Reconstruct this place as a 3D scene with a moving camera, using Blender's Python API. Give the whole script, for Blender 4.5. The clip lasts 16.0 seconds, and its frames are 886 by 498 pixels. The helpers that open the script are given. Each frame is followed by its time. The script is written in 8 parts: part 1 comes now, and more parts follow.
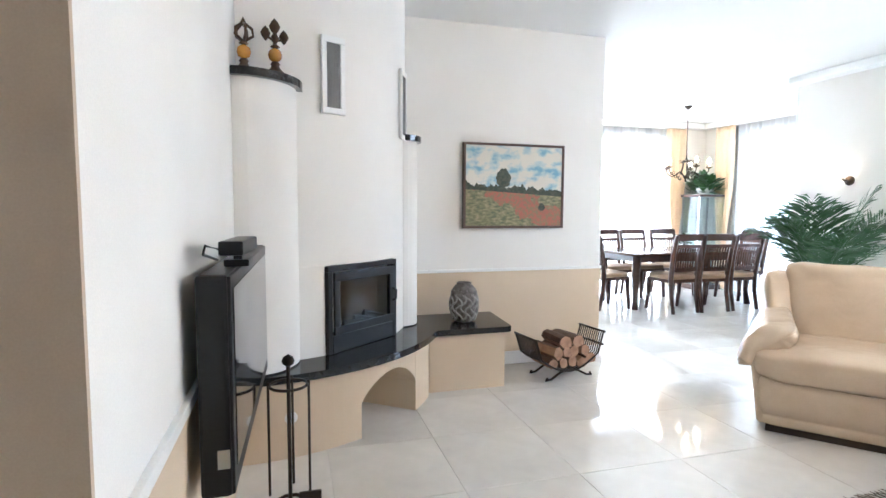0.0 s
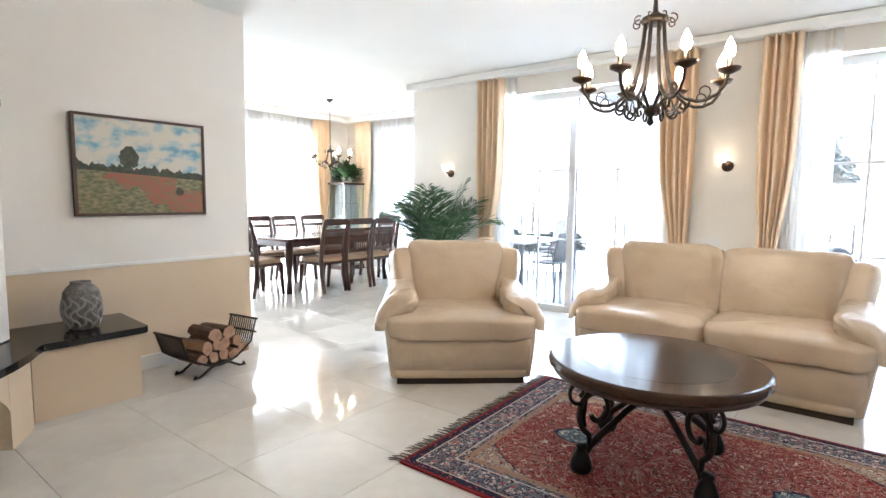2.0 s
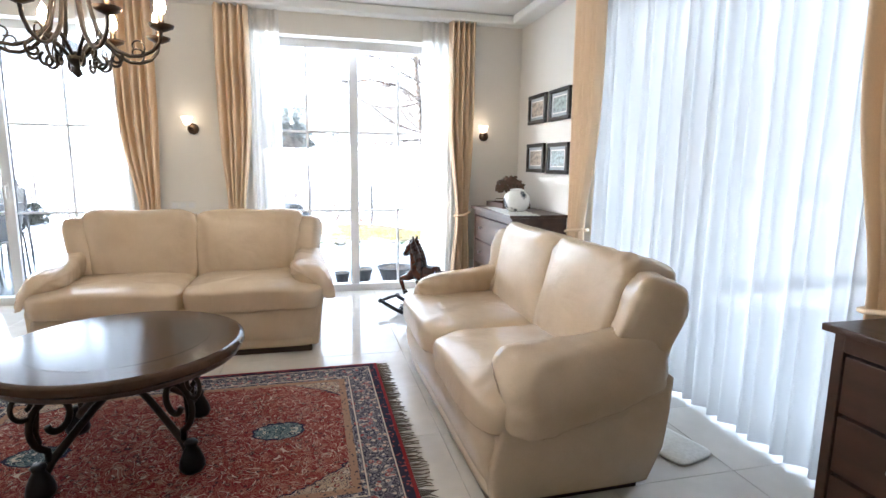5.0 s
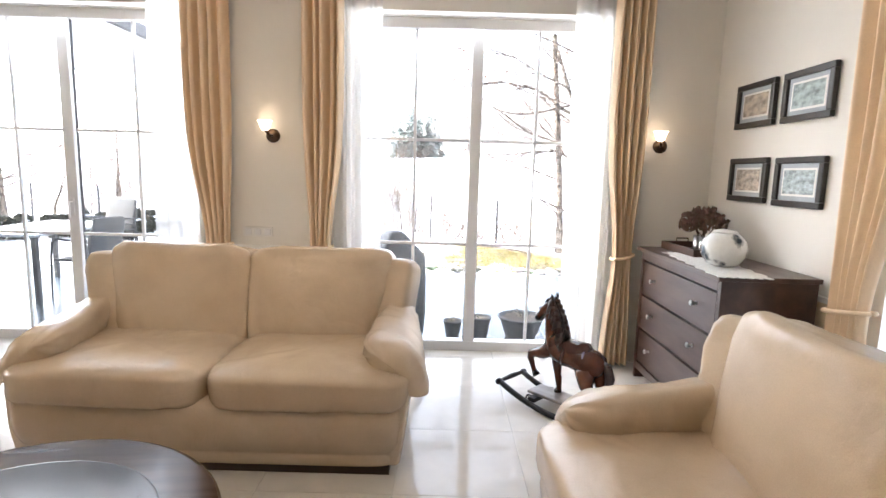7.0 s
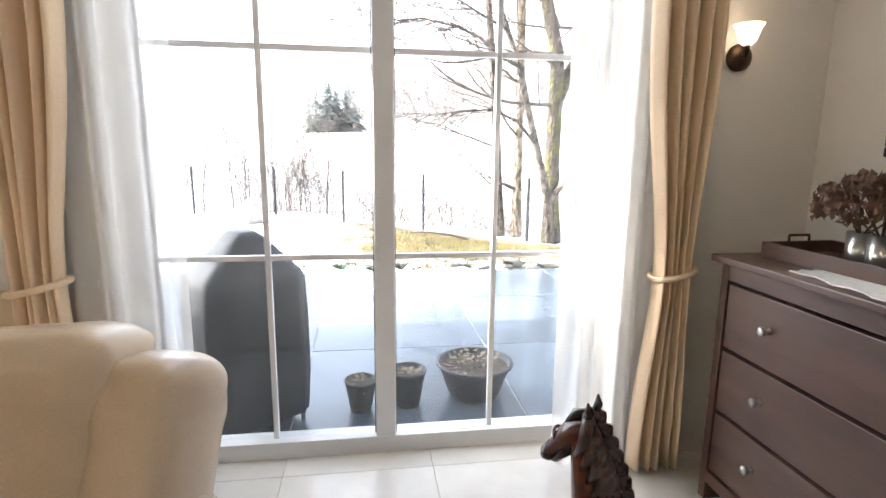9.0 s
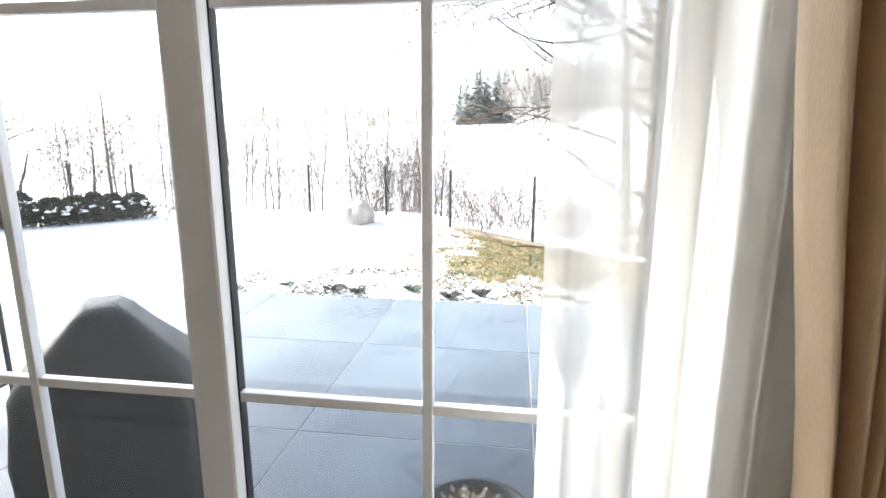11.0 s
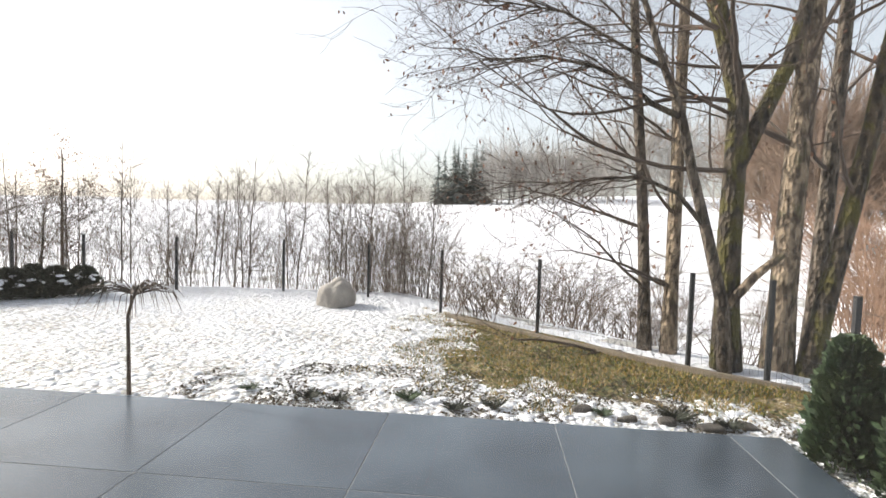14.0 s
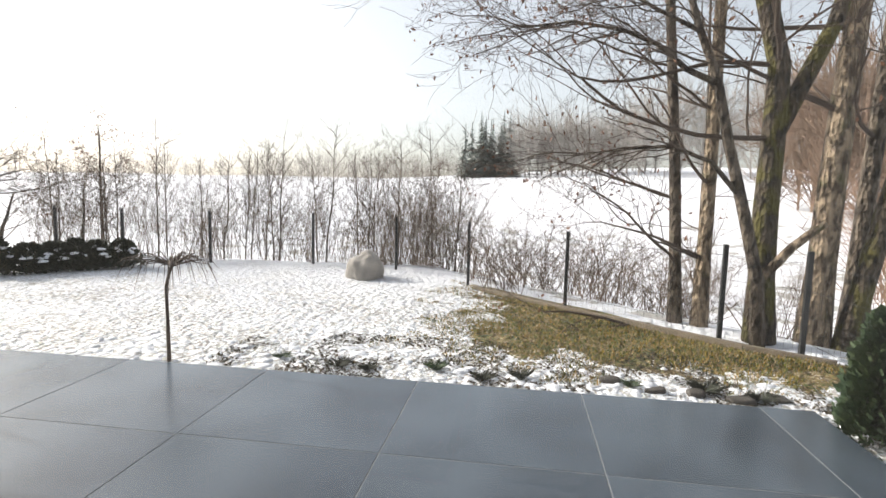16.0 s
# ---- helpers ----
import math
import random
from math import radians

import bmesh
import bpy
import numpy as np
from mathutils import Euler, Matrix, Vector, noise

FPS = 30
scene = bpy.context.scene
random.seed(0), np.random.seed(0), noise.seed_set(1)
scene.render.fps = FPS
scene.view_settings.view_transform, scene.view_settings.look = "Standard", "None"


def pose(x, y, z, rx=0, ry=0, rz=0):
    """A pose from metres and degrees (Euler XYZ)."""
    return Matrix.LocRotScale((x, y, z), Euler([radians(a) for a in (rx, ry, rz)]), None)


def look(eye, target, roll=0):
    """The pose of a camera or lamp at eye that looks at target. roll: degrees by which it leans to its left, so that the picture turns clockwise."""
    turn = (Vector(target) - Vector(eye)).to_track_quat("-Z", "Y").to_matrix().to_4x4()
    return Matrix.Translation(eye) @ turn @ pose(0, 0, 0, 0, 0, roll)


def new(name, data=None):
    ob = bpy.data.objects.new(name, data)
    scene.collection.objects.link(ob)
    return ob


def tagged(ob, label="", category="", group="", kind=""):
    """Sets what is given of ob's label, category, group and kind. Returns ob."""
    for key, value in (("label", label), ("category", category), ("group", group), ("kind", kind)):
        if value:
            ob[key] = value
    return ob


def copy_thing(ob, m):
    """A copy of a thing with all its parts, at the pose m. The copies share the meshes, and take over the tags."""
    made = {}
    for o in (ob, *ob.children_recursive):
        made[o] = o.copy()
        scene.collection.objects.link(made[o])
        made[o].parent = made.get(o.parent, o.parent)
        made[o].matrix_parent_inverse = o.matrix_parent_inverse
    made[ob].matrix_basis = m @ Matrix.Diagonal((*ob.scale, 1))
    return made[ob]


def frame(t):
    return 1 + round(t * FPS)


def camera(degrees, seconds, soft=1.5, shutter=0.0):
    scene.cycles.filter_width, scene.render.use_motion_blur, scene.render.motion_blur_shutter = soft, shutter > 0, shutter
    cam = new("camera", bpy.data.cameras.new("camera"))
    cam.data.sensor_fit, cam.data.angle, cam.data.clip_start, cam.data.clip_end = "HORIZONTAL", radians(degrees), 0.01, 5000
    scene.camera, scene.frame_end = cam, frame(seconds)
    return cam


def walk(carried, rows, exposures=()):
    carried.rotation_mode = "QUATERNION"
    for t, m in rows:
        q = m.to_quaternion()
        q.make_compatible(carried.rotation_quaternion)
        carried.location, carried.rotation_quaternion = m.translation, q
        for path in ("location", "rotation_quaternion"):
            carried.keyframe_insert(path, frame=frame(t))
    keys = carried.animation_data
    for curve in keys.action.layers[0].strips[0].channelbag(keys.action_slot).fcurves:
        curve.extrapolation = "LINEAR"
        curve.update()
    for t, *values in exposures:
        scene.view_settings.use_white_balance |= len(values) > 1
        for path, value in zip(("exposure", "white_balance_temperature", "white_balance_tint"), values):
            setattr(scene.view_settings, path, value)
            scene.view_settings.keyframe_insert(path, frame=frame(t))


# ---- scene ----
cam = camera(80.2, 16.0)
PATH = [
    (0, (0.058, -0.175, 1.322), (0.605, 1.742, 1.169), 0.3),
    (0.5, (0.024, -0.203, 1.327), (0.908, 1.583, 1.15), 0.6),
    (1, (0.021, -0.227, 1.32), (1.123, 1.432, 1.138), 0.8),
    (1.5, (0.052, -0.234, 1.323), (1.407, 1.225, 1.134), 0.5),
    (2, (0.124, -0.215, 1.306), (1.693, 1.01, 1.116), 0.6),
    (2.5, (0.173, -0.256, 1.328), (1.887, 0.75, 1.108), 1.2),
    (3, (0.131, -0.268, 1.333), (1.99, 0.429, 1.094), 2.0),
    (3.5, (0.097, -0.287, 1.327), (2.07, -0.096, 1.06), 1.1),
    (4, (0.047, -0.28, 1.302), (1.996, -0.608, 0.998), 0.5),
    (4.2, (0.032, -0.297, 1.309), (1.95, -0.77, 0.994), 0.6),
    (6.3, (1.053, -0.423, 1.355), (2.998, -0.779, 1.058), 2.4),
    (6.5, (1.203, -0.468, 1.387), (3.165, -0.701, 1.073), 2.0),
    (7, (1.698, -0.51, 1.394), (3.678, -0.512, 1.11), 1.6),
    (7.5, (2.237, -0.579, 1.351), (4.217, -0.489, 1.087), 1.6),
    (8, (2.773, -0.668, 1.325), (4.746, -0.651, 1.0), 1.4),
    (8.5, (3.285, -0.664, 1.273), (5.23, -0.961, 0.912), 0.7),
    (9.3, (3.86, -0.68, 1.29), (5.81, -0.93, 0.90), 0.6),
    (10, (4.25, -1.03, 1.35), (6.21, -1.06, 0.95), 0.5),
    (10.8, (4.694, -1.37, 1.394), (6.643, -1.186, 0.984), 0.5),
    (11, (4.802, -1.356, 1.396), (6.741, -1.088, 0.989), 0.2),
    (11.5, (5.157, -1.178, 1.40), (7.066, -0.682, 1.078), 1.2),
    (12, (5.412, -1.069, 1.36), (7.299, -0.459, 1.1), 1.4),
    (12.5, (5.617, -1.009, 1.36), (7.506, -0.392, 1.132), 2.2),
    (13, (5.684, -0.995, 1.36), (7.62, -0.535, 1.162), 2.5),
    (13.5, (5.693, -0.99, 1.36), (7.664, -0.697, 1.191), 2.4),
    (14, (5.702, -0.983, 1.362), (7.69, -0.801, 1.248), 1.8),
    (14.5, (5.702, -0.978, 1.361), (7.698, -0.889, 1.272), 0.8),
    (15, (5.706, -0.973, 1.356), (7.703, -0.94, 1.257), 0.6),
    (15.5, (5.7, -0.972, 1.35), (7.693, -0.879, 1.21), 1.0),
    (16, (5.69, -0.985, 1.345), (7.658, -0.704, 1.129), 1.4),
]
EXPOSURES = [(0, 4.55, 5100, 9), (1.0, 4.4, 5300, 10), (2.0, 4.2, 5550, 10), (3.0, 4.05, 5550, 10), (4.2, 3.95, 5550, 10), (6.3, 3.7, 5950, 12), (7.5, 3.6, 6200, 15), (8.5, 3.4, 6200, 14), (10.8, 2.6, 6200, 10), (11.5, 2.3, 6200, 11), (12.0, 1.9, 6200, 11), (12.5, 1.55, 6500, 12), (13.0, 1.2, 6700, 12), (14.5, 0.90, 6750, 12), (16, 0.84, 6750, 12)]
walk(cam, [(t, look(eye, target, roll)) for t, eye, target, roll in PATH], EXPOSURES)

# ---- world, sun and large lights ----
SUN_AZ, SUN_EL = radians(76), radians(27)
world = bpy.data.worlds.new("sky")
scene.world = world
world.use_nodes = True
wn = world.node_tree.nodes
sky = wn.new("ShaderNodeTexSky")
sky.sky_type = "NISHITA"
sky.sun_disc = False
sky.sun_elevation, sky.sun_rotation = SUN_EL, radians(90) - SUN_AZ
sky.air_density, sky.dust_density, sky.ozone_density = 1.0, 2.6, 1.0
haze = wn.new("ShaderNodeHueSaturation")
haze.inputs["Saturation"].default_value = 0.38
world.node_tree.links.new(sky.outputs[0], haze.inputs["Color"])
world.node_tree.links.new(haze.outputs[0], wn["Background"].inputs[0])
wn["Background"].inputs[1].default_value = 0.15
sun = new("sun", bpy.data.lights.new("sun", "SUN"))
sun.data.energy, sun.data.angle, sun.data.color = 3.0, radians(0.6), (1.0, 0.95, 0.87)
sun.matrix_world = look((math.cos(SUN_AZ) * 9 * math.cos(SUN_EL), math.sin(SUN_AZ) * 9 * math.cos(SUN_EL), 9 * math.sin(SUN_EL)), (0, 0, 0))


def window_light(x, y, z, tx, ty, w, h, power):
    lamp = new("daylight_fill", bpy.data.lights.new("daylight_fill", "AREA"))
    lamp.data.shape, lamp.data.size, lamp.data.size_y, lamp.data.energy = "RECTANGLE", w, h, power
    lamp.data.color = (0.93, 0.97, 1.0)
    lamp.matrix_world = look((x, y, z), (tx, ty, z))
    return lamp


# ---- materials ----
def clamp01(v):
    return max(0.0, min(1.0, v))


def mat(name, a, b=None, rough=0.5, metal=0.0, scale=6.0, grain=120.0, bump=0.05, detail=6.0, stretch=(1, 1, 1), coat=0.0, random_tint=0.0, spec=0.5, creases=0.0):
    """Two colours mixed by coarse noise, varied again by fine grain, with a fine relief."""
    m = bpy.data.materials.new(name)
    m.use_nodes = True
    n, l = m.node_tree.nodes, m.node_tree.links
    p = n["Principled BSDF"]
    b = b or tuple(c * 0.86 for c in a)
    tc, mp = n.new("ShaderNodeTexCoord"), n.new("ShaderNodeMapping")
    mp.inputs["Scale"].default_value = stretch
    l.new(tc.outputs["Object"], mp.inputs[0])
    big, fine = n.new("ShaderNodeTexNoise"), n.new("ShaderNodeTexNoise")
    big.inputs["Scale"].default_value, big.inputs["Detail"].default_value = scale, detail
    fine.inputs["Scale"].default_value, fine.inputs["Detail"].default_value = grain, 3
    l.new(mp.outputs[0], big.inputs["Vector"])
    l.new(mp.outputs[0], fine.inputs["Vector"])
    ramp = n.new("ShaderNodeValToRGB")
    ramp.color_ramp.elements[0].position, ramp.color_ramp.elements[1].position = 0.35, 0.68
    ramp.color_ramp.elements[0].color, ramp.color_ramp.elements[1].color = (*a, 1), (*b, 1)
    l.new(big.outputs[0], ramp.inputs[0])
    mix = n.new("ShaderNodeMix")
    mix.data_type, mix.blend_type = "RGBA", "MULTIPLY"
    mix.inputs[0].default_value = 0.35
    l.new(ramp.outputs[0], mix.inputs[6])
    l.new(fine.outputs[1], mix.inputs[7])
    gray = n.new("ShaderNodeMapRange")
    gray.inputs[3].default_value, gray.inputs[4].default_value = 0.72, 1.22
    l.new(fine.outputs[0], gray.inputs[0])
    comb = n.new("ShaderNodeCombineColor")
    for k in range(3):
        l.new(gray.outputs[0], comb.inputs[k])
    l.new(comb.outputs[0], mix.inputs[7])
    out = mix.outputs[2]
    if random_tint:
        info, hsv, mr = n.new("ShaderNodeObjectInfo"), n.new("ShaderNodeHueSaturation"), n.new("ShaderNodeMapRange")
        mr.inputs[3].default_value, mr.inputs[4].default_value = 1 - random_tint, 1 + random_tint
        l.new(info.outputs["Random"], mr.inputs[0])
        l.new(mr.outputs[0], hsv.inputs["Value"])
        l.new(out, hsv.inputs["Color"])
        out = hsv.outputs[0]
    l.new(out, p.inputs["Base Color"])
    rr = n.new("ShaderNodeMapRange")
    rr.inputs[3].default_value, rr.inputs[4].default_value = clamp01(rough * 0.8), clamp01(rough * 1.2)
    l.new(big.outputs[0], rr.inputs[0])
    l.new(rr.outputs[0], p.inputs["Roughness"])
    p.inputs["Metallic"].default_value = metal
    p.inputs["Specular IOR Level"].default_value = spec
    p.inputs["Coat Weight"].default_value = coat
    p.inputs["Coat Roughness"].default_value = 0.08
    if bump:
        bp = n.new("ShaderNodeBump")
        bp.inputs["Strength"].default_value, bp.inputs["Distance"].default_value = bump, 0.01
        l.new(fine.outputs[0], bp.inputs["Height"])
        l.new(bp.outputs[0], p.inputs["Normal"])
        if creases:
            fold, rid, b2_ = n.new("ShaderNodeTexNoise"), n.new("ShaderNodeMath"), n.new("ShaderNodeBump")
            fold.inputs["Scale"].default_value, fold.inputs["Detail"].default_value, fold.inputs["Distortion"].default_value = 4.0, 3.0, 0.7
            l.new(mp.outputs[0], fold.inputs["Vector"])
            rid.operation = "PINGPONG"
            rid.inputs[1].default_value = 0.13
            l.new(fold.outputs[0], rid.inputs[0])
            b2_.inputs["Strength"].default_value, b2_.inputs["Distance"].default_value = creases, 0.05
            l.new(rid.outputs[0], b2_.inputs["Height"])
            l.new(b2_.outputs[0], bp.inputs["Normal"])
    return m


def glow(name, colour, strength):
    m = bpy.data.materials.new(name)
    m.use_nodes = True
    p = m.node_tree.nodes["Principled BSDF"]
    p.inputs["Base Color"].default_value = (0.9, 0.85, 0.75, 1)
    p.inputs["Emission Color"].default_value, p.inputs["Emission Strength"].default_value = (*colour, 1), strength
    return m


def clear(name, tint, veil, veil_colour=(0.95, 0.95, 0.93), gloss=0.06):
    """Thin glass or thin cloth: light goes straight through, a share is scattered or mirrored."""
    m = bpy.data.materials.new(name)
    m.use_nodes = True
    n, l = m.node_tree.nodes, m.node_tree.links
    n.remove(n["Principled BSDF"])
    tr, gl, mx, mx2 = n.new("ShaderNodeBsdfTransparent"), n.new("ShaderNodeBsdfGlossy"), n.new("ShaderNodeMixShader"), n.new("ShaderNodeMixShader")
    tr.inputs[0].default_value = (*tint, 1)
    gl.inputs["Roughness"].default_value = 0.02
    df, tl, ad = n.new("ShaderNodeBsdfDiffuse"), n.new("ShaderNodeBsdfTranslucent"), n.new("ShaderNodeMixShader")
    df.inputs[0].default_value = tl.inputs[0].default_value = (*veil_colour, 1)
    ad.inputs[0].default_value = 0.55
    l.new(df.outputs[0], ad.inputs[1])
    l.new(tl.outputs[0], ad.inputs[2])
    mx.inputs[0].default_value = veil
    l.new(tr.outputs[0], mx.inputs[1])
    l.new(ad.outputs[0], mx.inputs[2])
    fr, pw, ml = n.new("ShaderNodeLayerWeight"), n.new("ShaderNodeMath"), n.new("ShaderNodeMath")
    pw.operation, ml.operation = "POWER", "MULTIPLY_ADD"
    pw.inputs[1].default_value = 5.0
    ml.inputs[1].default_value, ml.inputs[2].default_value = gloss * 8, gloss * 0.5
    l.new(fr.outputs["Facing"], pw.inputs[0])
    l.new(pw.outputs[0], ml.inputs[0])
    l.new(ml.outputs[0], mx2.inputs[0])
    l.new(mx.outputs[0], mx2.inputs[1])
    l.new(gl.outputs[0], mx2.inputs[2])
    l.new(mx2.outputs[0], n["Material Output"].inputs[0])
    return m


def bark_mat(name, light, dark, moss, moss_share):
    """Bark in upright flakes with patches of moss."""
    m = mat(name, light, dark, 0.9, scale=15, grain=70, bump=0.0, stretch=(1, 1, 0.45), detail=10)
    n, l = m.node_tree.nodes, m.node_tree.links
    p = n["Principled BSDF"]
    base = p.inputs["Base Color"].links[0].from_socket
    for nd in n:
        if nd.type == "VALTORGB":
            nd.color_ramp.elements[0].position, nd.color_ramp.elements[1].position = 0.44, 0.58
    tc, big, flakes, ramp, mix, bp = (n.new("ShaderNode" + k) for k in ("TexCoord", "TexNoise", "TexVoronoi", "ValToRGB", "Mix", "Bump"))
    mp = n.new("ShaderNodeMapping")
    mp.inputs["Scale"].default_value = (1, 1, 0.5)
    l.new(tc.outputs["Object"], mp.inputs[0])
    l.new(mp.outputs[0], big.inputs["Vector"])
    l.new(mp.outputs[0], flakes.inputs["Vector"])
    big.inputs["Scale"].default_value, big.inputs["Detail"].default_value = 6.5, 9
    flakes.inputs["Scale"].default_value = 26
    ramp.color_ramp.elements[0].position, ramp.color_ramp.elements[1].position = 0.62 - 0.2 * moss_share, 0.70 - 0.2 * moss_share
    l.new(big.outputs[0], ramp.inputs[0])
    mix.data_type = "RGBA"
    mix.inputs[7].default_value = (*moss, 1)
    l.new(ramp.outputs[0], mix.inputs[0])
    l.new(base, mix.inputs[6])
    l.new(mix.outputs[2], p.inputs["Base Color"])
    bp.inputs["Strength"].default_value, bp.inputs["Distance"].default_value = 1.0, 0.04
    l.new(flakes.outputs["Distance"], bp.inputs["Height"])
    l.new(bp.outputs[0], p.inputs["Normal"])
    return m


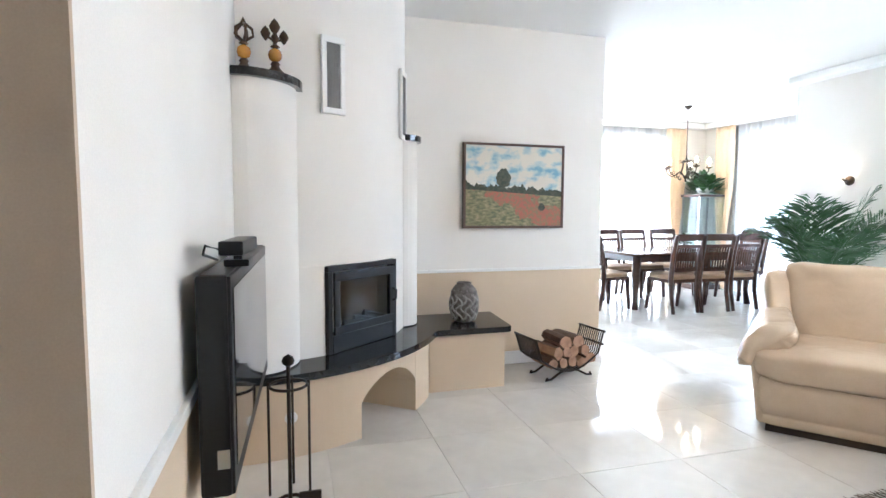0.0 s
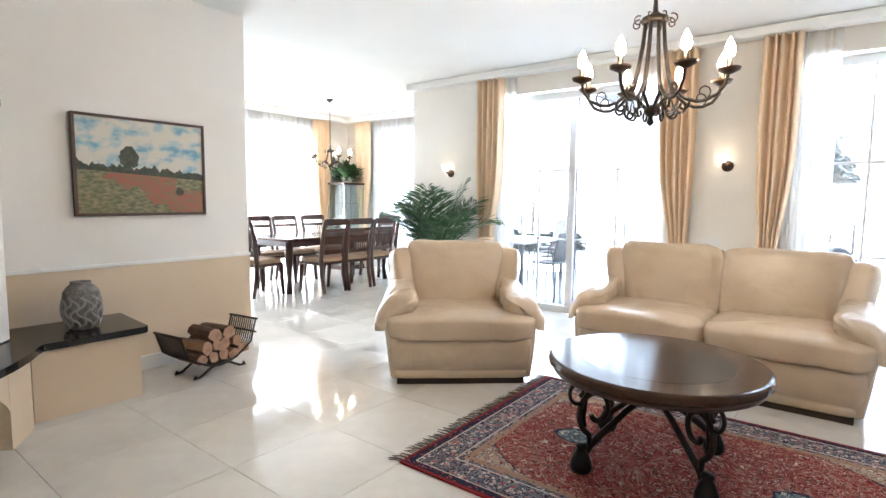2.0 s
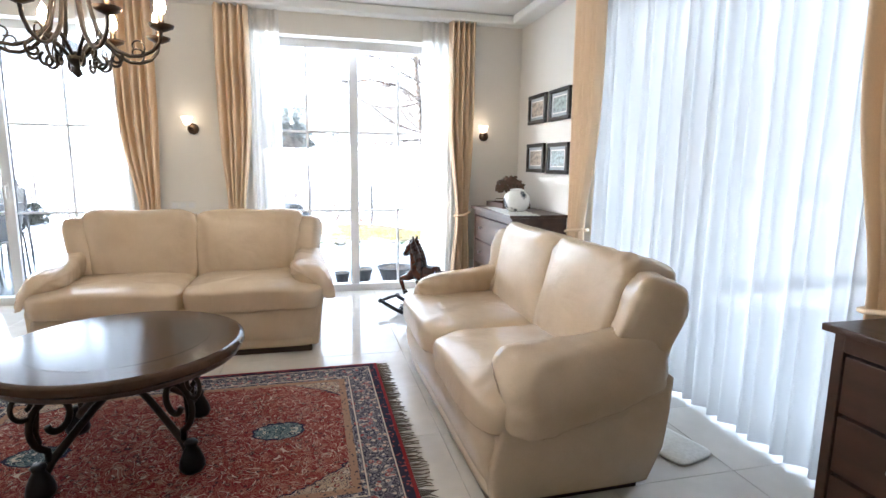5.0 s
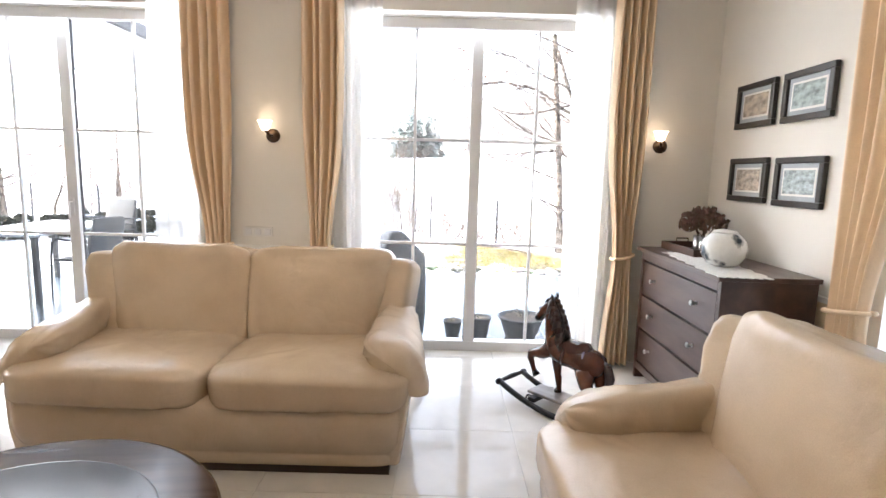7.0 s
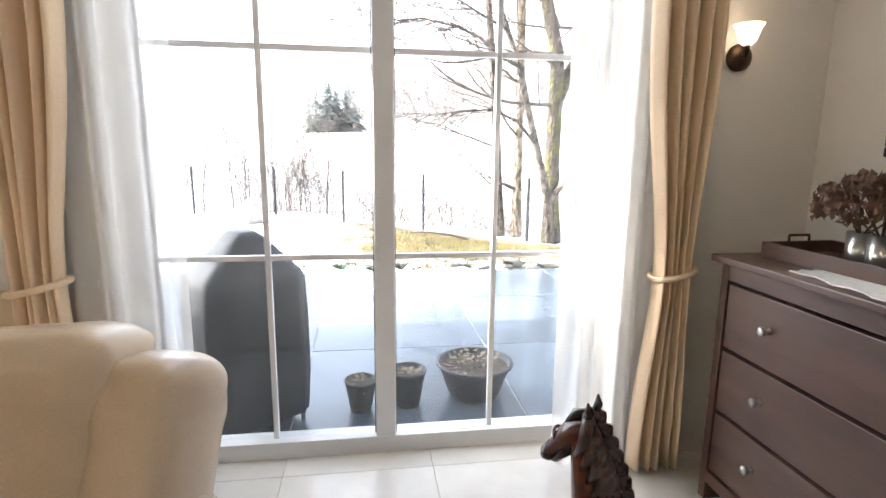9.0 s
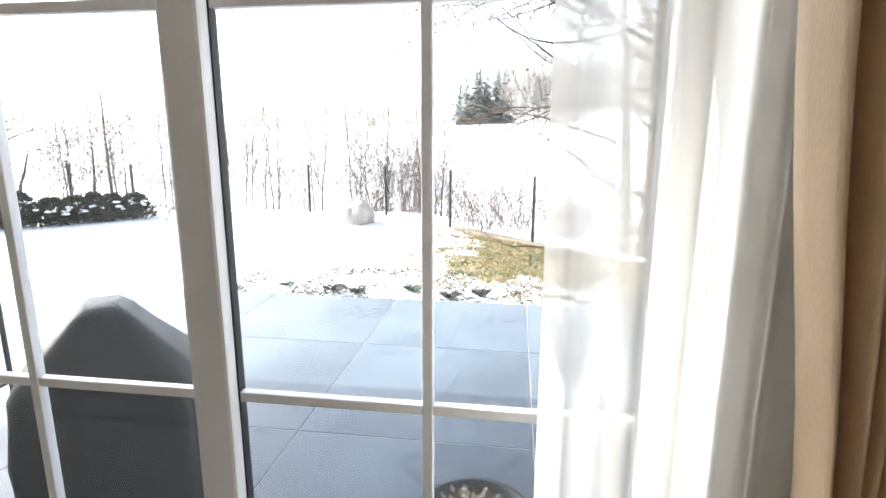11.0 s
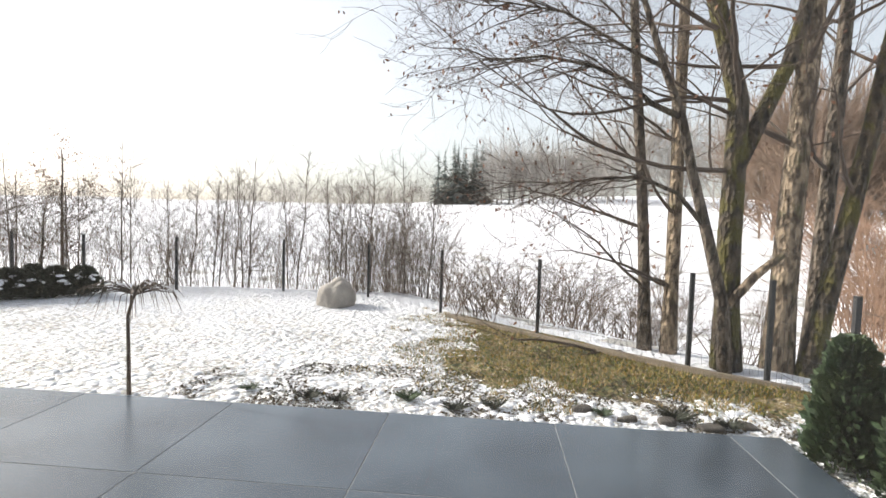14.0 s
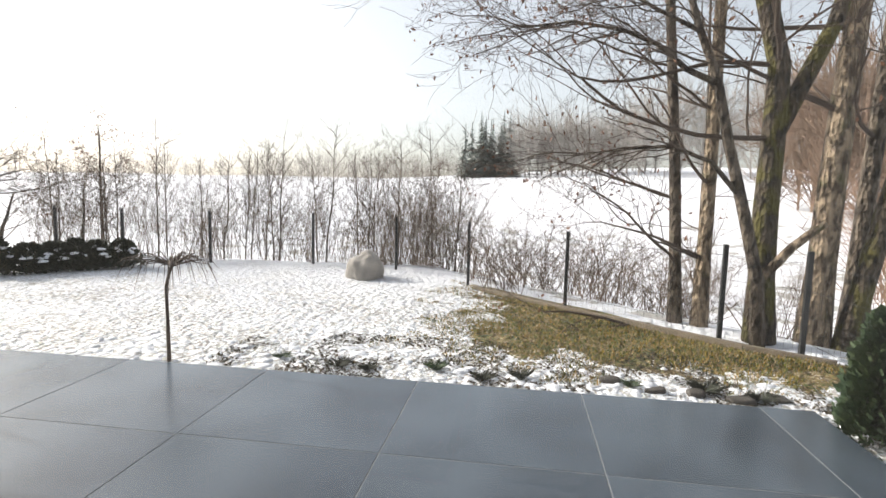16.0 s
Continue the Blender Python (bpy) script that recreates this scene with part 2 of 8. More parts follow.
M = dict(
    white=mat("white_plaster", (0.80, 0.775, 0.725), (0.765, 0.735, 0.68), 0.75, scale=1.5, grain=260, bump=0.06),
    beige=mat("beige_plaster", (0.66, 0.53, 0.37), (0.62, 0.49, 0.335), 0.7, scale=2, grain=260, bump=0.06),
    hall=mat("hall_dark_beige", (0.52, 0.40, 0.28), (0.49, 0.38, 0.26), 0.7, scale=2, grain=260, bump=0.05),
    ceiling=mat("ceiling_paint", (0.82, 0.82, 0.80), (0.79, 0.79, 0.77), 0.8, scale=1.2, grain=200, bump=0.03),
    trim=mat("white_lacquer", (0.80, 0.79, 0.76), (0.77, 0.76, 0.73), 0.3, scale=3, grain=200, bump=0.01),
    pvc=mat("white_window_plastic", (0.78, 0.78, 0.78), (0.74, 0.74, 0.75), 0.32, scale=4, grain=200, bump=0.01),
    gasket=mat("black_rubber_gasket", (0.02, 0.02, 0.022), None, 0.5),
    marble=mat("cream_marble", (0.72, 0.69, 0.635), (0.64, 0.61, 0.555), 0.07, scale=1.6, grain=9, bump=0.0, detail=10, random_tint=0.03),
    joint=mat("floor_joint", (0.69, 0.66, 0.605), None, 0.5),
    granite=mat("black_granite", (0.012, 0.012, 0.013), (0.03, 0.03, 0.032), 0.08, scale=60, grain=300, bump=0.0),
    leather=mat("cream_leather", (0.62, 0.50, 0.365), (0.55, 0.435, 0.31), 0.25, scale=5, grain=240, bump=0.07, detail=8, creases=0.15),
    seam=mat("leather_seam", (0.40, 0.32, 0.22), None, 0.5),
    plinth=mat("dark_plinth", (0.035, 0.02, 0.012), None, 0.4),
    wood=mat("dark_brown_wood", (0.078, 0.040, 0.027), (0.050, 0.026, 0.018), 0.34, scale=3, grain=50, bump=0.02, stretch=(1, 5, 5), coat=0.0, spec=0.42),
    redwood=mat("red_brown_wood", (0.075, 0.028, 0.015), (0.038, 0.015, 0.009), 0.30, scale=5, grain=60, bump=0.04, stretch=(6, 6, 1), coat=0.2),
    tabletop=mat("dark_tabletop", (0.085, 0.048, 0.030), (0.055, 0.031, 0.020), 0.14, scale=3, grain=50, bump=0.01, stretch=(8, 1, 1), coat=0.0, spec=0.3),
    iron=mat("wrought_iron", (0.03, 0.024, 0.02), (0.05, 0.038, 0.028), 0.45, metal=0.7, scale=20, grain=150, bump=0.15),
    bronze=mat("bronze_metal", (0.10, 0.065, 0.04), (0.06, 0.04, 0.028), 0.4, metal=0.8, scale=25, grain=150, bump=0.1),
    black=mat("black_plastic", (0.009, 0.009, 0.010), (0.013, 0.013, 0.015), 0.35, scale=6, grain=200, bump=0.01, spec=0.28),
    screen=mat("television_screen", (0.02, 0.022, 0.025), None, 0.06, bump=0.0),
    stove=mat("black_stove_steel", (0.009, 0.009, 0.010), (0.014, 0.014, 0.014), 0.42, metal=0.0, scale=8, grain=150, spec=0.28),
    firebrick=mat("fire_chamber", (0.16, 0.10, 0.06), (0.05, 0.035, 0.025), 0.85, scale=9, grain=60, bump=0.3),
    steel=mat("brushed_steel", (0.45, 0.45, 0.44), None, 0.3, metal=1.0, scale=8, grain=200, bump=0.02),
    grey_grille=mat("grey_grille", (0.22, 0.22, 0.215), None, 0.45, metal=0.3),
    curtain=mat("gold_curtain", (0.84, 0.66, 0.46), (0.78, 0.59, 0.39), 0.55, scale=3, grain=350, bump=0.12, stretch=(1, 1, 0.3)),
    bark_log=mat("log_bark", (0.09, 0.05, 0.03), (0.15, 0.09, 0.055), 0.85, scale=14, grain=90, bump=0.5),
    cut_wood=mat("cut_wood", (0.40, 0.23, 0.13), (0.27, 0.15, 0.085), 0.75, scale=12, grain=90, bump=0.2),
    vase=mat("grey_stoneware", (0.20, 0.18, 0.16), (0.08, 0.07, 0.065), 0.7, scale=26, grain=140, bump=0.4),
    amber=mat("amber_glass", (0.55, 0.26, 0.04), (0.35, 0.15, 0.02), 0.15, scale=9, bump=0.0),
    leaf=mat("palm_leaf", (0.030, 0.085, 0.028), (0.05, 0.12, 0.04), 0.4, scale=7, grain=60, bump=0.05),
    soil=mat("soil", (0.05, 0.035, 0.025), None, 0.9, bump=0.4),
    ceramic=mat("white_ceramic", (0.78, 0.78, 0.76), None, 0.12, bump=0.0),
    frame_black=mat("black_picture_frame", (0.016, 0.014, 0.012), (0.03, 0.024, 0.02), 0.3, scale=9),
    mount=mat("grey_picture_mount", (0.42, 0.46, 0.50), None, 0.7),
    lace=mat("white_lace", (0.76, 0.76, 0.73), (0.66, 0.66, 0.63), 0.8, scale=60, grain=250, bump=0.3),
    flower=mat("dried_hydrangea", (0.17, 0.085, 0.06), (0.10, 0.075, 0.045), 0.8, scale=18, grain=120, bump=0.2),
    horse=mat("polished_brown_wood", (0.115, 0.030, 0.012), (0.038, 0.012, 0.006), 0.22, scale=7, grain=50, bump=0.03, coat=0.2),
    horse_dark=mat("dark_mane_wood", (0.02, 0.012, 0.009), None, 0.25, coat=0.4),
    horse_mane=mat("dark_brown_mane", (0.045, 0.018, 0.012), (0.022, 0.010, 0.008), 0.28, scale=16, grain=90, bump=0.1, coat=0.3),
    saddle_edge=mat("violet_saddle_edge", (0.30, 0.24, 0.34), (0.16, 0.11, 0.22), 0.25, scale=20, coat=0.3),
    platform=mat("worn_grey_board", (0.30, 0.28, 0.26), (0.20, 0.18, 0.165), 0.35, scale=5, grain=60, bump=0.05, stretch=(1, 5, 1)),
    saddle=mat("dark_red_saddle", (0.075, 0.022, 0.014), (0.035, 0.012, 0.01), 0.25, scale=14, coat=0.4),
    slate=mat("grey_slate_tile", (0.098, 0.124, 0.152), (0.048, 0.062, 0.080), 0.22, spec=0.5, scale=1.1, grain=24, bump=0.06, detail=9, random_tint=0.06),
    terrace_joint=mat("terrace_joint", (0.34, 0.35, 0.35), None, 0.8),
    render_wall=mat("white_render", (0.72, 0.73, 0.74), (0.67, 0.68, 0.70), 0.85, scale=2, grain=150, bump=0.2),
    roof=mat("roof_underside", (0.11, 0.11, 0.115), None, 0.6),
    cover=mat("black_grill_cover", (0.007, 0.009, 0.011), (0.013, 0.015, 0.018), 0.5, scale=8, grain=120, bump=0.15),
    pot=mat("dark_flower_pot", (0.018, 0.02, 0.023), (0.028, 0.03, 0.034), 0.55, scale=8),
    dry=mat("dry_plant", (0.26, 0.22, 0.16), (0.14, 0.11, 0.075), 0.85, scale=20),
    rattan=mat("black_garden_metal", (0.03, 0.032, 0.035), None, 0.45),
    garden_top=mat("grey_garden_tabletop", (0.33, 0.35, 0.37), None, 0.25),
    bark=bark_mat("beech_bark", (0.15, 0.118, 0.088), (0.03, 0.022, 0.016), (0.08, 0.066, 0.04), 0.2),
    bark_moss=bark_mat("mossy_bark", (0.085, 0.064, 0.042), (0.018, 0.013, 0.009), (0.080, 0.070, 0.014), 0.7),
    bark_pale=bark_mat("pale_bark", (0.34, 0.26, 0.18), (0.085, 0.062, 0.042), (0.13, 0.11, 0.06), 0.2),
    litter=mat("leaf_litter", (0.05, 0.045, 0.03), (0.10, 0.07, 0.04), 0.8, scale=3, grain=30, bump=0.0),
    twig=mat("bare_twig", (0.11, 0.078, 0.058), (0.065, 0.047, 0.036), 0.85, scale=6, grain=40, bump=0.1),
    # twig colour paled to paint in the haze over the distance
    twig_far=mat("hazed_distant_twigs", (0.40, 0.37, 0.345), (0.29, 0.27, 0.25), 0.9, scale=0.6, grain=8, bump=0.0),
    dead_leaf=mat("dead_leaf", (0.20, 0.085, 0.04), (0.13, 0.055, 0.03), 0.7, scale=9),
    # needles lightened far beyond their own green, as aerial haze
    fir=mat("hazed_fir_needles", (0.17, 0.20, 0.185), (0.25, 0.28, 0.265), 0.85, scale=0.9, grain=9, bump=0.0),
    thuja=mat("thuja_leaf", (0.042, 0.078, 0.036), (0.075, 0.105, 0.042), 0.65, scale=9, grain=60, bump=0.1),
    hedge=mat("dark_hedge_leaf", (0.028, 0.035, 0.022), (0.05, 0.05, 0.032), 0.7, scale=9, grain=50),
    border_stone=mat("dark_border_stone", (0.085, 0.075, 0.065), (0.05, 0.045, 0.04), 0.85, scale=9, bump=0.4),
    snow=mat("snow", (0.84, 0.85, 0.88), (0.80, 0.82, 0.86), 0.75, scale=3, grain=30, bump=0.3),
    rock=mat("granite_boulder", (0.40, 0.37, 0.33), (0.26, 0.24, 0.22), 0.9, scale=4, grain=40, bump=0.5),
    kerb=mat("concrete_kerb", (0.19, 0.155, 0.115), None, 0.9, bump=0.3),
    post=mat("dark_fence_post", (0.025, 0.026, 0.028), None, 0.5),
    bulb=glow("warm_bulb", (1.0, 0.74, 0.45), 18.0),
    sconce_glass=glow("lit_sconce_glass", (1.0, 0.76, 0.50), 0.5),
    brushwood=mat("brushwood_twig", (0.165, 0.118, 0.086), (0.085, 0.060, 0.044), 0.9, scale=2, grain=20, bump=0.0),
    stove_glass=clear("dark_tinted_stove_glass", (0.45, 0.40, 0.34), 0.0, gloss=0.03),
    # small white veil in the panes stands in for window glare
    glass=clear("glare_veiled_glass", (0.97, 0.985, 0.985), 0.015),
    cabinet_glass=clear("cabinet_glass", (0.90, 0.95, 0.94), 0.0, gloss=0.1),
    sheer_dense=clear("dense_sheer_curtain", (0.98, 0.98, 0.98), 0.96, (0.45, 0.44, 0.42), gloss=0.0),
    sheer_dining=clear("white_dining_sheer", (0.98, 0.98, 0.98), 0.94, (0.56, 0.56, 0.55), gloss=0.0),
    soffit=mat("white_bounce_soffit", (0.70, 0.71, 0.72), None, 0.7),
    sheer=clear("sheer_curtain", (0.98, 0.98, 0.98), 0.72, (0.88, 0.865, 0.835), gloss=0.0),
)


# ---- small builders ----
def box(bm, x0, x1, y0, y1, z0, z1, bevel=0.0):
    g = bmesh.ops.create_cube(bm, size=1.0)
    for v in g["verts"]:
        v.co = Vector(((x0 + x1) / 2 + v.co.x * (x1 - x0), (y0 + y1) / 2 + v.co.y * (y1 - y0), (z0 + z1) / 2 + v.co.z * (z1 - z0)))
    if bevel:
        edges = list({e for v in g["verts"] for e in v.link_edges})
        bmesh.ops.bevel(bm, geom=edges, offset=bevel, segments=2, profile=0.6, affect="EDGES")
    return bm


def boxed(x0, x1, y0, y1, z0, z1, bevel=0.0):
    return box(bmesh.new(), x0, x1, y0, y1, z0, z1, bevel)


def link(name, bm, material, smooth=False):
    me = bpy.data.meshes.new(name)
    bmesh.ops.recalc_face_normals(bm, faces=bm.faces[:])
    bm.to_mesh(me)
    bm.free()
    for m in material if isinstance(material, (list, tuple)) else [material]:
        me.materials.append(m)
    if smooth:
        me.polygons.foreach_set("use_smooth", [True] * len(me.polygons))
    return new(name, me)


def part(name, bm, material, parent, label="", smooth=False, kind=""):
    ob = link(name, bm, material, smooth)
    ob.parent = parent
    return tagged(ob, label, kind=kind)


def thing(name, label, category, m=None, group="", kind=""):
    ob = new(name)
    ob.empty_display_size = 0.1
    if m is not None:
        ob.matrix_basis = m
    return tagged(ob, label, category, group, kind)


def structure(name, bm, material, label, category="", smooth=False):
    return tagged(link(name, bm, material, smooth), label, category or name.split("_")[0], kind="structure")


def lathe(bm, profile, seg=24, centre=(0, 0, 0), squash=(1, 1)):
    """Turned shape from rows of radius and height."""
    rings = []
    for r, z in profile:
        rings.append([bm.verts.new((centre[0] + squash[0] * max(r, 1e-4) * math.cos(2 * math.pi * k / seg), centre[1] + squash[1] * max(r, 1e-4) * math.sin(2 * math.pi * k / seg), centre[2] + z)) for k in range(seg)])
    for a, b in zip(rings, rings[1:]):
        for k in range(seg):
            bm.faces.new((a[k], a[(k + 1) % seg], b[(k + 1) % seg], b[k]))
    bm.faces.new(rings[0][::-1])
    bm.faces.new(rings[-1])
    return bm


def tube(bm, pts, radii, seg=8, flat=1.0):
    """A round bar along a line of points."""
    pts = [Vector(p) for p in pts]
    if not isinstance(radii, (list, tuple)):
        radii = [radii] * len(pts)
    rings, side = [], None
    for k, p in enumerate(pts):
        d = (pts[min(k + 1, len(pts) - 1)] - pts[max(k - 1, 0)]).normalized()
        if side is None:
            side = d.cross(Vector((0, 0, 1)) if abs(d.z) < 0.9 else Vector((1, 0, 0))).normalized()
        side = (side - d * side.dot(d)).normalized()
        up = d.cross(side)
        rings.append([bm.verts.new(p + (side * math.cos(2 * math.pi * j / seg) + up * flat * math.sin(2 * math.pi * j / seg)) * radii[k]) for j in range(seg)])
    for a, b in zip(rings, rings[1:]):
        for j in range(seg):
            bm.faces.new((a[j], a[(j + 1) % seg], b[(j + 1) % seg], b[j]))
    bm.faces.new(rings[0][::-1])
    bm.faces.new(rings[-1])
    return bm


def puff(bm, centre, size, e=0.45, turn=None, wrinkle=0.006, seg=36, rows=20, seed=0.0, sag=0.0):
    """A rounded cushion: a box with soft corners, slight wrinkles and sag."""
    def sp(v, p):
        return math.copysign(abs(v) ** p, v)
    rings, turn = [], turn or Matrix()
    for i in range(rows + 1):
        a = -math.pi / 2 + math.pi * i / rows
        ring = []
        for j in range(seg):
            b = 2 * math.pi * j / seg
            v = Vector((sp(math.cos(a), e) * sp(math.cos(b), e), sp(math.cos(a), e) * sp(math.sin(b), e), sp(math.sin(a), e)))
            p = Vector((v.x * size[0] / 2, v.y * size[1] / 2, v.z * size[2] / 2))
            q = p * 7 + Vector((seed, seed * 1.7, seed * 0.3))
            p += v.normalized() * wrinkle * (noise.noise(q) * 1.6 + noise.noise(q * 2.7) * 0.8)
            p.z -= sag * (1 - abs(v.x)) * (v.z > 0)
            ring.append(bm.verts.new(Vector(centre) + turn @ p))
            if i in (0, rows):
                break
        rings.append(ring)
    for a, b in zip(rings, rings[1:]):
        for j in range(seg):
            k = (j + 1) % seg
            quad = [a[j % len(a)], a[k % len(a)], b[k % len(b)], b[j % len(b)]]
            quad = [v for n, v in enumerate(quad) if v not in quad[:n]]
            if len(quad) > 2:
                bm.faces.new(quad)
    return bm


def prism(bm, outline, z0, z1):
    """An upright block over a plan outline."""
    low, high = [bm.verts.new((x, y, z0)) for x, y in outline], [bm.verts.new((x, y, z1)) for x, y in outline]
    n = len(outline)
    bm.faces.new(low[::-1])
    bm.faces.new(high)
    for k in range(n):
        bm.faces.new((low[k], low[(k + 1) % n], high[(k + 1) % n], high[k]))
    return bm


def arc(cx, cy, r, a0, a1, n):
    return [(cx + r * math.cos(radians(a0 + (a1 - a0) * k / n)), cy + r * math.sin(radians(a0 + (a1 - a0) * k / n))) for k in range(n + 1)]


def spiral(cx, cz, r0, r1, a0, a1, n=14):
    """Points of a scroll in the upright plane, as (across, height)."""
    return [(cx + (r0 + (r1 - r0) * k / n) * math.cos(radians(a0 + (a1 - a0) * k / n)), cz + (r0 + (r1 - r0) * k / n) * math.sin(radians(a0 + (a1 - a0) * k / n))) for k in range(n + 1)]


# ---- the large structure ----
CEIL, XW, XO = 2.80, 5.58, 5.90        # ceiling height, inner and outer face of the window wall
YS, YP, YD = -2.45, 3.93, 7.55         # side wall, painting wall, far wall of the dining room
XE = 7.05                              # dining room's east wall
XT = -0.22                             # television wall
WIN_B, WIN_A = (-1.665, 0.20), (1.30, 3.20)
WIN_TOP = 2.52

# floor: a joint bed with separate polished tiles on it
floor_bm = boxed(-3.2, XO - 0.02, -2.75, YD, -0.12, -0.006)
box(floor_bm, XO - 0.02, XE, 4.56, YD, -0.12, -0.006)
floor = structure("floor", floor_bm, M["joint"], "polished cream marble tile floor", "floor")

ceil_bm = boxed(-3.2, XO, -3.6, YD + 0.3, CEIL, CEIL + 0.25)
box(ceil_bm, XO, XE + 0.3, 4.55, YD + 0.3, CEIL, CEIL + 0.25)
structure("ceiling", ceil_bm, M["ceiling"], "smooth white painted ceiling")


def wall_x(x0, x1, y0, y1, holes, z1=CEIL):
    """A wall along y with openings (y0, y1, z0, z1)."""
    bm, y = bmesh.new(), y0
    for a, b, lo, hi in sorted(holes):
        box(bm, x0, x1, y, a, 0, z1)
        if lo > 0:
            box(bm, x0, x1, a, b, 0, lo)
        box(bm, x0, x1, a, b, hi, z1)
        y = b
    return box(bm, x0, x1, y, y1, 0, z1)


def wall_y(y0, y1, x0, x1, holes, z1=CEIL):
    bm, x = bmesh.new(), x0
    for a, b, lo, hi in sorted(holes):
        box(bm, x, a, y0, y1, 0, z1)
        if lo > 0:
            box(bm, a, b, y0, y1, 0, lo)
        box(bm, a, b, y0, y1, hi, z1)
        x = b
    return box(bm, x, x1, y0, y1, 0, z1)


wall_east = structure("wall_east", wall_x(XW, XO, YS - 0.3, 4.55, [(*WIN_B, 0, WIN_TOP), (*WIN_A, 0, WIN_TOP)]), M["white"], "warm white plaster wall with two tall garden windows", "wall")
SIDE = (1.75, 3.95)
structure("wall_south", wall_y(YS - 0.3, YS, -3.2, XW, [(*SIDE, 0, WIN_TOP)]), M["white"], "warm white plaster wall with a curtained window", "wall")
structure("wall_painting", boxed(XT, 2.68, YP, YP + 0.22, 0, CEIL), M["white"], "white plaster wall with beige dado", "wall")
structure("wall_television", boxed(-0.50, XT, 0.655, YP + 0.22, 0, CEIL), M["white"], "white plaster wall behind the television", "wall")
structure("wall_hall_end", boxed(-2.9, -0.50, 0.65, 0.85, 0, CEIL), M["hall"], "dark beige hall wall", "wall")
structure("wall_hall_face", boxed(-0.50, XT, 0.643, 0.655, 0, CEIL), M["hall"], "dark beige wall end", "wall")
structure("wall_west", boxed(-3.2, -2.9, YS - 0.3, YD, 0, CEIL), M["white"], "plain white hall wall", "wall")
structure("wall_dining_south", boxed(XO, XE + 0.3, 4.55, 4.85, -0.1, 3.0), M["render_wall"], "white rendered outer wall of the dining wing", "wall")
DW1, DW2 = (3.2, 6.30), (5.1, 6.75)
structure("wall_dining_north", wall_y(YD, YD + 0.3, -2.9, XE + 0.3, [(*DW1, 0.0, WIN_TOP)]), M["white"], "white dining room wall with a wide window", "wall")
structure("wall_dining_east", wall_x(XE, XE + 0.3, 4.85, YD, [(*DW2, 0.0, WIN_TOP)]), M["white"], "white dining room wall with a garden window", "wall")

# dado fields and their rails, baseboards
dado = boxed(0.95, 2.683, YP - 0.006, YP + 0.01, 0.0, 0.80)
box(dado, 2.678, 2.686, YP - 0.004, YP + 0.22, 0.0, 0.80)
structure("dado_painting_wall", dado, M["beige"], "beige painted dado field", "dado")
rail = boxed(0.95, 2.69, YP - 0.016, YP + 0.0, 0.80, 0.825, 0.004)
structure("trim_painting_wall", rail, M["trim"], "thin white dado rail", "trim")
structure("dado_television_wall", boxed(XT - 0.01, XT + 0.006, 0.66, 2.6, 0.0, 0.79), M["beige"], "beige painted dado field", "dado")
structure("trim_television_wall", boxed(XT - 0.01, XT + 0.016, 0.66, 2.6, 0.79, 0.825, 0.004), M["trim"], "thin white dado rail", "trim")
structure("dado_window_pier", boxed(XW - 0.006, XW + 0.01, 0.24, 1.26, 0.0, 0.80), M["beige"], "beige painted dado field", "dado")
structure("trim_window_pier", boxed(XW - 0.018, XW, 0.24, 1.26, 0.80, 0.83, 0.004), M["trim"], "thin white dado rail", "trim")
structure("dado_south_wall", boxed(4.13, XW - 0.01, YS - 0.01, YS + 0.006, 0, 0.80), M["beige"], "beige painted dado field", "dado")
structure("trim_south_wall", boxed(4.13, XW - 0.02, YS - 0.01, YS + 0.018, 0.80, 0.83, 0.004), M["trim"], "thin white dado rail", "trim")
structure("baseboard_painting_wall", boxed(1.64, 2.695, YP - 0.022, YP - 0.006, 0, 0.11, 0.004), M["trim"], "white stone baseboard", "baseboard")
structure("baseboard_pier", boxed(XW - 0.02, XW - 0.006, 0.26, 1.24, 0, 0.09, 0.004), M["trim"], "white baseboard", "baseboard")
# coved cornice along the window wall
structure("trim_cornice_east", boxed(XW - 0.17, XW, YS, 4.55, 2.715, CEIL - 0.003, 0.02), M["ceiling"], "white boxed curtain cornice under the ceiling", "trim")
structure("trim_cornice_south", boxed(0.9, XW - 0.175, YS, YS + 0.17, 2.715, CEIL - 0.003, 0.02), M["ceiling"], "white boxed curtain cornice under the ceiling", "trim")
structure("trim_cornice_dining", boxed(2.9, XE - 0.18, YD - 0.17, YD, 2.70, CEIL - 0.003, 0.02), M["ceiling"], "white boxed curtain cornice under the ceiling", "trim")
structure("trim_cornice_dining_east", boxed(XE - 0.17, XE, 4.86, YD, 2.70, CEIL - 0.003, 0.02), M["ceiling"], "white boxed curtain cornice under the ceiling", "trim")


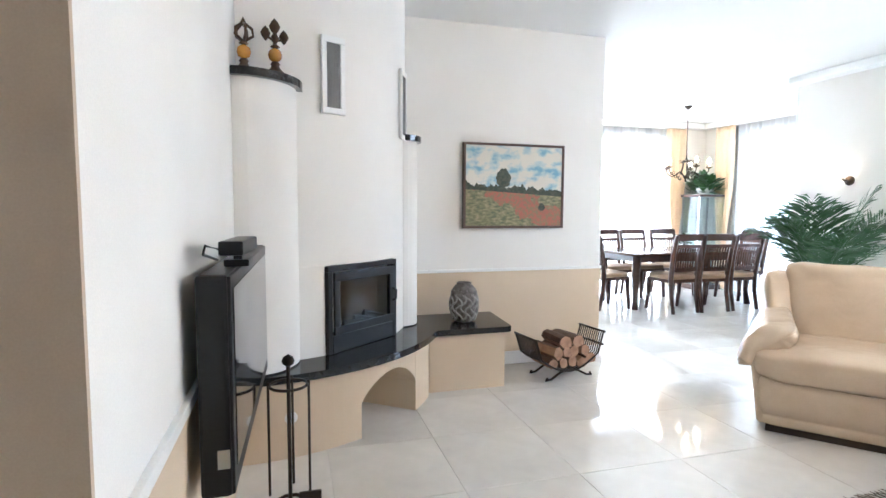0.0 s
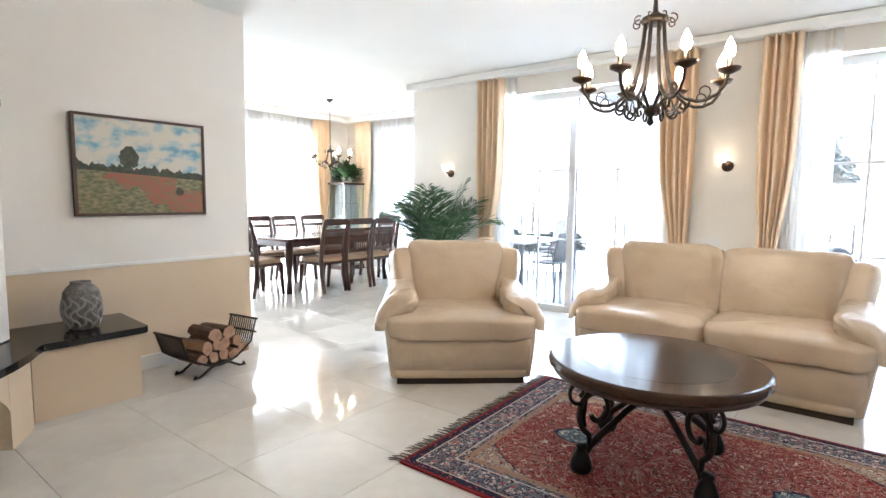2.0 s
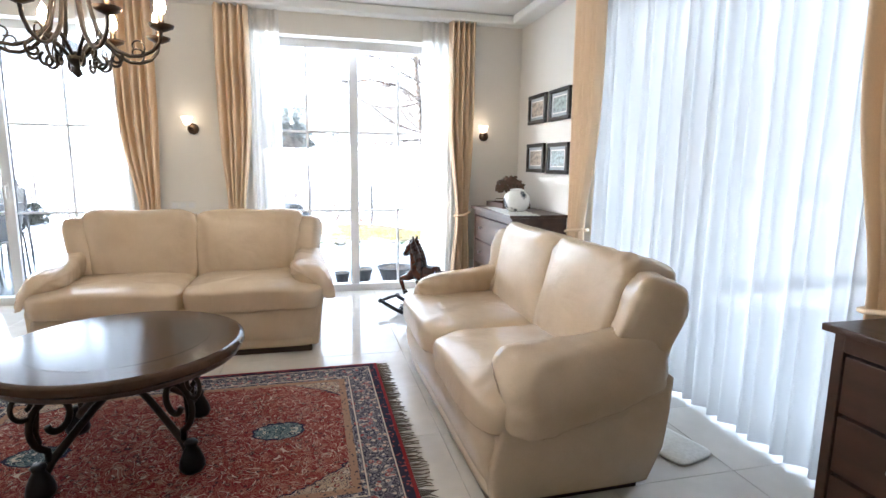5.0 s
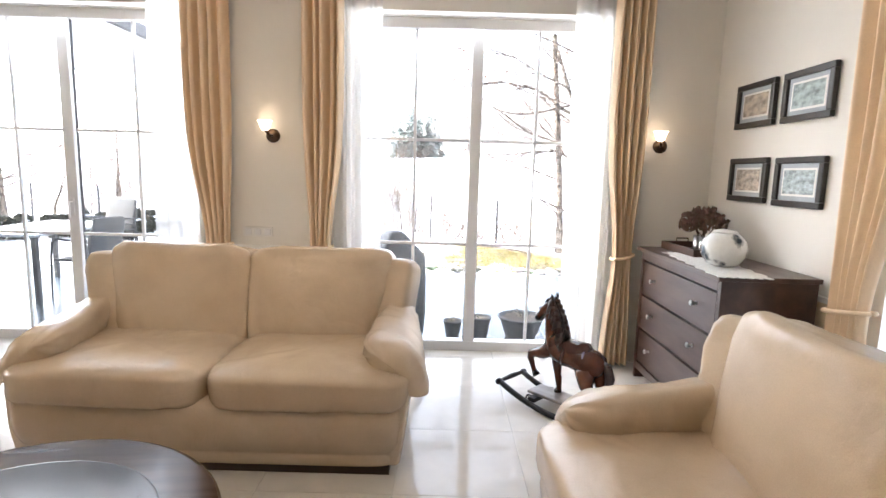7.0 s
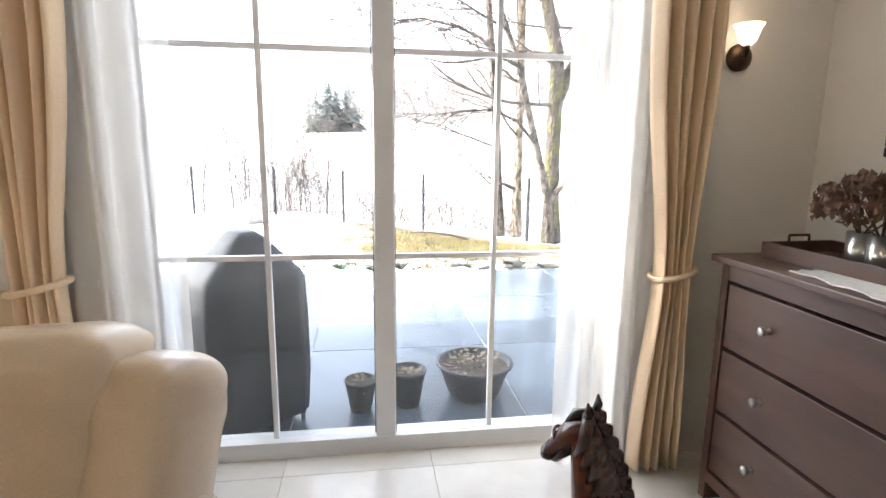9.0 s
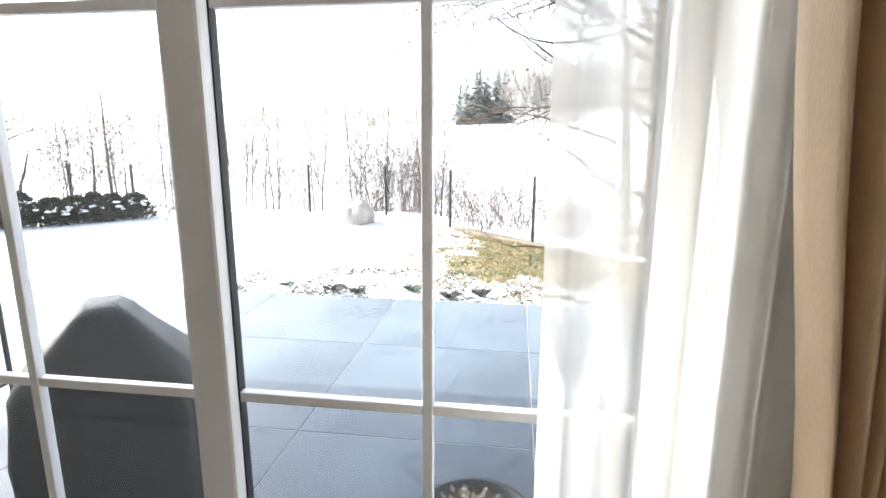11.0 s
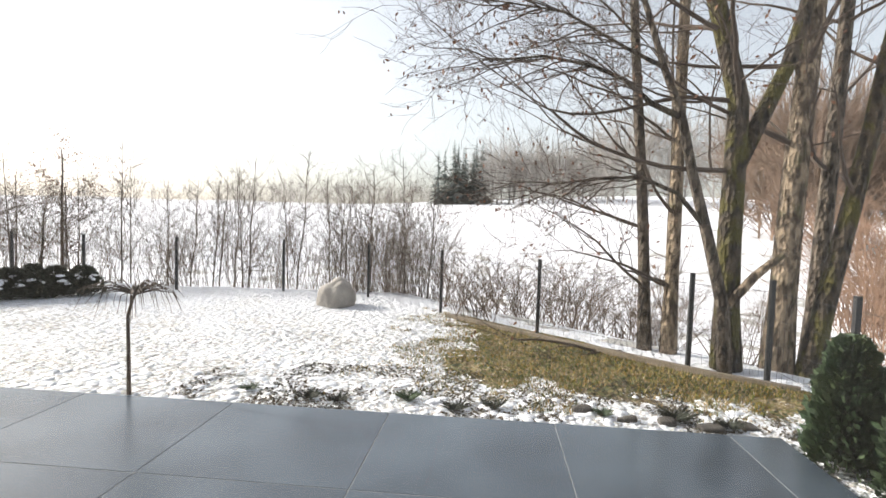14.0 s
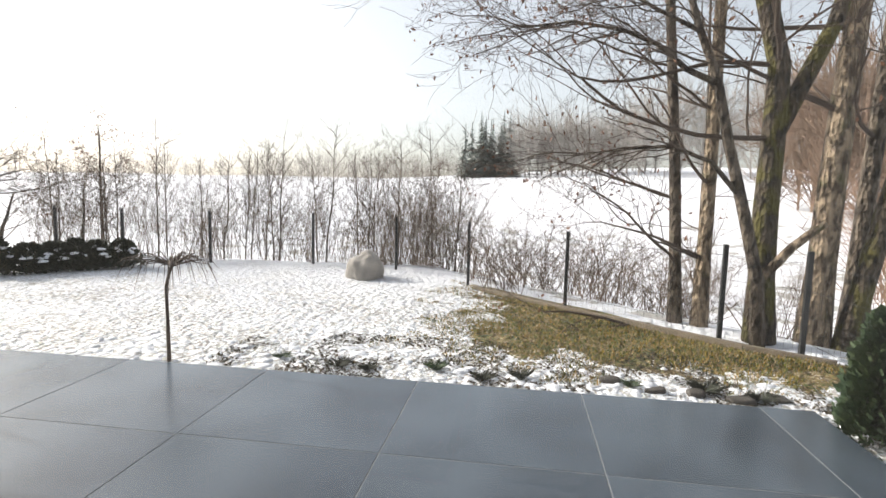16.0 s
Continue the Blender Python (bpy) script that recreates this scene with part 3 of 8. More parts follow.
def window(name, axis, plane, lo, hi, top, leaves, label, muntins=True, bars=(0.85, 1.645), handle=False):
    """A tall window: frame, mullions between the leaves, glazing bars, panes. axis 'x': the wall runs along y."""
    w = tagged(new(name), label, "window", kind="structure")
    def bx(a0, a1, d0, d1, z0, z1, bv=0.004):
        return boxed(plane + d0, plane + d1, a0, a1, z0, z1, bv) if axis == "x" else boxed(a0, a1, plane + d0, plane + d1, z0, z1, bv)
    s = 0.06
    part("window_frame", bx(lo, lo + s, -0.04, 0.04, 0.0, top), M["pvc"], w)
    part("window_frame", bx(hi - s, hi, -0.04, 0.04, 0.0, top), M["pvc"], w)
    part("window_frame", bx(lo + s, hi - s, -0.038, 0.04, top - 0.07, top), M["pvc"], w)
    part("window_sill", bx(lo + s, hi - s, -0.045, 0.05, 0.0, 0.075), M["pvc"], w)
    edges = [lo + s] + leaves + [hi - s]
    for k, (a, b) in enumerate(zip(edges, edges[1:])):
        a2, b2 = (a if k == 0 else a + 0.04), (b if k == len(edges) - 2 else b - 0.04)
        pane = part("pane", bx(a2, b2, -0.004, 0.004, 0.07, top - 0.065, 0), M["glass"], w)
        pane.visible_shadow = False
        for e0 in (a2, b2):
            part("gasket", bx(e0 - 0.006, e0 + 0.006, -0.012, 0.012, 0.075, top - 0.07, 0), M["gasket"], w)
        if muntins:
            mid = (a2 + b2) / 2
            part("glazing_bar", bx(mid - 0.011, mid + 0.011, -0.012, 0.012, 0.075, top - 0.07, 0.003), M["pvc"], w)
            for z in bars:
                part("glazing_bar", bx(a2, mid - 0.011, -0.011, 0.011, z - 0.011, z + 0.011, 0.003), M["pvc"], w)
                part("glazing_bar", bx(mid + 0.011, b2, -0.011, 0.011, z - 0.011, z + 0.011, 0.003), M["pvc"], w)
    for e in leaves:
        part("mullion", bx(e - 0.042, e + 0.042, -0.045, 0.014, 0.075, top - 0.07, 0.008), M["pvc"], w)
    if handle:
        e = leaves[0] + 0.0
        h = part("handle", bx(e - 0.014, e + 0.014, -0.056, -0.045, 1.0, 1.13, 0.004), M["pvc"], w)
        part("grip", tube(bmesh.new(), [(plane - 0.056, e, 1.10), (plane - 0.09, e, 1.10), (plane - 0.092, e, 0.98)], 0.009), M["pvc"], h)
    return w


window("window_1", "x", 5.79, *WIN_B, WIN_TOP, [-0.735], "tall white sliding garden window with glazing bars")
window("window_2", "x", 5.79, *WIN_A, WIN_TOP, [2.34], "tall white garden door with two leaves", handle=True)
window("window_3", "y", YS - 0.2, *SIDE, WIN_TOP, [2.85], "tall white window behind a sheer curtain", muntins=False)
window("window_4", "y", YD + 0.2, *DW1, WIN_TOP, [4.2, 5.3], "wide white dining room window", muntins=False)
window("window_5", "x", XE + 0.2, *DW2, WIN_TOP, [5.92], "white dining room garden window", muntins=False)

def head_light(y, width, power):
    """Added strip lamp at the head of a garden window, topping up the high sky's daylight."""
    lamp = window_light(XW + 0.10, y, WIN_TOP - 0.012, 0, y, width, 0.16, power)
    lamp.matrix_world = look((XW + 0.10, y, WIN_TOP - 0.012), (XW - 1.0, y, WIN_TOP - 1.3))


head_light(-0.73, 1.7, 0.9)
head_light(2.25, 1.8, 1.7)
window_light(2.85, YS - 0.28, 1.3, 2.85, 0, 2.1, 2.4, 0.3)
window_light(4.75, YD + 0.28, 1.3, 4.75, 0, 3.0, 2.4, 0.5)
window_light(XE + 0.28, 5.92, 1.3, 0, 5.92, 1.6, 2.4, 0.3)


def cloth(bm, line, z0, z1, folds, depth, pinch=None, rows=14, seg_per=10, seed=0):
    """Hanging cloth along a plan line of two points, with folds; pinch (height, width share, shift) gathers it."""
    (ax, ay), (bx_, by_) = line
    L = math.hypot(bx_ - ax, by_ - ay)
    ux, uy = (bx_ - ax) / L, (by_ - ay) / L
    n, grid = folds * seg_per, []
    for i in range(rows + 1):
        z = z0 + (z1 - z0) * i / rows
        row = []
        for j in range(n + 1):
            s = j / n
            w, sh = 1.0, 0.0
            if pinch:
                zp, share, shift = pinch
                k = math.exp(-((z - zp) / 0.55) ** 2) if z > zp else math.exp(-((z - zp) / 0.42) ** 2) * 0.55 + 0.45
                w, sh = 1 - (1 - share) * k, shift * k
            u = (0.5 + (s - 0.5) * w) * L + sh
            d = depth * (0.6 + 0.4 * w) * math.sin(2 * math.pi * folds * s + 0.9 * math.sin(3.1 * s * folds + seed) + seed)
            d += 0.3 * depth * noise.noise(Vector((s * folds * 1.3, z * 0.9, seed)))
            row.append(bm.verts.new((ax + ux * u - uy * d, ay + uy * u + ux * d, z)))
        grid.append(row)
    for a, b in zip(grid, grid[1:]):
        for j in range(n):
            bm.faces.new((a[j], a[j + 1], b[j + 1], b[j]))
    return bm


def thick(ob, t):
    mod = ob.modifiers.new("thickness", "SOLIDIFY")
    mod.thickness = t
    return ob


def curtain(line, shift, label, seed=0.0, folds=5, tie=True, z1=2.712):
    c = thing("curtain", label, "curtain", group="gold curtains")
    thick(part("drape", cloth(bmesh.new(), line, 0.02, z1, folds, 0.045, (0.82, 0.50, shift), 26, 10, seed), M["curtain"], c, smooth=True), 0.004)
    if tie:
        (ax, ay), (bx_, by_) = line
        L = math.hypot(bx_ - ax, by_ - ay)
        ux, uy = (bx_ - ax) / L, (by_ - ay) / L
        mx, my = (ax + bx_) / 2 + ux * shift, (ay + by_) / 2 + uy * shift
        ring = [(mx + ux * L * 0.30 * math.cos(2 * math.pi * k / 16) - uy * 0.075 * math.sin(2 * math.pi * k / 16), my + uy * L * 0.30 * math.cos(2 * math.pi * k / 16) + ux * 0.075 * math.sin(2 * math.pi * k / 16), 0.83 + 0.02 * math.cos(2 * math.pi * k / 16)) for k in range(17)]
        part("tieback", tube(bmesh.new(), ring, 0.011, 6), M["curtain"], c, "twisted gold tieback cord", True)
    return c


def sheer(line, label, folds=8, seed=0.0, depth=0.025, z1=2.712, cloth_mat="sheer"):
    ob = link("sheer_curtain", cloth(bmesh.new(), line, 0.02, z1, folds, depth, None, 6, 8, seed), M[cloth_mat], True)
    return tagged(ob, label, "curtain", "sheer curtains")


XC = XW - 0.10
curtain(((XC, 0.51), (XC, 0.21)), -0.02, "gold curtain gathered by a tieback beside the garden window", 0.4)
curtain(((XC, -1.66), (XC, -1.93)), 0.02, "gold curtain gathered by a cord beside the dresser", 1.3)
curtain(((XC, 3.47), (XC, 3.10)), -0.03, "gold curtain gathered beside the garden door", 2.1)
curtain(((XC, 1.33), (XC, 1.00)), 0.05, "gold curtain gathered on the window pier", 3.3)
curtain(((4.14, YS + 0.11), (3.74, YS + 0.11)), -0.06, "gold curtain beside the wide sheer curtain", 0.9)
curtain(((1.86, YS + 0.11), (1.46, YS + 0.11)), 0.05, "gold curtain held back beside the chest", 1.7)
curtain(((6.18, YD - 0.1), (6.55, YD - 0.1)), 0.0, "gold dining room curtain at the wide window", 0.2, tie=False, z1=2.69)
curtain(((XE - 0.1, 7.20), (XE - 0.1, 6.82)), 0.0, "gold dining room curtain at the garden window", 0.6, tie=False, z1=2.69)
XS = XW - 0.035
sheer(((XS, 0.34), (XS, -0.05)), "thin white sheer curtain drawn aside", 5)
sheer(((XS, -1.40), (XS, -1.80)), "thin white sheer curtain drawn aside", 5, 1.0)
sheer(((XS, 3.30), (XS, 2.96)), "thin white sheer curtain drawn aside", 4, 2.0)
sheer(((XS, 1.60), (XS, 1.14)), "thin white sheer curtain drawn aside", 5, 3.0)
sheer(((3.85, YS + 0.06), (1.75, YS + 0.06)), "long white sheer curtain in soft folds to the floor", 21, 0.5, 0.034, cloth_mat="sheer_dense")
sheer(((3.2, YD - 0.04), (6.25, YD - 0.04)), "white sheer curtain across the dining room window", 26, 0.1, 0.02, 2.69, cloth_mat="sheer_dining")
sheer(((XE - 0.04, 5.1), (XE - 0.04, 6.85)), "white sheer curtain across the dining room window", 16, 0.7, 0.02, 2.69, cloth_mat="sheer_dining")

# ---- fireplace corner ----
FX, FY = XT, YP
def fire_arc(r, a0=-90, a1=0, n=28):
    return arc(FX, FY, r, a0, a1, n)


fireplace = thing("fireplace", "white rounded corner fireplace with black granite hearth", "fireplace", pose(0, 0, 0))
part("chimney_breast", prism(bmesh.new(), [(FX + 0.002, FY - 0.002)] + arc(FX, FY, 1.11, -89.8, -0.2, 90), 0.99, CEIL - 0.004), M["white"], fireplace, "curved white plaster chimney breast")
lower = arc(FX, FY, 1.11, -89.8, -66.6, 24) + [(0.341, 2.813 + 0.27), (0.594, 3.298)] + arc(FX, FY, 1.11, -32.6, -0.2, 32)
part("stove_housing", prism(bmesh.new(), [(FX + 0.002, FY - 0.002)] + lower, 0.462, 0.989), M["white"], fireplace)
# round side columns with granite caps
col_l = prism(bmesh.new(), [(FX + 0.002, 2.58)] + arc(-0.20, 2.86, 0.285, -80, 60, 48) + [(FX + 0.002, 3.12)], 0.47, 1.955)
part("column", col_l, M["white"], fireplace)
part("column_cap", prism(bmesh.new(), [(FX + 0.002, 2.55)] + arc(-0.20, 2.86, 0.32, -80, 62, 18) + [(FX + 0.002, 3.16)], 1.955, 1.995), M["granite"], fireplace, "black granite cap")
part("column", prism(bmesh.new(), arc(0.80, 3.66, 0.145, -110, 80, 14) + [(0.80, FY - 0.002), (0.70, FY - 0.002)], 0.47, 1.80), M["white"], fireplace)
part("column_cap", prism(bmesh.new(), arc(0.80, 3.66, 0.175, -110, 80, 14) + [(0.82, FY - 0.002), (0.68, FY - 0.002)], 1.80, 1.84), M["granite"], fireplace, "black granite cap")
# hearth: curved base with an arched wood niche, and the bench beside it
RB = 1.32
def base_piece(a0, a1, z0, z1, inner=0.9):
    return prism(bmesh.new(), arc(FX, FY, RB, a0, a1, max(2, int(abs(a1 - a0) / 2.5))) + arc(FX, FY, inner, a1, a0, 4), z0, z1)


A0, A1 = -61.0, -38.5
part("hearth_base", base_piece(-89.8, A0, 0, 0.42, 0.3), M["beige"], fireplace, "beige plastered curved hearth base")
part("hearth_base", base_piece(A1, -26.5, 0, 0.42, 0.3), M["beige"], fireplace)
arch, steps, rows_ = bmesh.new(), 30, []
for k in range(steps + 1):
    u = k / steps
    a, zb = radians(A0 + (A1 - A0) * u), 0.20 + 0.15 * math.sin(math.pi * u) ** 0.7
    rows_.append([arch.verts.new((FX + r * math.cos(a), FY + r * math.sin(a), z)) for r, z in ((RB - 0.001, zb), (RB - 0.001, 0.42), (0.88, 0.42), (0.88, zb))])
for a, b in zip(rows_, rows_[1:]):
    for k in range(4):
        arch.faces.new((a[k], b[k], b[(k + 1) % 4], a[(k + 1) % 4]))
arch.faces.new(rows_[0])
arch.faces.new(rows_[-1][::-1])
bmesh.ops.recalc_face_normals(arch, faces=arch.faces)
part("niche_arch", arch, M["beige"], fireplace)
part("niche_back", prism(bmesh.new(), arc(FX, FY, 0.88, A0, A1, 6) + arc(FX, FY, 0.84, A1, A0, 6), 0.0, 0.42), M["beige"], fireplace)
part("bench_base", prism(bmesh.new(), [(0.98, 3.40), (1.56, 3.40), (1.60, YP - 0.008), (0.95, YP - 0.008)], 0, 0.42), M["beige"], fireplace, "beige plastered bench base")
part("hearth_slab", prism(bmesh.new(), [(FX + 0.003, FY - 0.01)] + arc(FX, FY, 1.365, -89.8, -27, 28) + [(1.03, 3.355), (1.57, 3.355), (1.60, 3.38), (1.64, YP - 0.01)], 0.42, 0.462), M["granite"], fireplace, "polished black granite hearth slab")
# stove insert, facing the room at 45 degrees
stove = Matrix.Translation((0.470, 3.120, 0.463)) @ Matrix.Rotation(radians(39.9), 4, "Z") @ Matrix.Diagonal((0.885, 0.72, 0.975, 1)) @ Matrix.Translation((0, 0.045, 0))
def stove_part(name, bm, m, parent, label=""):
    bm.transform(stove)
    return part(name, bm, m, parent, label)


part_frame = bmesh.new()
for a in ((-0.35, 0.35, -0.08, 0.05, 0.50, 0.535), (-0.35, -0.31, -0.08, 0.05, 0, 0.50), (0.31, 0.35, -0.08, 0.05, 0, 0.50), (-0.31, 0.31, -0.08, 0.05, 0, 0.11)):
    box(part_frame, *a, 0.006)
stove_part("stove_frame", part_frame, M["stove"], fireplace, "black steel stove surround")
door_bm = bmesh.new()
for a in ((-0.305, 0.305, -0.10, -0.075, 0.44, 0.495), (-0.305, 0.305, -0.10, -0.075, 0.115, 0.165), (-0.305, -0.255, -0.10, -0.075, 0.165, 0.44), (0.255, 0.305, -0.10, -0.075, 0.165, 0.44)):
    box(door_bm, *a, 0.005)
fdoor = stove_part("stove_door", door_bm, M["stove"], fireplace, "black stove door with a glass pane")
stove_part("pane", boxed(-0.255, 0.255, -0.092, -0.086, 0.165, 0.44), M["stove_glass"], fdoor)
stove_part("handle", tube(bmesh.new(), [(0.29, -0.10, 0.26), (0.29, -0.135, 0.27), (0.29, -0.14, 0.33), (0.29, -0.10, 0.34)], 0.009), M["black"], fdoor)
chamber = bmesh.new()
for a in ((-0.31, 0.31, 0.04, 0.06, 0.11, 0.50), (-0.31, 0.31, -0.07, 0.04, 0.10, 0.12)):
    box(chamber, *a)
stove_part("fire_chamber", chamber, M["firebrick"], fireplace, "brown fire chamber with darker patches")
for k in range(3):
    stove_part("ember_log", tube(bmesh.new(), [(-0.15 + 0.1 * k, 0.0, 0.15 + 0.02 * k), (0.02 + 0.1 * k, -0.05, 0.14)], 0.03), M["bark_log"], fireplace)


def vent(m, h, w, label):
    v = thing("air_vent", label, "vent", m, "fireplace vents")
    fb = bmesh.new()
    for a in ((-w / 2, w / 2, -0.02, 0, h / 2 - 0.035, h / 2), (-w / 2, w / 2, -0.02, 0, -h / 2, -h / 2 + 0.035), (-w / 2, -w / 2 + 0.03, -0.02, 0, -h / 2 + 0.035, h / 2 - 0.035), (w / 2 - 0.03, w / 2, -0.02, 0, -h / 2 + 0.035, h / 2 - 0.035)):
        box(fb, *a, 0.004)
    part("frame", fb, M["trim"], v)
    part("backing", boxed(-w / 2 + 0.03, w / 2 - 0.03, -0.008, -0.002, -h / 2 + 0.035, h / 2 - 0.035), M["grey_grille"], v)
    n = 9
    for k in range(n):
        x = -w / 2 + 0.036 + (w - 0.072) * k / (n - 1)
        part("slat", boxed(x - 0.003, x + 0.003, -0.016, -0.008, -h / 2 + 0.036, h / 2 - 0.036), M["grey_grille"], v)
    return v


def vent_pose(a, z):
    return Matrix.Translation((FX + 1.113 * math.cos(radians(a)), FY + 1.113 * math.sin(radians(a)), z)) @ Matrix.Rotation(radians(a + 90), 4, "Z")


vent(vent_pose(-62.9, 2.07), 0.43, 0.15, "white framed grey slatted vent on the chimney breast")
vent(vent_pose(-24, 2.03), 0.47, 0.17, "white framed slatted vent on the chimney breast")


def finial(x, y, z, kind, label):
    f = thing("finial_ornament", label, "ornament", pose(x, y, z) @ Matrix.Diagonal((0.82, 0.82, 0.82, 1)), "finials on the column")
    part("foot", lathe(bmesh.new(), [(0.055, 0), (0.055, 0.012), (0.035, 0.03), (0.022, 0.05), (0.03, 0.06), (0.02, 0.075)], 16), M["bronze"], f, smooth=True)
    part("glass_ball", lathe(bmesh.new(), [(0.012, 0.075), (0.035, 0.09), (0.042, 0.115), (0.035, 0.14), (0.014, 0.155)], 18), M["amber"], f, "amber glass ball", True)
    top = lathe(bmesh.new(), [(0.012, 0.155), (0.03, 0.165), (0.012, 0.18)], 12)
    if kind:
        for k in range(5):
            a = 2 * math.pi * k / 5
            tube(top, [(0.01 * math.cos(a), 0.01 * math.sin(a), 0.18), (0.055 * math.cos(a), 0.055 * math.sin(a), 0.21), (0.05 * math.cos(a), 0.05 * math.sin(a), 0.25), (0.006 * math.cos(a), 0.006 * math.sin(a), 0.285)], 0.009, 6)
        lathe(top, [(0.012, 0.27), (0.018, 0.285), (0.002, 0.32)], 10)
    else:
        tube(top, [(0, 0, 0.17), (0, 0, 0.26)], 0.012, 8)
        for dx, dz, r in ((0, 0.285, 0.034), (-0.062, 0.235, 0.03), (0.062, 0.235, 0.03), (0, 0.215, 0.026)):
            lathe(top, [(0.003, -r * 1.5), (r * 0.8, -r * 0.5), (r, 0.1 * r), (r * 0.6, r * 0.9), (0.002, r * 1.5)], 12, (dx * 0.85, dx * 0.5, dz), (1, 0.7))
            tube(top, [(0, 0, 0.20), (dx * 0.6, dx * 0.35, dz - 0.02), (dx * 0.85, dx * 0.5, dz)], 0.008, 6)
    part("crown", top, M["bronze"], f, "bronze leaf crown", True)


finial(-0.162, 2.66, 1.995, 1, "bronze crown finial with amber ball on the column")
finial(-0.015, 2.68, 1.995, 0, "bronze lily finial with amber ball on the column")
small = thing("glass_ornament", "small clear glass ornament on the narrow column", "ornament", pose(0.80, 3.60, 1.84))
part("body", lathe(bmesh.new(), [(0.03, 0), (0.03, 0.01), (0.01, 0.03), (0.02, 0.06), (0.035, 0.09), (0.03, 0.10)], 12), M["cabinet_glass"], small, smooth=True)

# openwork stoneware vase on the bench
vase = thing("vase", "grey openwork stoneware vase standing on the granite bench", "vase", pose(1.31, 3.62, 0.462) @ Matrix.Diagonal((0.84, 0.84, 0.87, 1)))
part("body", lathe(bmesh.new(), [(0.075, 0), (0.10, 0.02), (0.118, 0.10), (0.125, 0.20), (0.118, 0.27), (0.085, 0.315), (0.065, 0.33), (0.07, 0.345), (0.055, 0.34), (0.05, 0.30)], 28), M["vase"], vase, smooth=True)
rib = bmesh.new()
for s in (-1, 1):
    for k in range(9):
        pts = []
        for i in range(13):
            z = 0.02 + 0.26 * i / 12
            r = 0.103 + 0.027 * math.sin(math.pi * i / 12)
            a = 2 * math.pi * k / 9 + s * 1.3 * i / 12 + 0.2 * math.sin(i)
            pts.append((r * math.cos(a), r * math.sin(a), z))
        tube(rib, pts, 0.009, 6)
part("lattice", rib, mat("pale_lattice", (0.32, 0.30, 0.27), None, 0.8, grain=80, bump=0.3), vase, "paler grey woven relief", True)

# log basket
basket = thing("log_basket", "wrought iron log basket filled with split firewood", "log basket", pose(2.11, 3.55, 0, 0, 0, 8) @ Matrix.Diagonal((0.84, 0.84, 0.84, 1)))
bars = 13
for k in range(bars):
    y = -0.17 + 0.34 * k / (bars - 1)
    pts = [(-0.40, y, 0.40)] + [(-0.40 + 0.06 + 0.64 * u, y, 0.30 - 0.22 * math.sin(math.pi * (0.12 + 0.76 * u))) for u in [i / 8 for i in range(9)]] + [(0.36, y, 0.42)]
    part("bar", tube(bmesh.new(), pts, 0.006 if 0 < k < bars - 1 else 0.009, 6), M["iron"], basket, smooth=True)
for x, z in ((-0.40, 0.40), (0.36, 0.42), (0.34, 0.30)):
    part("cross_bar", tube(bmesh.new(), [(x, -0.19, z), (x, 0.19, z)], 0.010, 8), M["iron"], basket, smooth=True)
for y in (-0.13, 0.13):
    pts = [(-0.24, y, 0.03), (-0.26, y, 0.008), (-0.2, y, 0.012), (-0.1, y, 0.065), (0, y, 0.085), (0.1, y, 0.065), (0.2, y, 0.012), (0.26, y, 0.008), (0.24, y, 0.03)]
    part("foot", tube(bmesh.new(), pts, 0.011, 8), M["iron"], basket, smooth=True)
rng = random.Random(4)
for k in range(11):
    lx, lz = -0.20 + 0.11 * (k % 5) + 0.03 * (k // 5), 0.17 + 0.10 * (k // 5) + 0.02 * rng.random()
    if k > 8:
        lx, lz = -0.06 + 0.12 * (k - 9), 0.36
    log = thing("firewood_log", "split firewood log with pale cut face", "log", basket.matrix_basis @ pose(lx, 0, lz - 0.02, 0, rng.uniform(0, 300), rng.uniform(-6, 6)), "firewood in the basket")
    b = bmesh.new()
    r = rng.uniform(0.052, 0.07)
    sect = [(r * math.cos(radians(a)) * rng.uniform(0.9, 1.1), r * math.sin(radians(a)) * rng.uniform(0.9, 1.1)) for a in (0, 40, 80, 120, 160, 200)] + [(0.1 * r, -0.7 * r)]
    f0, f1 = [b.verts.new((x, -0.16, z)) for x, z in sect], [b.verts.new((x, 0.16, z)) for x, z in sect]
    for i in range(len(sect)):
        face = b.faces.new((f0[i], f0[(i + 1) % len(sect)], f1[(i + 1) % len(sect)], f1[i]))
        face.material_index = 0 if i < 5 else 1
    for face in (b.faces.new(f0[::-1]), b.faces.new(f1)):
        face.material_index = 1
    part("split_wood", b, [M["bark_log"], M["cut_wood"]], log)

# fire tools on a stand
tools = thing("fire_tool_stand", "black wrought iron fireplace tool stand with shovel and poker", "fire tools", pose(0.03, 2.02, 0))
part("stand_foot", tube(bmesh.new(), [(0.13 * math.cos(radians(a)), 0.13 * math.sin(radians(a)), 0.012 + 0.05 * math.sin(radians(a * 1.0)) ** 2) for a in range(0, 361, 20)], 0.008, 6), M["iron"], tools, smooth=True)
part("stand_pole", tube(bmesh.new(), [(0, 0.13, 0.05), (0, 0, 0.07), (0, 0, 0.68)], 0.008, 8), M["iron"], tools, smooth=True)
part("knob", lathe(bmesh.new(), [(0.004, -0.025), (0.022, -0.012), (0.026, 0), (0.02, 0.016), (0.004, 0.026)], 14, (0, 0, 0.70)), M["iron"], tools, smooth=True)
part("hook_ring", tube(bmesh.new(), [(0.075 * math.cos(radians(a)), 0.075 * math.sin(radians(a)), 0.60) for a in range(-30, 331, 18)], 0.006, 6), M["iron"], tools, smooth=True)
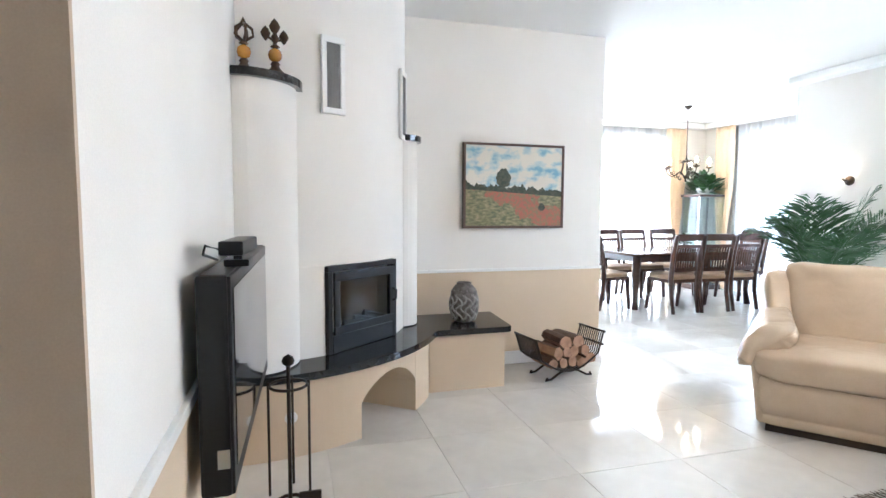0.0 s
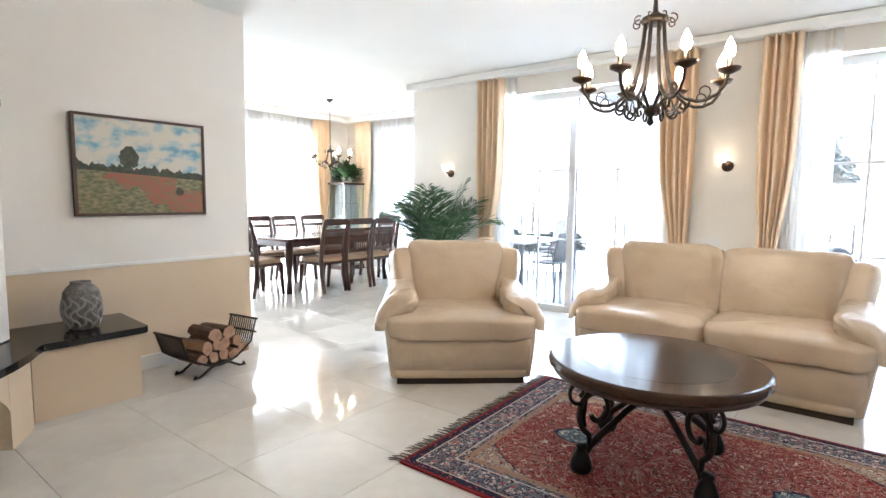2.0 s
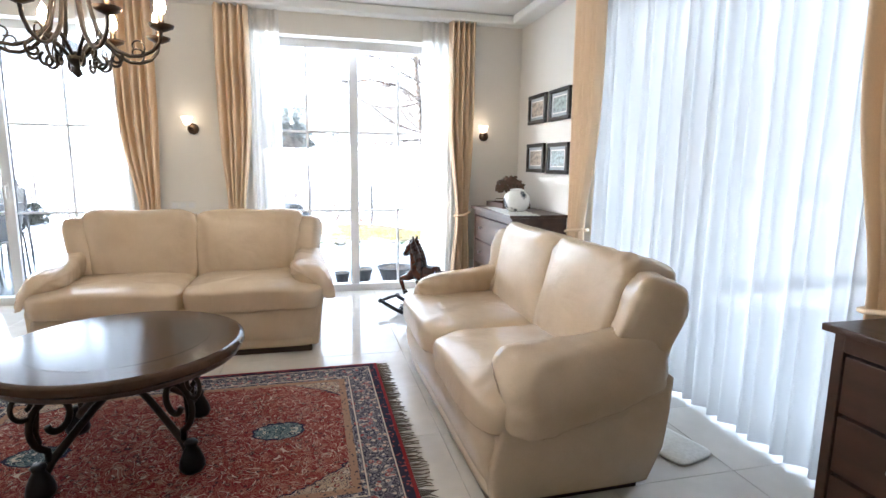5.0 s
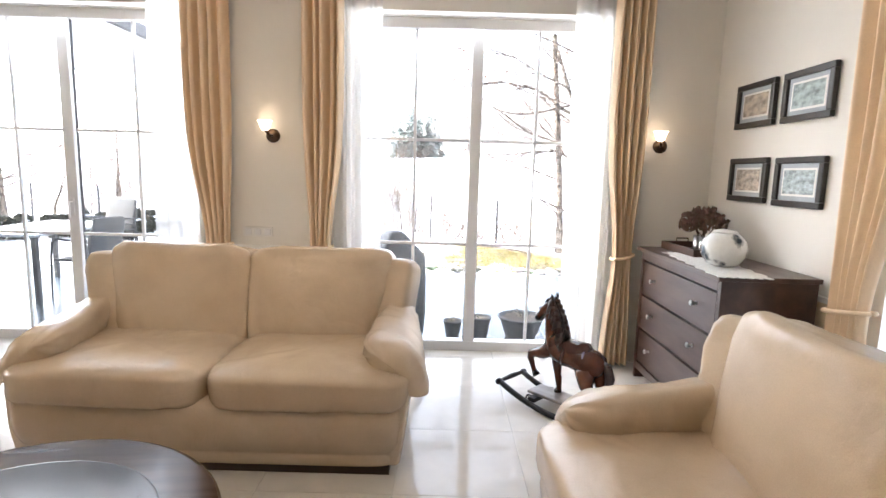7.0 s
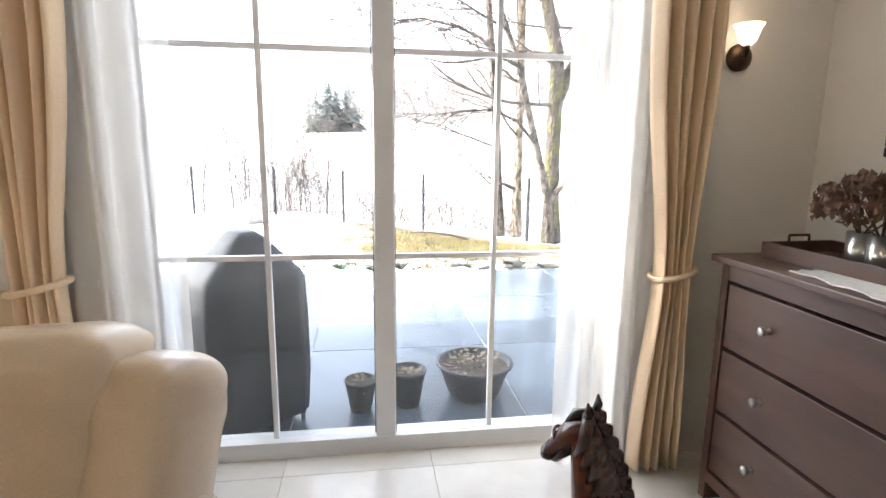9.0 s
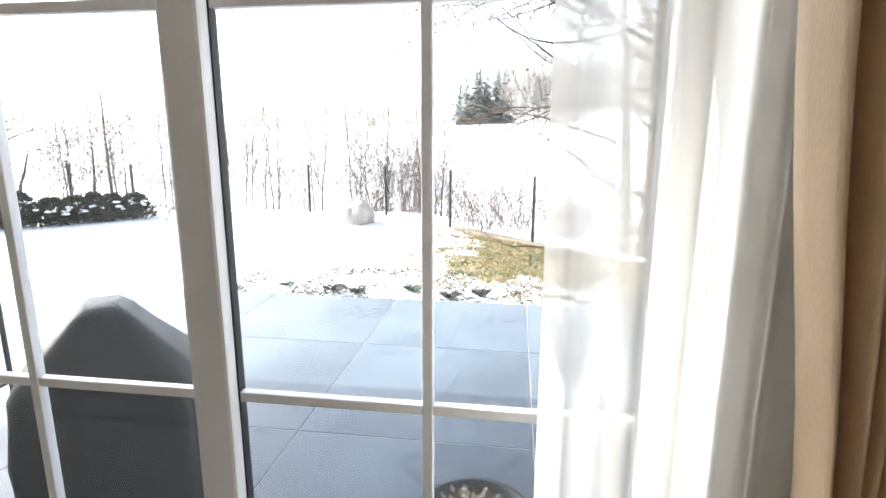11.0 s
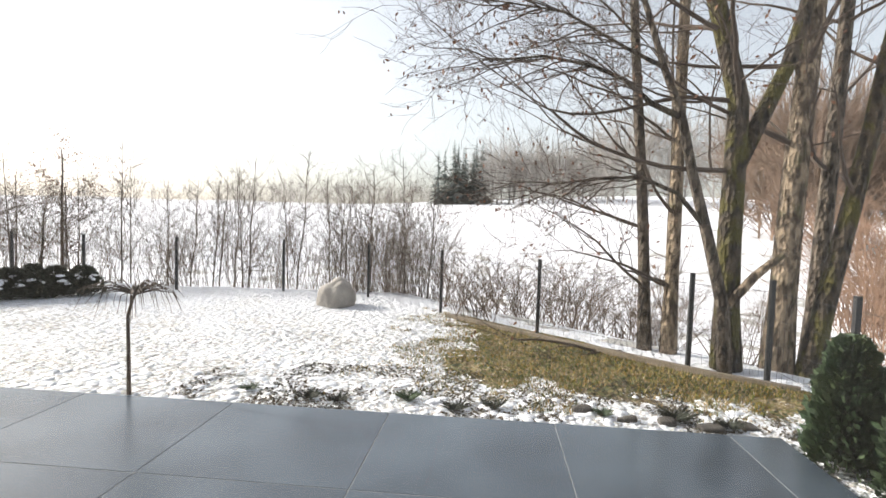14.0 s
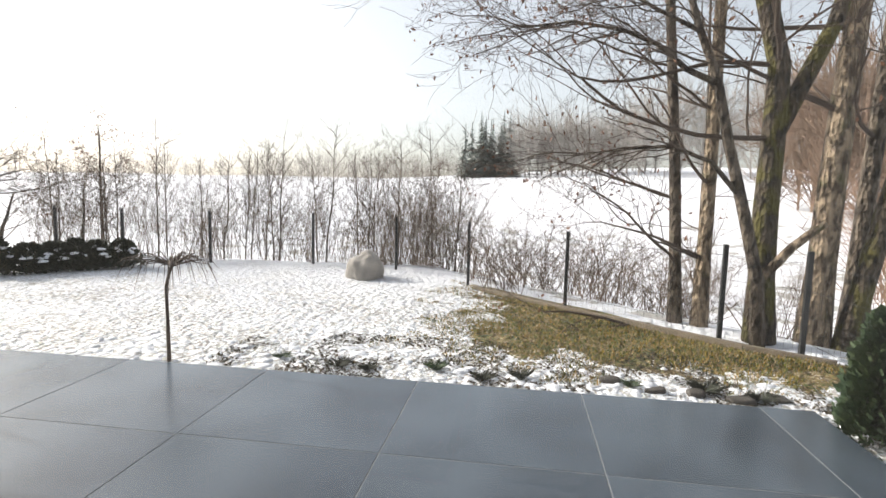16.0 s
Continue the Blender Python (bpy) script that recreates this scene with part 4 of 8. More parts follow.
for a, name in ((180, "poker"), (0, "shovel"), (80, "tongs")):
    x, y = 0.08 * math.cos(radians(a)), 0.08 * math.sin(radians(a))
    tl = part(name, tube(bmesh.new(), [(x, y, 0.615), (x, y, 0.14)], 0.006, 6), M["iron"], tools, smooth=True)
    if name == "shovel":
        sb = bmesh.new()
        box(sb, -0.045, 0.045, -0.012, 0.004, 0.04, 0.15, 0.004)
        sb.transform(Matrix.Translation((x, y - 0.02, 0)))
        part("blade", sb, M["iron"], tl, "square shovel blade")
disc = lathe(bmesh.new(), [(0.032, 0), (0.034, 0.004), (0.028, 0.008)], 20)
disc.transform(Matrix.Translation((FX + 1.322 * math.cos(radians(-79)), FY + 1.322 * math.sin(radians(-79)), 0.22)) @ Matrix.Rotation(radians(-79), 4, "Z") @ Matrix.Rotation(radians(90), 4, "Y"))
part("air_inlet_cover", disc, M["trim"], fireplace, "round white cover on the hearth base")

# television on the wall with a sensor bar on top
tv = thing("television", "flat black television hung on the wall beside the fireplace", "television", pose(-0.125, 1.84, 0.86, 0, 0, -1.5))
part("casing", boxed(-0.045, 0.035, -0.58, 0.58, -0.30, 0.29, 0.012), M["black"], tv)
part("bezel", boxed(0.030, 0.041, -0.575, 0.575, -0.295, 0.285, 0.004), M["black"], tv)
part("screen_panel", boxed(0.038, 0.044, -0.535, 0.535, -0.235, 0.25), M["screen"], tv, "dark glossy screen")
part("wall_bracket", boxed(-0.096, -0.045, -0.12, 0.12, -0.10, 0.12, 0.006), M["black"], tv)
part("button_row", boxed(0.0, 0.03, -0.584, -0.578, -0.22, -0.17), M["steel"], tv)
part("cable", tube(bmesh.new(), [(-0.07, 0.1, -0.10), (-0.085, 0.0, -0.28), (-0.085, -0.25, -0.42), (-0.085, -0.35, -0.50), (-0.085, -0.30, -0.57), (-0.085, -0.15, -0.45), (-0.08, 0.05, -0.35)], 0.006, 6), M["black"], tv, smooth=True)
part("cable", tube(bmesh.new(), [(-0.07, -0.05, 0.28), (-0.05, -0.42, 0.33), (-0.03, -0.50, 0.36), (0, -0.45, 0.345)], 0.004, 6), M["black"], tv, smooth=True)
sens = thing("sensor_bar", "black sensor bar standing on top of the television", "sensor bar", pose(-0.10, 1.50, 1.15, 0, 0, -4))
part("foot", boxed(-0.035, 0.035, -0.04, 0.04, 0, 0.02, 0.004), M["black"], sens)
part("neck", boxed(-0.012, 0.012, -0.015, 0.015, 0.018, 0.042), M["black"], sens)
part("bar", boxed(-0.03, 0.035, -0.14, 0.14, 0.04, 0.08, 0.006), M["black"], sens)


# painting: poppy field under a cloudy sky
def painting_material():
    m = bpy.data.materials.new("painted_canvas")
    m.use_nodes = True
    n, l = m.node_tree.nodes, m.node_tree.links
    p = n["Principled BSDF"]
    p.inputs["Roughness"].default_value = 0.5
    tc, sep = n.new("ShaderNodeTexCoord"), n.new("ShaderNodeSeparateXYZ")
    l.new(tc.outputs["Object"], sep.inputs[0])
    def nz(scale, detail=5, stretch=(1, 1, 1)):
        mp, t = n.new("ShaderNodeMapping"), n.new("ShaderNodeTexNoise")
        mp.inputs["Scale"].default_value = stretch
        t.inputs["Scale"].default_value, t.inputs["Detail"].default_value = scale, detail
        l.new(tc.outputs["Object"], mp.inputs[0])
        l.new(mp.outputs[0], t.inputs["Vector"])
        return t.outputs[0]
    def op(kind, a, b=0.0):
        k = n.new("ShaderNodeMath")
        k.operation = kind
        for i, v in enumerate((a, b)):
            if isinstance(v, (int, float)):
                k.inputs[i].default_value = v
            else:
                l.new(v, k.inputs[i])
        return k.outputs[0]
    def ramp(fac, *stops):
        r = n.new("ShaderNodeValToRGB")
        while len(r.color_ramp.elements) < len(stops):
            r.color_ramp.elements.new(0.5)
        for e, (pos, c) in zip(r.color_ramp.elements, stops):
            e.position, e.color = pos, (*c, 1)
        l.new(fac, r.inputs[0])
        return r.outputs[0]
    def mix(fac, a, b):
        k = n.new("ShaderNodeMix")
        k.data_type = "RGBA"
        l.new(fac, k.inputs[0])
        l.new(a, k.inputs[6])
        l.new(b, k.inputs[7])
        return k.outputs[2]
    x, z = sep.outputs[0], sep.outputs[2]
    skyc = ramp(nz(7, 6, (1, 1, 1.6)), (0.36, (0.16, 0.32, 0.44)), (0.47, (0.42, 0.50, 0.50)), (0.54, (0.60, 0.57, 0.48)))
    field = ramp(nz(26, 6, (1, 1, 2.2)), (0.35, (0.10, 0.11, 0.05)), (0.52, (0.19, 0.18, 0.08)), (0.68, (0.30, 0.24, 0.13)))
    poppy = ramp(nz(40, 4), (0.4, (0.33, 0.10, 0.055)), (0.6, (0.21, 0.14, 0.065)))
    edge = op("ADD", op("MULTIPLY", x, -0.55), op("MULTIPLY", nz(9), 0.35))
    band = op("LESS_THAN", op("ABSOLUTE", op("ADD", op("SUBTRACT", z, edge), 0.27)), 0.11)
    field = mix(band, field, poppy)
    woods = ramp(nz(40, 4), (0.4, (0.022, 0.035, 0.02)), (0.65, (0.06, 0.065, 0.035)))
    horizon = op("ADD", -0.045, op("MULTIPLY", x, -0.06))
    rough_line = op("MULTIPLY", nz(22, 4, (1, 1, 0.1)), 0.14)
    c = mix(op("LESS_THAN", z, op("ADD", op("SUBTRACT", horizon, 0.03), rough_line)), skyc, woods)
    c = mix(op("LESS_THAN", z, op("ADD", horizon, -0.01)), c, field)
    dx, dz = op("ADD", x, 0.10), op("MULTIPLY", op("SUBTRACT", z, 0.065), 0.85)
    tree = op("LESS_THAN", op("ADD", op("SQRT", op("ADD", op("MULTIPLY", dx, dx), op("MULTIPLY", dz, dz)), 0.0), op("MULTIPLY", nz(30), 0.06)), 0.095)
    c = mix(tree, c, woods)
    gx, gz = op("SUBTRACT", x, 0.25), op("ADD", z, 0.17)
    figure = op("LESS_THAN", op("ADD", op("SQRT", op("ADD", op("MULTIPLY", gx, gx), op("MULTIPLY", gz, gz)), 0.0), op("MULTIPLY", nz(60), 0.04)), 0.05)
    c = mix(figure, c, woods)
    l.new(c, p.inputs["Base Color"])
    bp = n.new("ShaderNodeBump")
    bp.inputs["Strength"].default_value, bp.inputs["Distance"].default_value = 0.3, 0.004
    l.new(nz(160, 3), bp.inputs["Height"])
    l.new(bp.outputs[0], p.inputs["Normal"])
    return m


pic = thing("painting", "framed landscape painting of a red poppy field", "painting", pose(1.835, YP - 0.03, 1.51))
fr = bmesh.new()
W2, H2 = 0.45, 0.348
for a in ((-W2, W2, -0.018, 0.022, H2 - 0.02, H2), (-W2, W2, -0.018, 0.022, -H2, -H2 + 0.02), (-W2, -W2 + 0.02, -0.018, 0.022, -H2 + 0.02, H2 - 0.02), (W2 - 0.02, W2, -0.018, 0.022, -H2 + 0.02, H2 - 0.02)):
    box(fr, *a, 0.003)
part("frame", fr, mat("thin_brown_frame", (0.07, 0.035, 0.022), None, 0.4), pic, "thin dark brown frame")
part("canvas", boxed(-W2 + 0.019, W2 - 0.019, -0.008, 0.015, -H2 + 0.019, H2 - 0.019), painting_material(), pic)

# ---- seating ----
def loft(bm, levels, e=0.2, seg=56, wrinkle=0.003, seed=0.0):
    """A soft block of stacked rounded sections (z, half width, front y, back y), closed at both ends; x is centred."""
    rings = []
    for z, hx, y0, y1 in levels:
        ring, hy, cy = [], (y1 - y0) / 2, (y0 + y1) / 2
        for j in range(seg):
            a = 2 * math.pi * j / seg
            ca, sa = math.cos(a), math.sin(a)
            p = Vector((hx * math.copysign(abs(ca) ** e, ca), cy + hy * math.copysign(abs(sa) ** e, sa), z))
            k = 1 + wrinkle / max(hx, 0.05) * noise.noise(p * 6 + Vector((seed, 0, 0)))
            ring.append(bm.verts.new((p.x * k, cy + (p.y - cy) * k, p.z)))
        rings.append(ring)
    for a, b in zip(rings, rings[1:]):
        for j in range(seg):
            bm.faces.new((a[j], a[(j + 1) % seg], b[(j + 1) % seg], b[j]))
    bm.faces.new(rings[0][::-1])
    bm.faces.new(rings[-1])
    return bm


def arm_pillow(w2, sg, seed):
    """A flat leather pillow that widens towards the front and droops over the outer side, pleated at its ends."""
    bm, rings, n, seg = bmesh.new(), [], 34, 44
    for i in range(n + 1):
        u = 1 - (1 - i / n) ** 1.35
        nose = math.sqrt(max(0.0, 1 - max(0.0, (u - 0.80) / 0.2) ** 2)) * 0.97 + 0.03
        tail = math.sqrt(max(0.0, 1 - max(0.0, (0.12 - u) / 0.12) ** 2)) * 0.7 + 0.3
        y = 0.345 - 0.72 * u
        rx = (0.080 + 0.090 * u ** 0.8) * (0.45 + 0.55 * nose) * tail
        rz = (0.115 - 0.018 * u) * nose * tail
        cx = sg * (w2 - 0.145 + 0.01 * u)
        cz = 0.595 - 0.085 * u - 0.012 * math.sin(math.pi * u)
        ring = []
        for j in range(seg):
            a = 2 * math.pi * j / seg
            ca, sa = math.cos(a), math.sin(a)
            out = ca * sg
            p = Vector((cx + rx * math.copysign(abs(ca) ** 0.8, ca), y, cz + rz * math.copysign(abs(sa) ** 0.75, sa)))
            p.z -= (0.03 + 0.03 * u) * out + (0.05 + 0.02 * u) * max(0.0, out) ** 2
            ends = max(0.0, (u - 0.5) / 0.5) ** 1.5 + 0.7 * max(0.0, (0.4 - u) / 0.4)
            pleat = math.sin(9 * a + 5 * noise.noise(Vector((a * 1.3, u * 5, seed))) + seed)
            d = 0.0075 * ends * pleat * min(1.0, nose * 2) + 0.010 * noise.noise(p * 6 + Vector((seed, 0, 0))) + 0.008 * noise.noise(Vector((p.x * 6, p.y * 24, p.z * 8 + seed)))
            ring.append(bm.verts.new(p + Vector((ca, 0, sa)) * d))
        rings.append(ring)
    for a, b in zip(rings, rings[1:]):
        for j in range(seg):
            bm.faces.new((a[j], a[(j + 1) % seg], b[(j + 1) % seg], b[j]))
    bm.faces.new(rings[0])
    bm.faces.new(rings[-1][::-1])
    return bm


def pleated(bm, centre, seed, amount):
    """Short folds that run in from the seams of a cushion."""
    for v in bm.verts:
        p = v.co - Vector(centre)
        edge = clamp01((max(abs(p.x) / 0.42, abs(p.z) / 0.27) - 0.55) / 0.45)
        v.co.y += amount * edge * math.sin(34 * p.x + 22 * p.z + 6 * noise.noise(p * 5 + Vector((seed, 0, 0))))
    return bm


def sofa(name, W, seats, m, label, category, seed):
    """Leather seat with its front towards -y: plinth, base, seat and back cushions, wings and draped arm pillows."""
    s = thing(name, label, category, m, "cream leather suite")
    w2 = W / 2
    part("plinth", boxed(-w2 + 0.15, w2 - 0.15, -0.385, 0.26, 0.0, 0.05), M["plinth"], s, "dark wooden plinth")
    base = [(0.045, w2 - 0.135, -0.400, 0.285), (0.055, w2 - 0.118, -0.412, 0.292), (0.098, w2 - 0.114, -0.414, 0.305), (0.106, w2 - 0.120, -0.408, 0.306), (0.114, w2 - 0.112, -0.416, 0.31), (0.17, w2 - 0.098, -0.436, 0.325), (0.25, w2 - 0.092, -0.445, 0.35), (0.31, w2 - 0.095, -0.436, 0.37), (0.345, w2 - 0.11, -0.41, 0.375), (0.35, w2 - 0.16, -0.36, 0.34)]
    part("base", loft(bmesh.new(), base, 0.13, 72, 0.003, seed), M["leather"], s, "bellied leather front with a low skirt seam", True)
    inner = W - 0.50
    cw = inner / seats
    for k in range(seats):
        side = 0 if seats == 1 else 2 * k - 1
        cx = -inner / 2 + cw * (k + 0.5)
        wide = (W - 0.12) / seats + 0.010
        sx_ = 0 if seats == 1 else side * (W - 0.12) / 4
        seat = puff(bmesh.new(), (sx_, -0.10, 0.412), (wide, 0.735, 0.175), 0.34, wrinkle=0.007, seed=seed + k * 3.1, seg=72, rows=26)
        for v in seat.verts:
            v.co.z += 0.022 * math.cos(math.pi * clamp01(abs(v.co.x - sx_) / wide)) * (v.co.z > 0.42)
            v.co.z -= 0.020 * clamp01((-0.30 - v.co.y) / 0.16)
        part("seat_cushion", seat, M["leather"], s, smooth=True)
        lean = Matrix.Rotation(radians(-14), 3, "X")
        back = puff(bmesh.new(), (0, 0, 0), (cw + 0.014, 0.25, 0.56), 0.27, None, 0.009, seg=84, rows=36, seed=seed + k * 5.7)
        pleated(back, (0, 0, 0), seed + k, 0.007)
        for v in back.verts:
            up = v.co.z / 0.28
            for sd in ((-1, 1) if seats == 1 else (side,)):
                v.co.x += sd * 0.055 * up * clamp01(0.5 + sd * v.co.x / cw)
            v.co.y += -0.03 * math.cos(v.co.x / cw * 2.6) * (v.co.y < 0) * (1 - 0.4 * abs(up))
            v.co.z += 0.012 * abs(v.co.x / cw * 2) ** 3 * (up > 0.5)
            v.co = lean @ v.co + Vector((cx, 0.27, 0.675))
        part("backrest_cushion", back, M["leather"], s, smooth=True)
    rear = [(0.05, w2 - 0.14, 0.16, 0.285), (0.06, w2 - 0.125, 0.14, 0.298), (0.30, w2 - 0.12, 0.17, 0.325), (0.52, w2 - 0.125, 0.22, 0.365), (0.68, w2 - 0.16, 0.25, 0.375), (0.745, w2 - 0.20, 0.28, 0.365), (0.76, w2 - 0.26, 0.31, 0.345)]
    part("back_panel", loft(bmesh.new(), rear, 0.22, 64, 0.004, seed + 3), M["leather"], s, smooth=True)
    for sg in (-1, 1):
        wing = puff(bmesh.new(), (0, 0, 0), (0.175, 0.23, 0.47), 0.45, None, 0.007, seg=44, rows=26, seed=seed + sg)
        turn = Matrix.Rotation(radians(-15), 3, "X") @ Matrix.Rotation(radians(sg * 9), 3, "Y") @ Matrix.Rotation(radians(-sg * 16), 3, "Z")
        for v in wing.verts:
            v.co.y += 0.004 * math.sin(40 * v.co.z + 9 * noise.noise(v.co * 9))
            v.co = turn @ v.co + Vector((sg * (inner / 2 + 0.078), 0.250, 0.675))
        part("wing_cushion", wing, M["leather"], s, smooth=True)
        part("armrest", arm_pillow(w2, sg, seed + sg), M["leather"], s, smooth=True)
        flank = [(0.045, 0.045, -0.385, 0.27), (0.055, 0.055, -0.395, 0.285), (0.20, 0.062, -0.41, 0.335), (0.36, 0.068, -0.39, 0.345), (0.50, 0.055, -0.33, 0.35), (0.54, 0.03, -0.2, 0.30)]
        fb = loft(bmesh.new(), flank, 0.2, 40, 0.003, seed + 2 * sg)
        for v in fb.verts:
            v.co.x += sg * (w2 - 0.158 + 0.035 * clamp01(v.co.z / 0.4))
        part("side_panel", fb, M["leather"], s, smooth=True)
    return s


sofa("sofa", 1.98, 2, pose(4.355, 0.55, 0, 0, 0, -90), "cream leather two-seat sofa before the garden windows", "sofa", 1.0)
sofa("sofa", 1.84, 2, pose(2.78, -1.35, 0, 0, 0, 181), "cream leather two-seat sofa before the sheer curtain", "sofa", 8.0)
sofa("armchair", 1.20, 1, pose(3.36, 2.165, 0, 0, 0, -49), "wide cream leather armchair beside the rug", "armchair", 15.0)


# ---- rug ----
def rug_material():
    m = bpy.data.materials.new("oriental_rug")
    m.use_nodes = True
    n, l = m.node_tree.nodes, m.node_tree.links
    p = n["Principled BSDF"]
    p.inputs["Roughness"].default_value = 0.95
    p.inputs["Specular IOR Level"].default_value = 0.1
    tc, sep = n.new("ShaderNodeTexCoord"), n.new("ShaderNodeSeparateXYZ")
    l.new(tc.outputs["Object"], sep.inputs[0])
    def op(kind, a, b=0.0):
        k = n.new("ShaderNodeMath")
        k.operation = kind
        for i, v in enumerate((a, b)):
            if isinstance(v, (int, float)):
                k.inputs[i].default_value = v
            else:
                l.new(v, k.inputs[i])
        return k.outputs[0]
    def mix(fac, a, b):
        k = n.new("ShaderNodeMix")
        k.data_type = "RGBA"
        for i, v in ((0, fac), (6, a), (7, b)):
            if isinstance(v, tuple):
                k.inputs[i].default_value = (*v, 1)
            elif isinstance(v, float):
                k.inputs[i].default_value = v
            else:
                l.new(v, k.inputs[i])
        return k.outputs[2]
    warp = n.new("ShaderNodeTexNoise")
    warp.inputs["Scale"].default_value = 30
    l.new(tc.outputs["Object"], warp.inputs["Vector"])
    ax, ay = op("ABSOLUTE", sep.outputs[0]), op("ABSOLUTE", sep.outputs[1])
    inx, iny = op("SUBTRACT", 0.815, ax), op("SUBTRACT", 1.10, ay)
    d = op("MINIMUM", inx, iny)
    mir = n.new("ShaderNodeCombineXYZ")
    l.new(ax, mir.inputs[0])
    l.new(ay, mir.inputs[1])
    def flowers(scale, kind="F1", mirrored=True):
        v = n.new("ShaderNodeTexVoronoi")
        v.feature = kind
        v.inputs["Scale"].default_value = scale
        add = n.new("ShaderNodeMix")
        add.data_type = "RGBA"
        add.inputs[0].default_value = 0.03
        l.new(mir.outputs[0] if mirrored else tc.outputs["Object"], add.inputs[6])
        l.new(warp.outputs[1], add.inputs[7])
        l.new(add.outputs[2], v.inputs["Vector"])
        return v
    va, vb, vc = flowers(19), flowers(52), flowers(30)
    vine = n.new("ShaderNodeTexNoise")
    vine.inputs["Scale"].default_value, vine.inputs["Detail"].default_value, vine.inputs["Distortion"].default_value = 19, 2.0, 1.5
    l.new(mir.outputs[0], vine.inputs["Vector"])
    vines = op("LESS_THAN", op("PINGPONG", vine.outputs[0], 0.05), 0.014)
    navy, red, cream, blue, rose, gold = (0.014, 0.015, 0.040), (0.17, 0.012, 0.016), (0.60, 0.50, 0.40), (0.10, 0.12, 0.19), (0.33, 0.07, 0.07), (0.34, 0.20, 0.13)
    ring = lambda v, lo, hi: op("MULTIPLY", op("GREATER_THAN", v, lo), op("LESS_THAN", v, hi))
    def strew(ground, blossom, heart, line, dots):
        """Fine vines, ringed blossoms and dots over a ground colour."""
        f = mix(vines, ground, line)
        f = mix(op("LESS_THAN", vc.outputs["Distance"], 0.30), f, blossom)
        f = mix(op("LESS_THAN", vc.outputs["Distance"], 0.16), f, heart)
        f = mix(ring(va.outputs["Distance"], 0.30, 0.335), f, line)
        f = mix(ring(va.outputs["Distance"], 0.15, 0.24), f, heart)
        f = mix(op("LESS_THAN", va.outputs["Distance"], 0.10), f, blossom)
        return mix(op("LESS_THAN", vb.outputs["Distance"], 0.19), f, dots)
    field = strew(red, (0.05, 0.018, 0.022), (0.34, 0.17, 0.12), (0.36, 0.16, 0.11), (0.24, 0.03, 0.03))
    stroke = n.new("ShaderNodeTexNoise")
    stroke.inputs["Scale"].default_value, stroke.inputs["Detail"].default_value, stroke.inputs["Distortion"].default_value = 8, 1.0, 2.2
    l.new(tc.outputs["Object"], stroke.inputs["Vector"])
    field = mix(op("LESS_THAN", op("PINGPONG", stroke.outputs[0], 0.09), 0.009), field, (0.56, 0.42, 0.32))
    # cream corner fields with a curved edge
    cx_, cy_ = op("MULTIPLY", ax, 1 / 0.56), op("MULTIPLY", ay, 1 / 0.84)
    bow = op("ADD", op("ADD", op("POWER", cx_, 2.2), op("POWER", cy_, 2.2)), op("MULTIPLY", warp.outputs[0], 0.16))
    corner = strew((0.46, 0.34, 0.24), red, cream, navy, gold)
    field = mix(op("GREATER_THAN", bow, 1.42), field, navy)
    field = mix(op("GREATER_THAN", bow, 1.45), field, corner)
    # oval medallions
    for cy in (0.52,):
        mx, my = op("MULTIPLY", sep.outputs[0], 8.0), op("MULTIPLY", op("SUBTRACT", ay, cy), 5.6)
        r = op("ADD", op("SQRT", op("ADD", op("MULTIPLY", mx, mx), op("MULTIPLY", my, my))), op("MULTIPLY", warp.outputs[0], 0.3))
        field = mix(op("LESS_THAN", r, 0.86), field, navy)
        field = mix(op("LESS_THAN", r, 0.78), field, strew((0.03, 0.06, 0.075), cream, navy, (0.30, 0.34, 0.32), cream))
    border = strew(navy, cream, rose, (0.36, 0.33, 0.33), (0.22, 0.20, 0.26))
    guard = mix(op("LESS_THAN", vb.outputs["Distance"], 0.30), navy, rose)
    c = mix(op("LESS_THAN", d, 0.262), field, mix(op("LESS_THAN", vb.outputs["Distance"], 0.25), gold, navy))
    c = mix(op("LESS_THAN", d, 0.225), c, border)
    c = mix(ring(d, 0.195, 0.202), c, cream)
    c = mix(op("LESS_THAN", d, 0.062), c, guard)
    c = mix(ring(d, 0.056, 0.062), c, cream)
    c = mix(op("LESS_THAN", d, 0.017), c, (0.22, 0.014, 0.02))
    worn = n.new("ShaderNodeTexNoise")
    worn.inputs["Scale"].default_value = 4
    l.new(tc.outputs["Object"], worn.inputs["Vector"])
    fade = op("MULTIPLY", worn.outputs[0], 0.06)
    c = mix(fade, c, (0.42, 0.33, 0.27))
    l.new(c, p.inputs["Base Color"])
    pile = n.new("ShaderNodeTexNoise")
    pile.inputs["Scale"].default_value = 420
    l.new(tc.outputs["Object"], pile.inputs["Vector"])
    bp = n.new("ShaderNodeBump")
    bp.inputs["Strength"].default_value, bp.inputs["Distance"].default_value = 0.5, 0.003
    l.new(pile.outputs[0], bp.inputs["Height"])
    l.new(bp.outputs[0], p.inputs["Normal"])
    return m


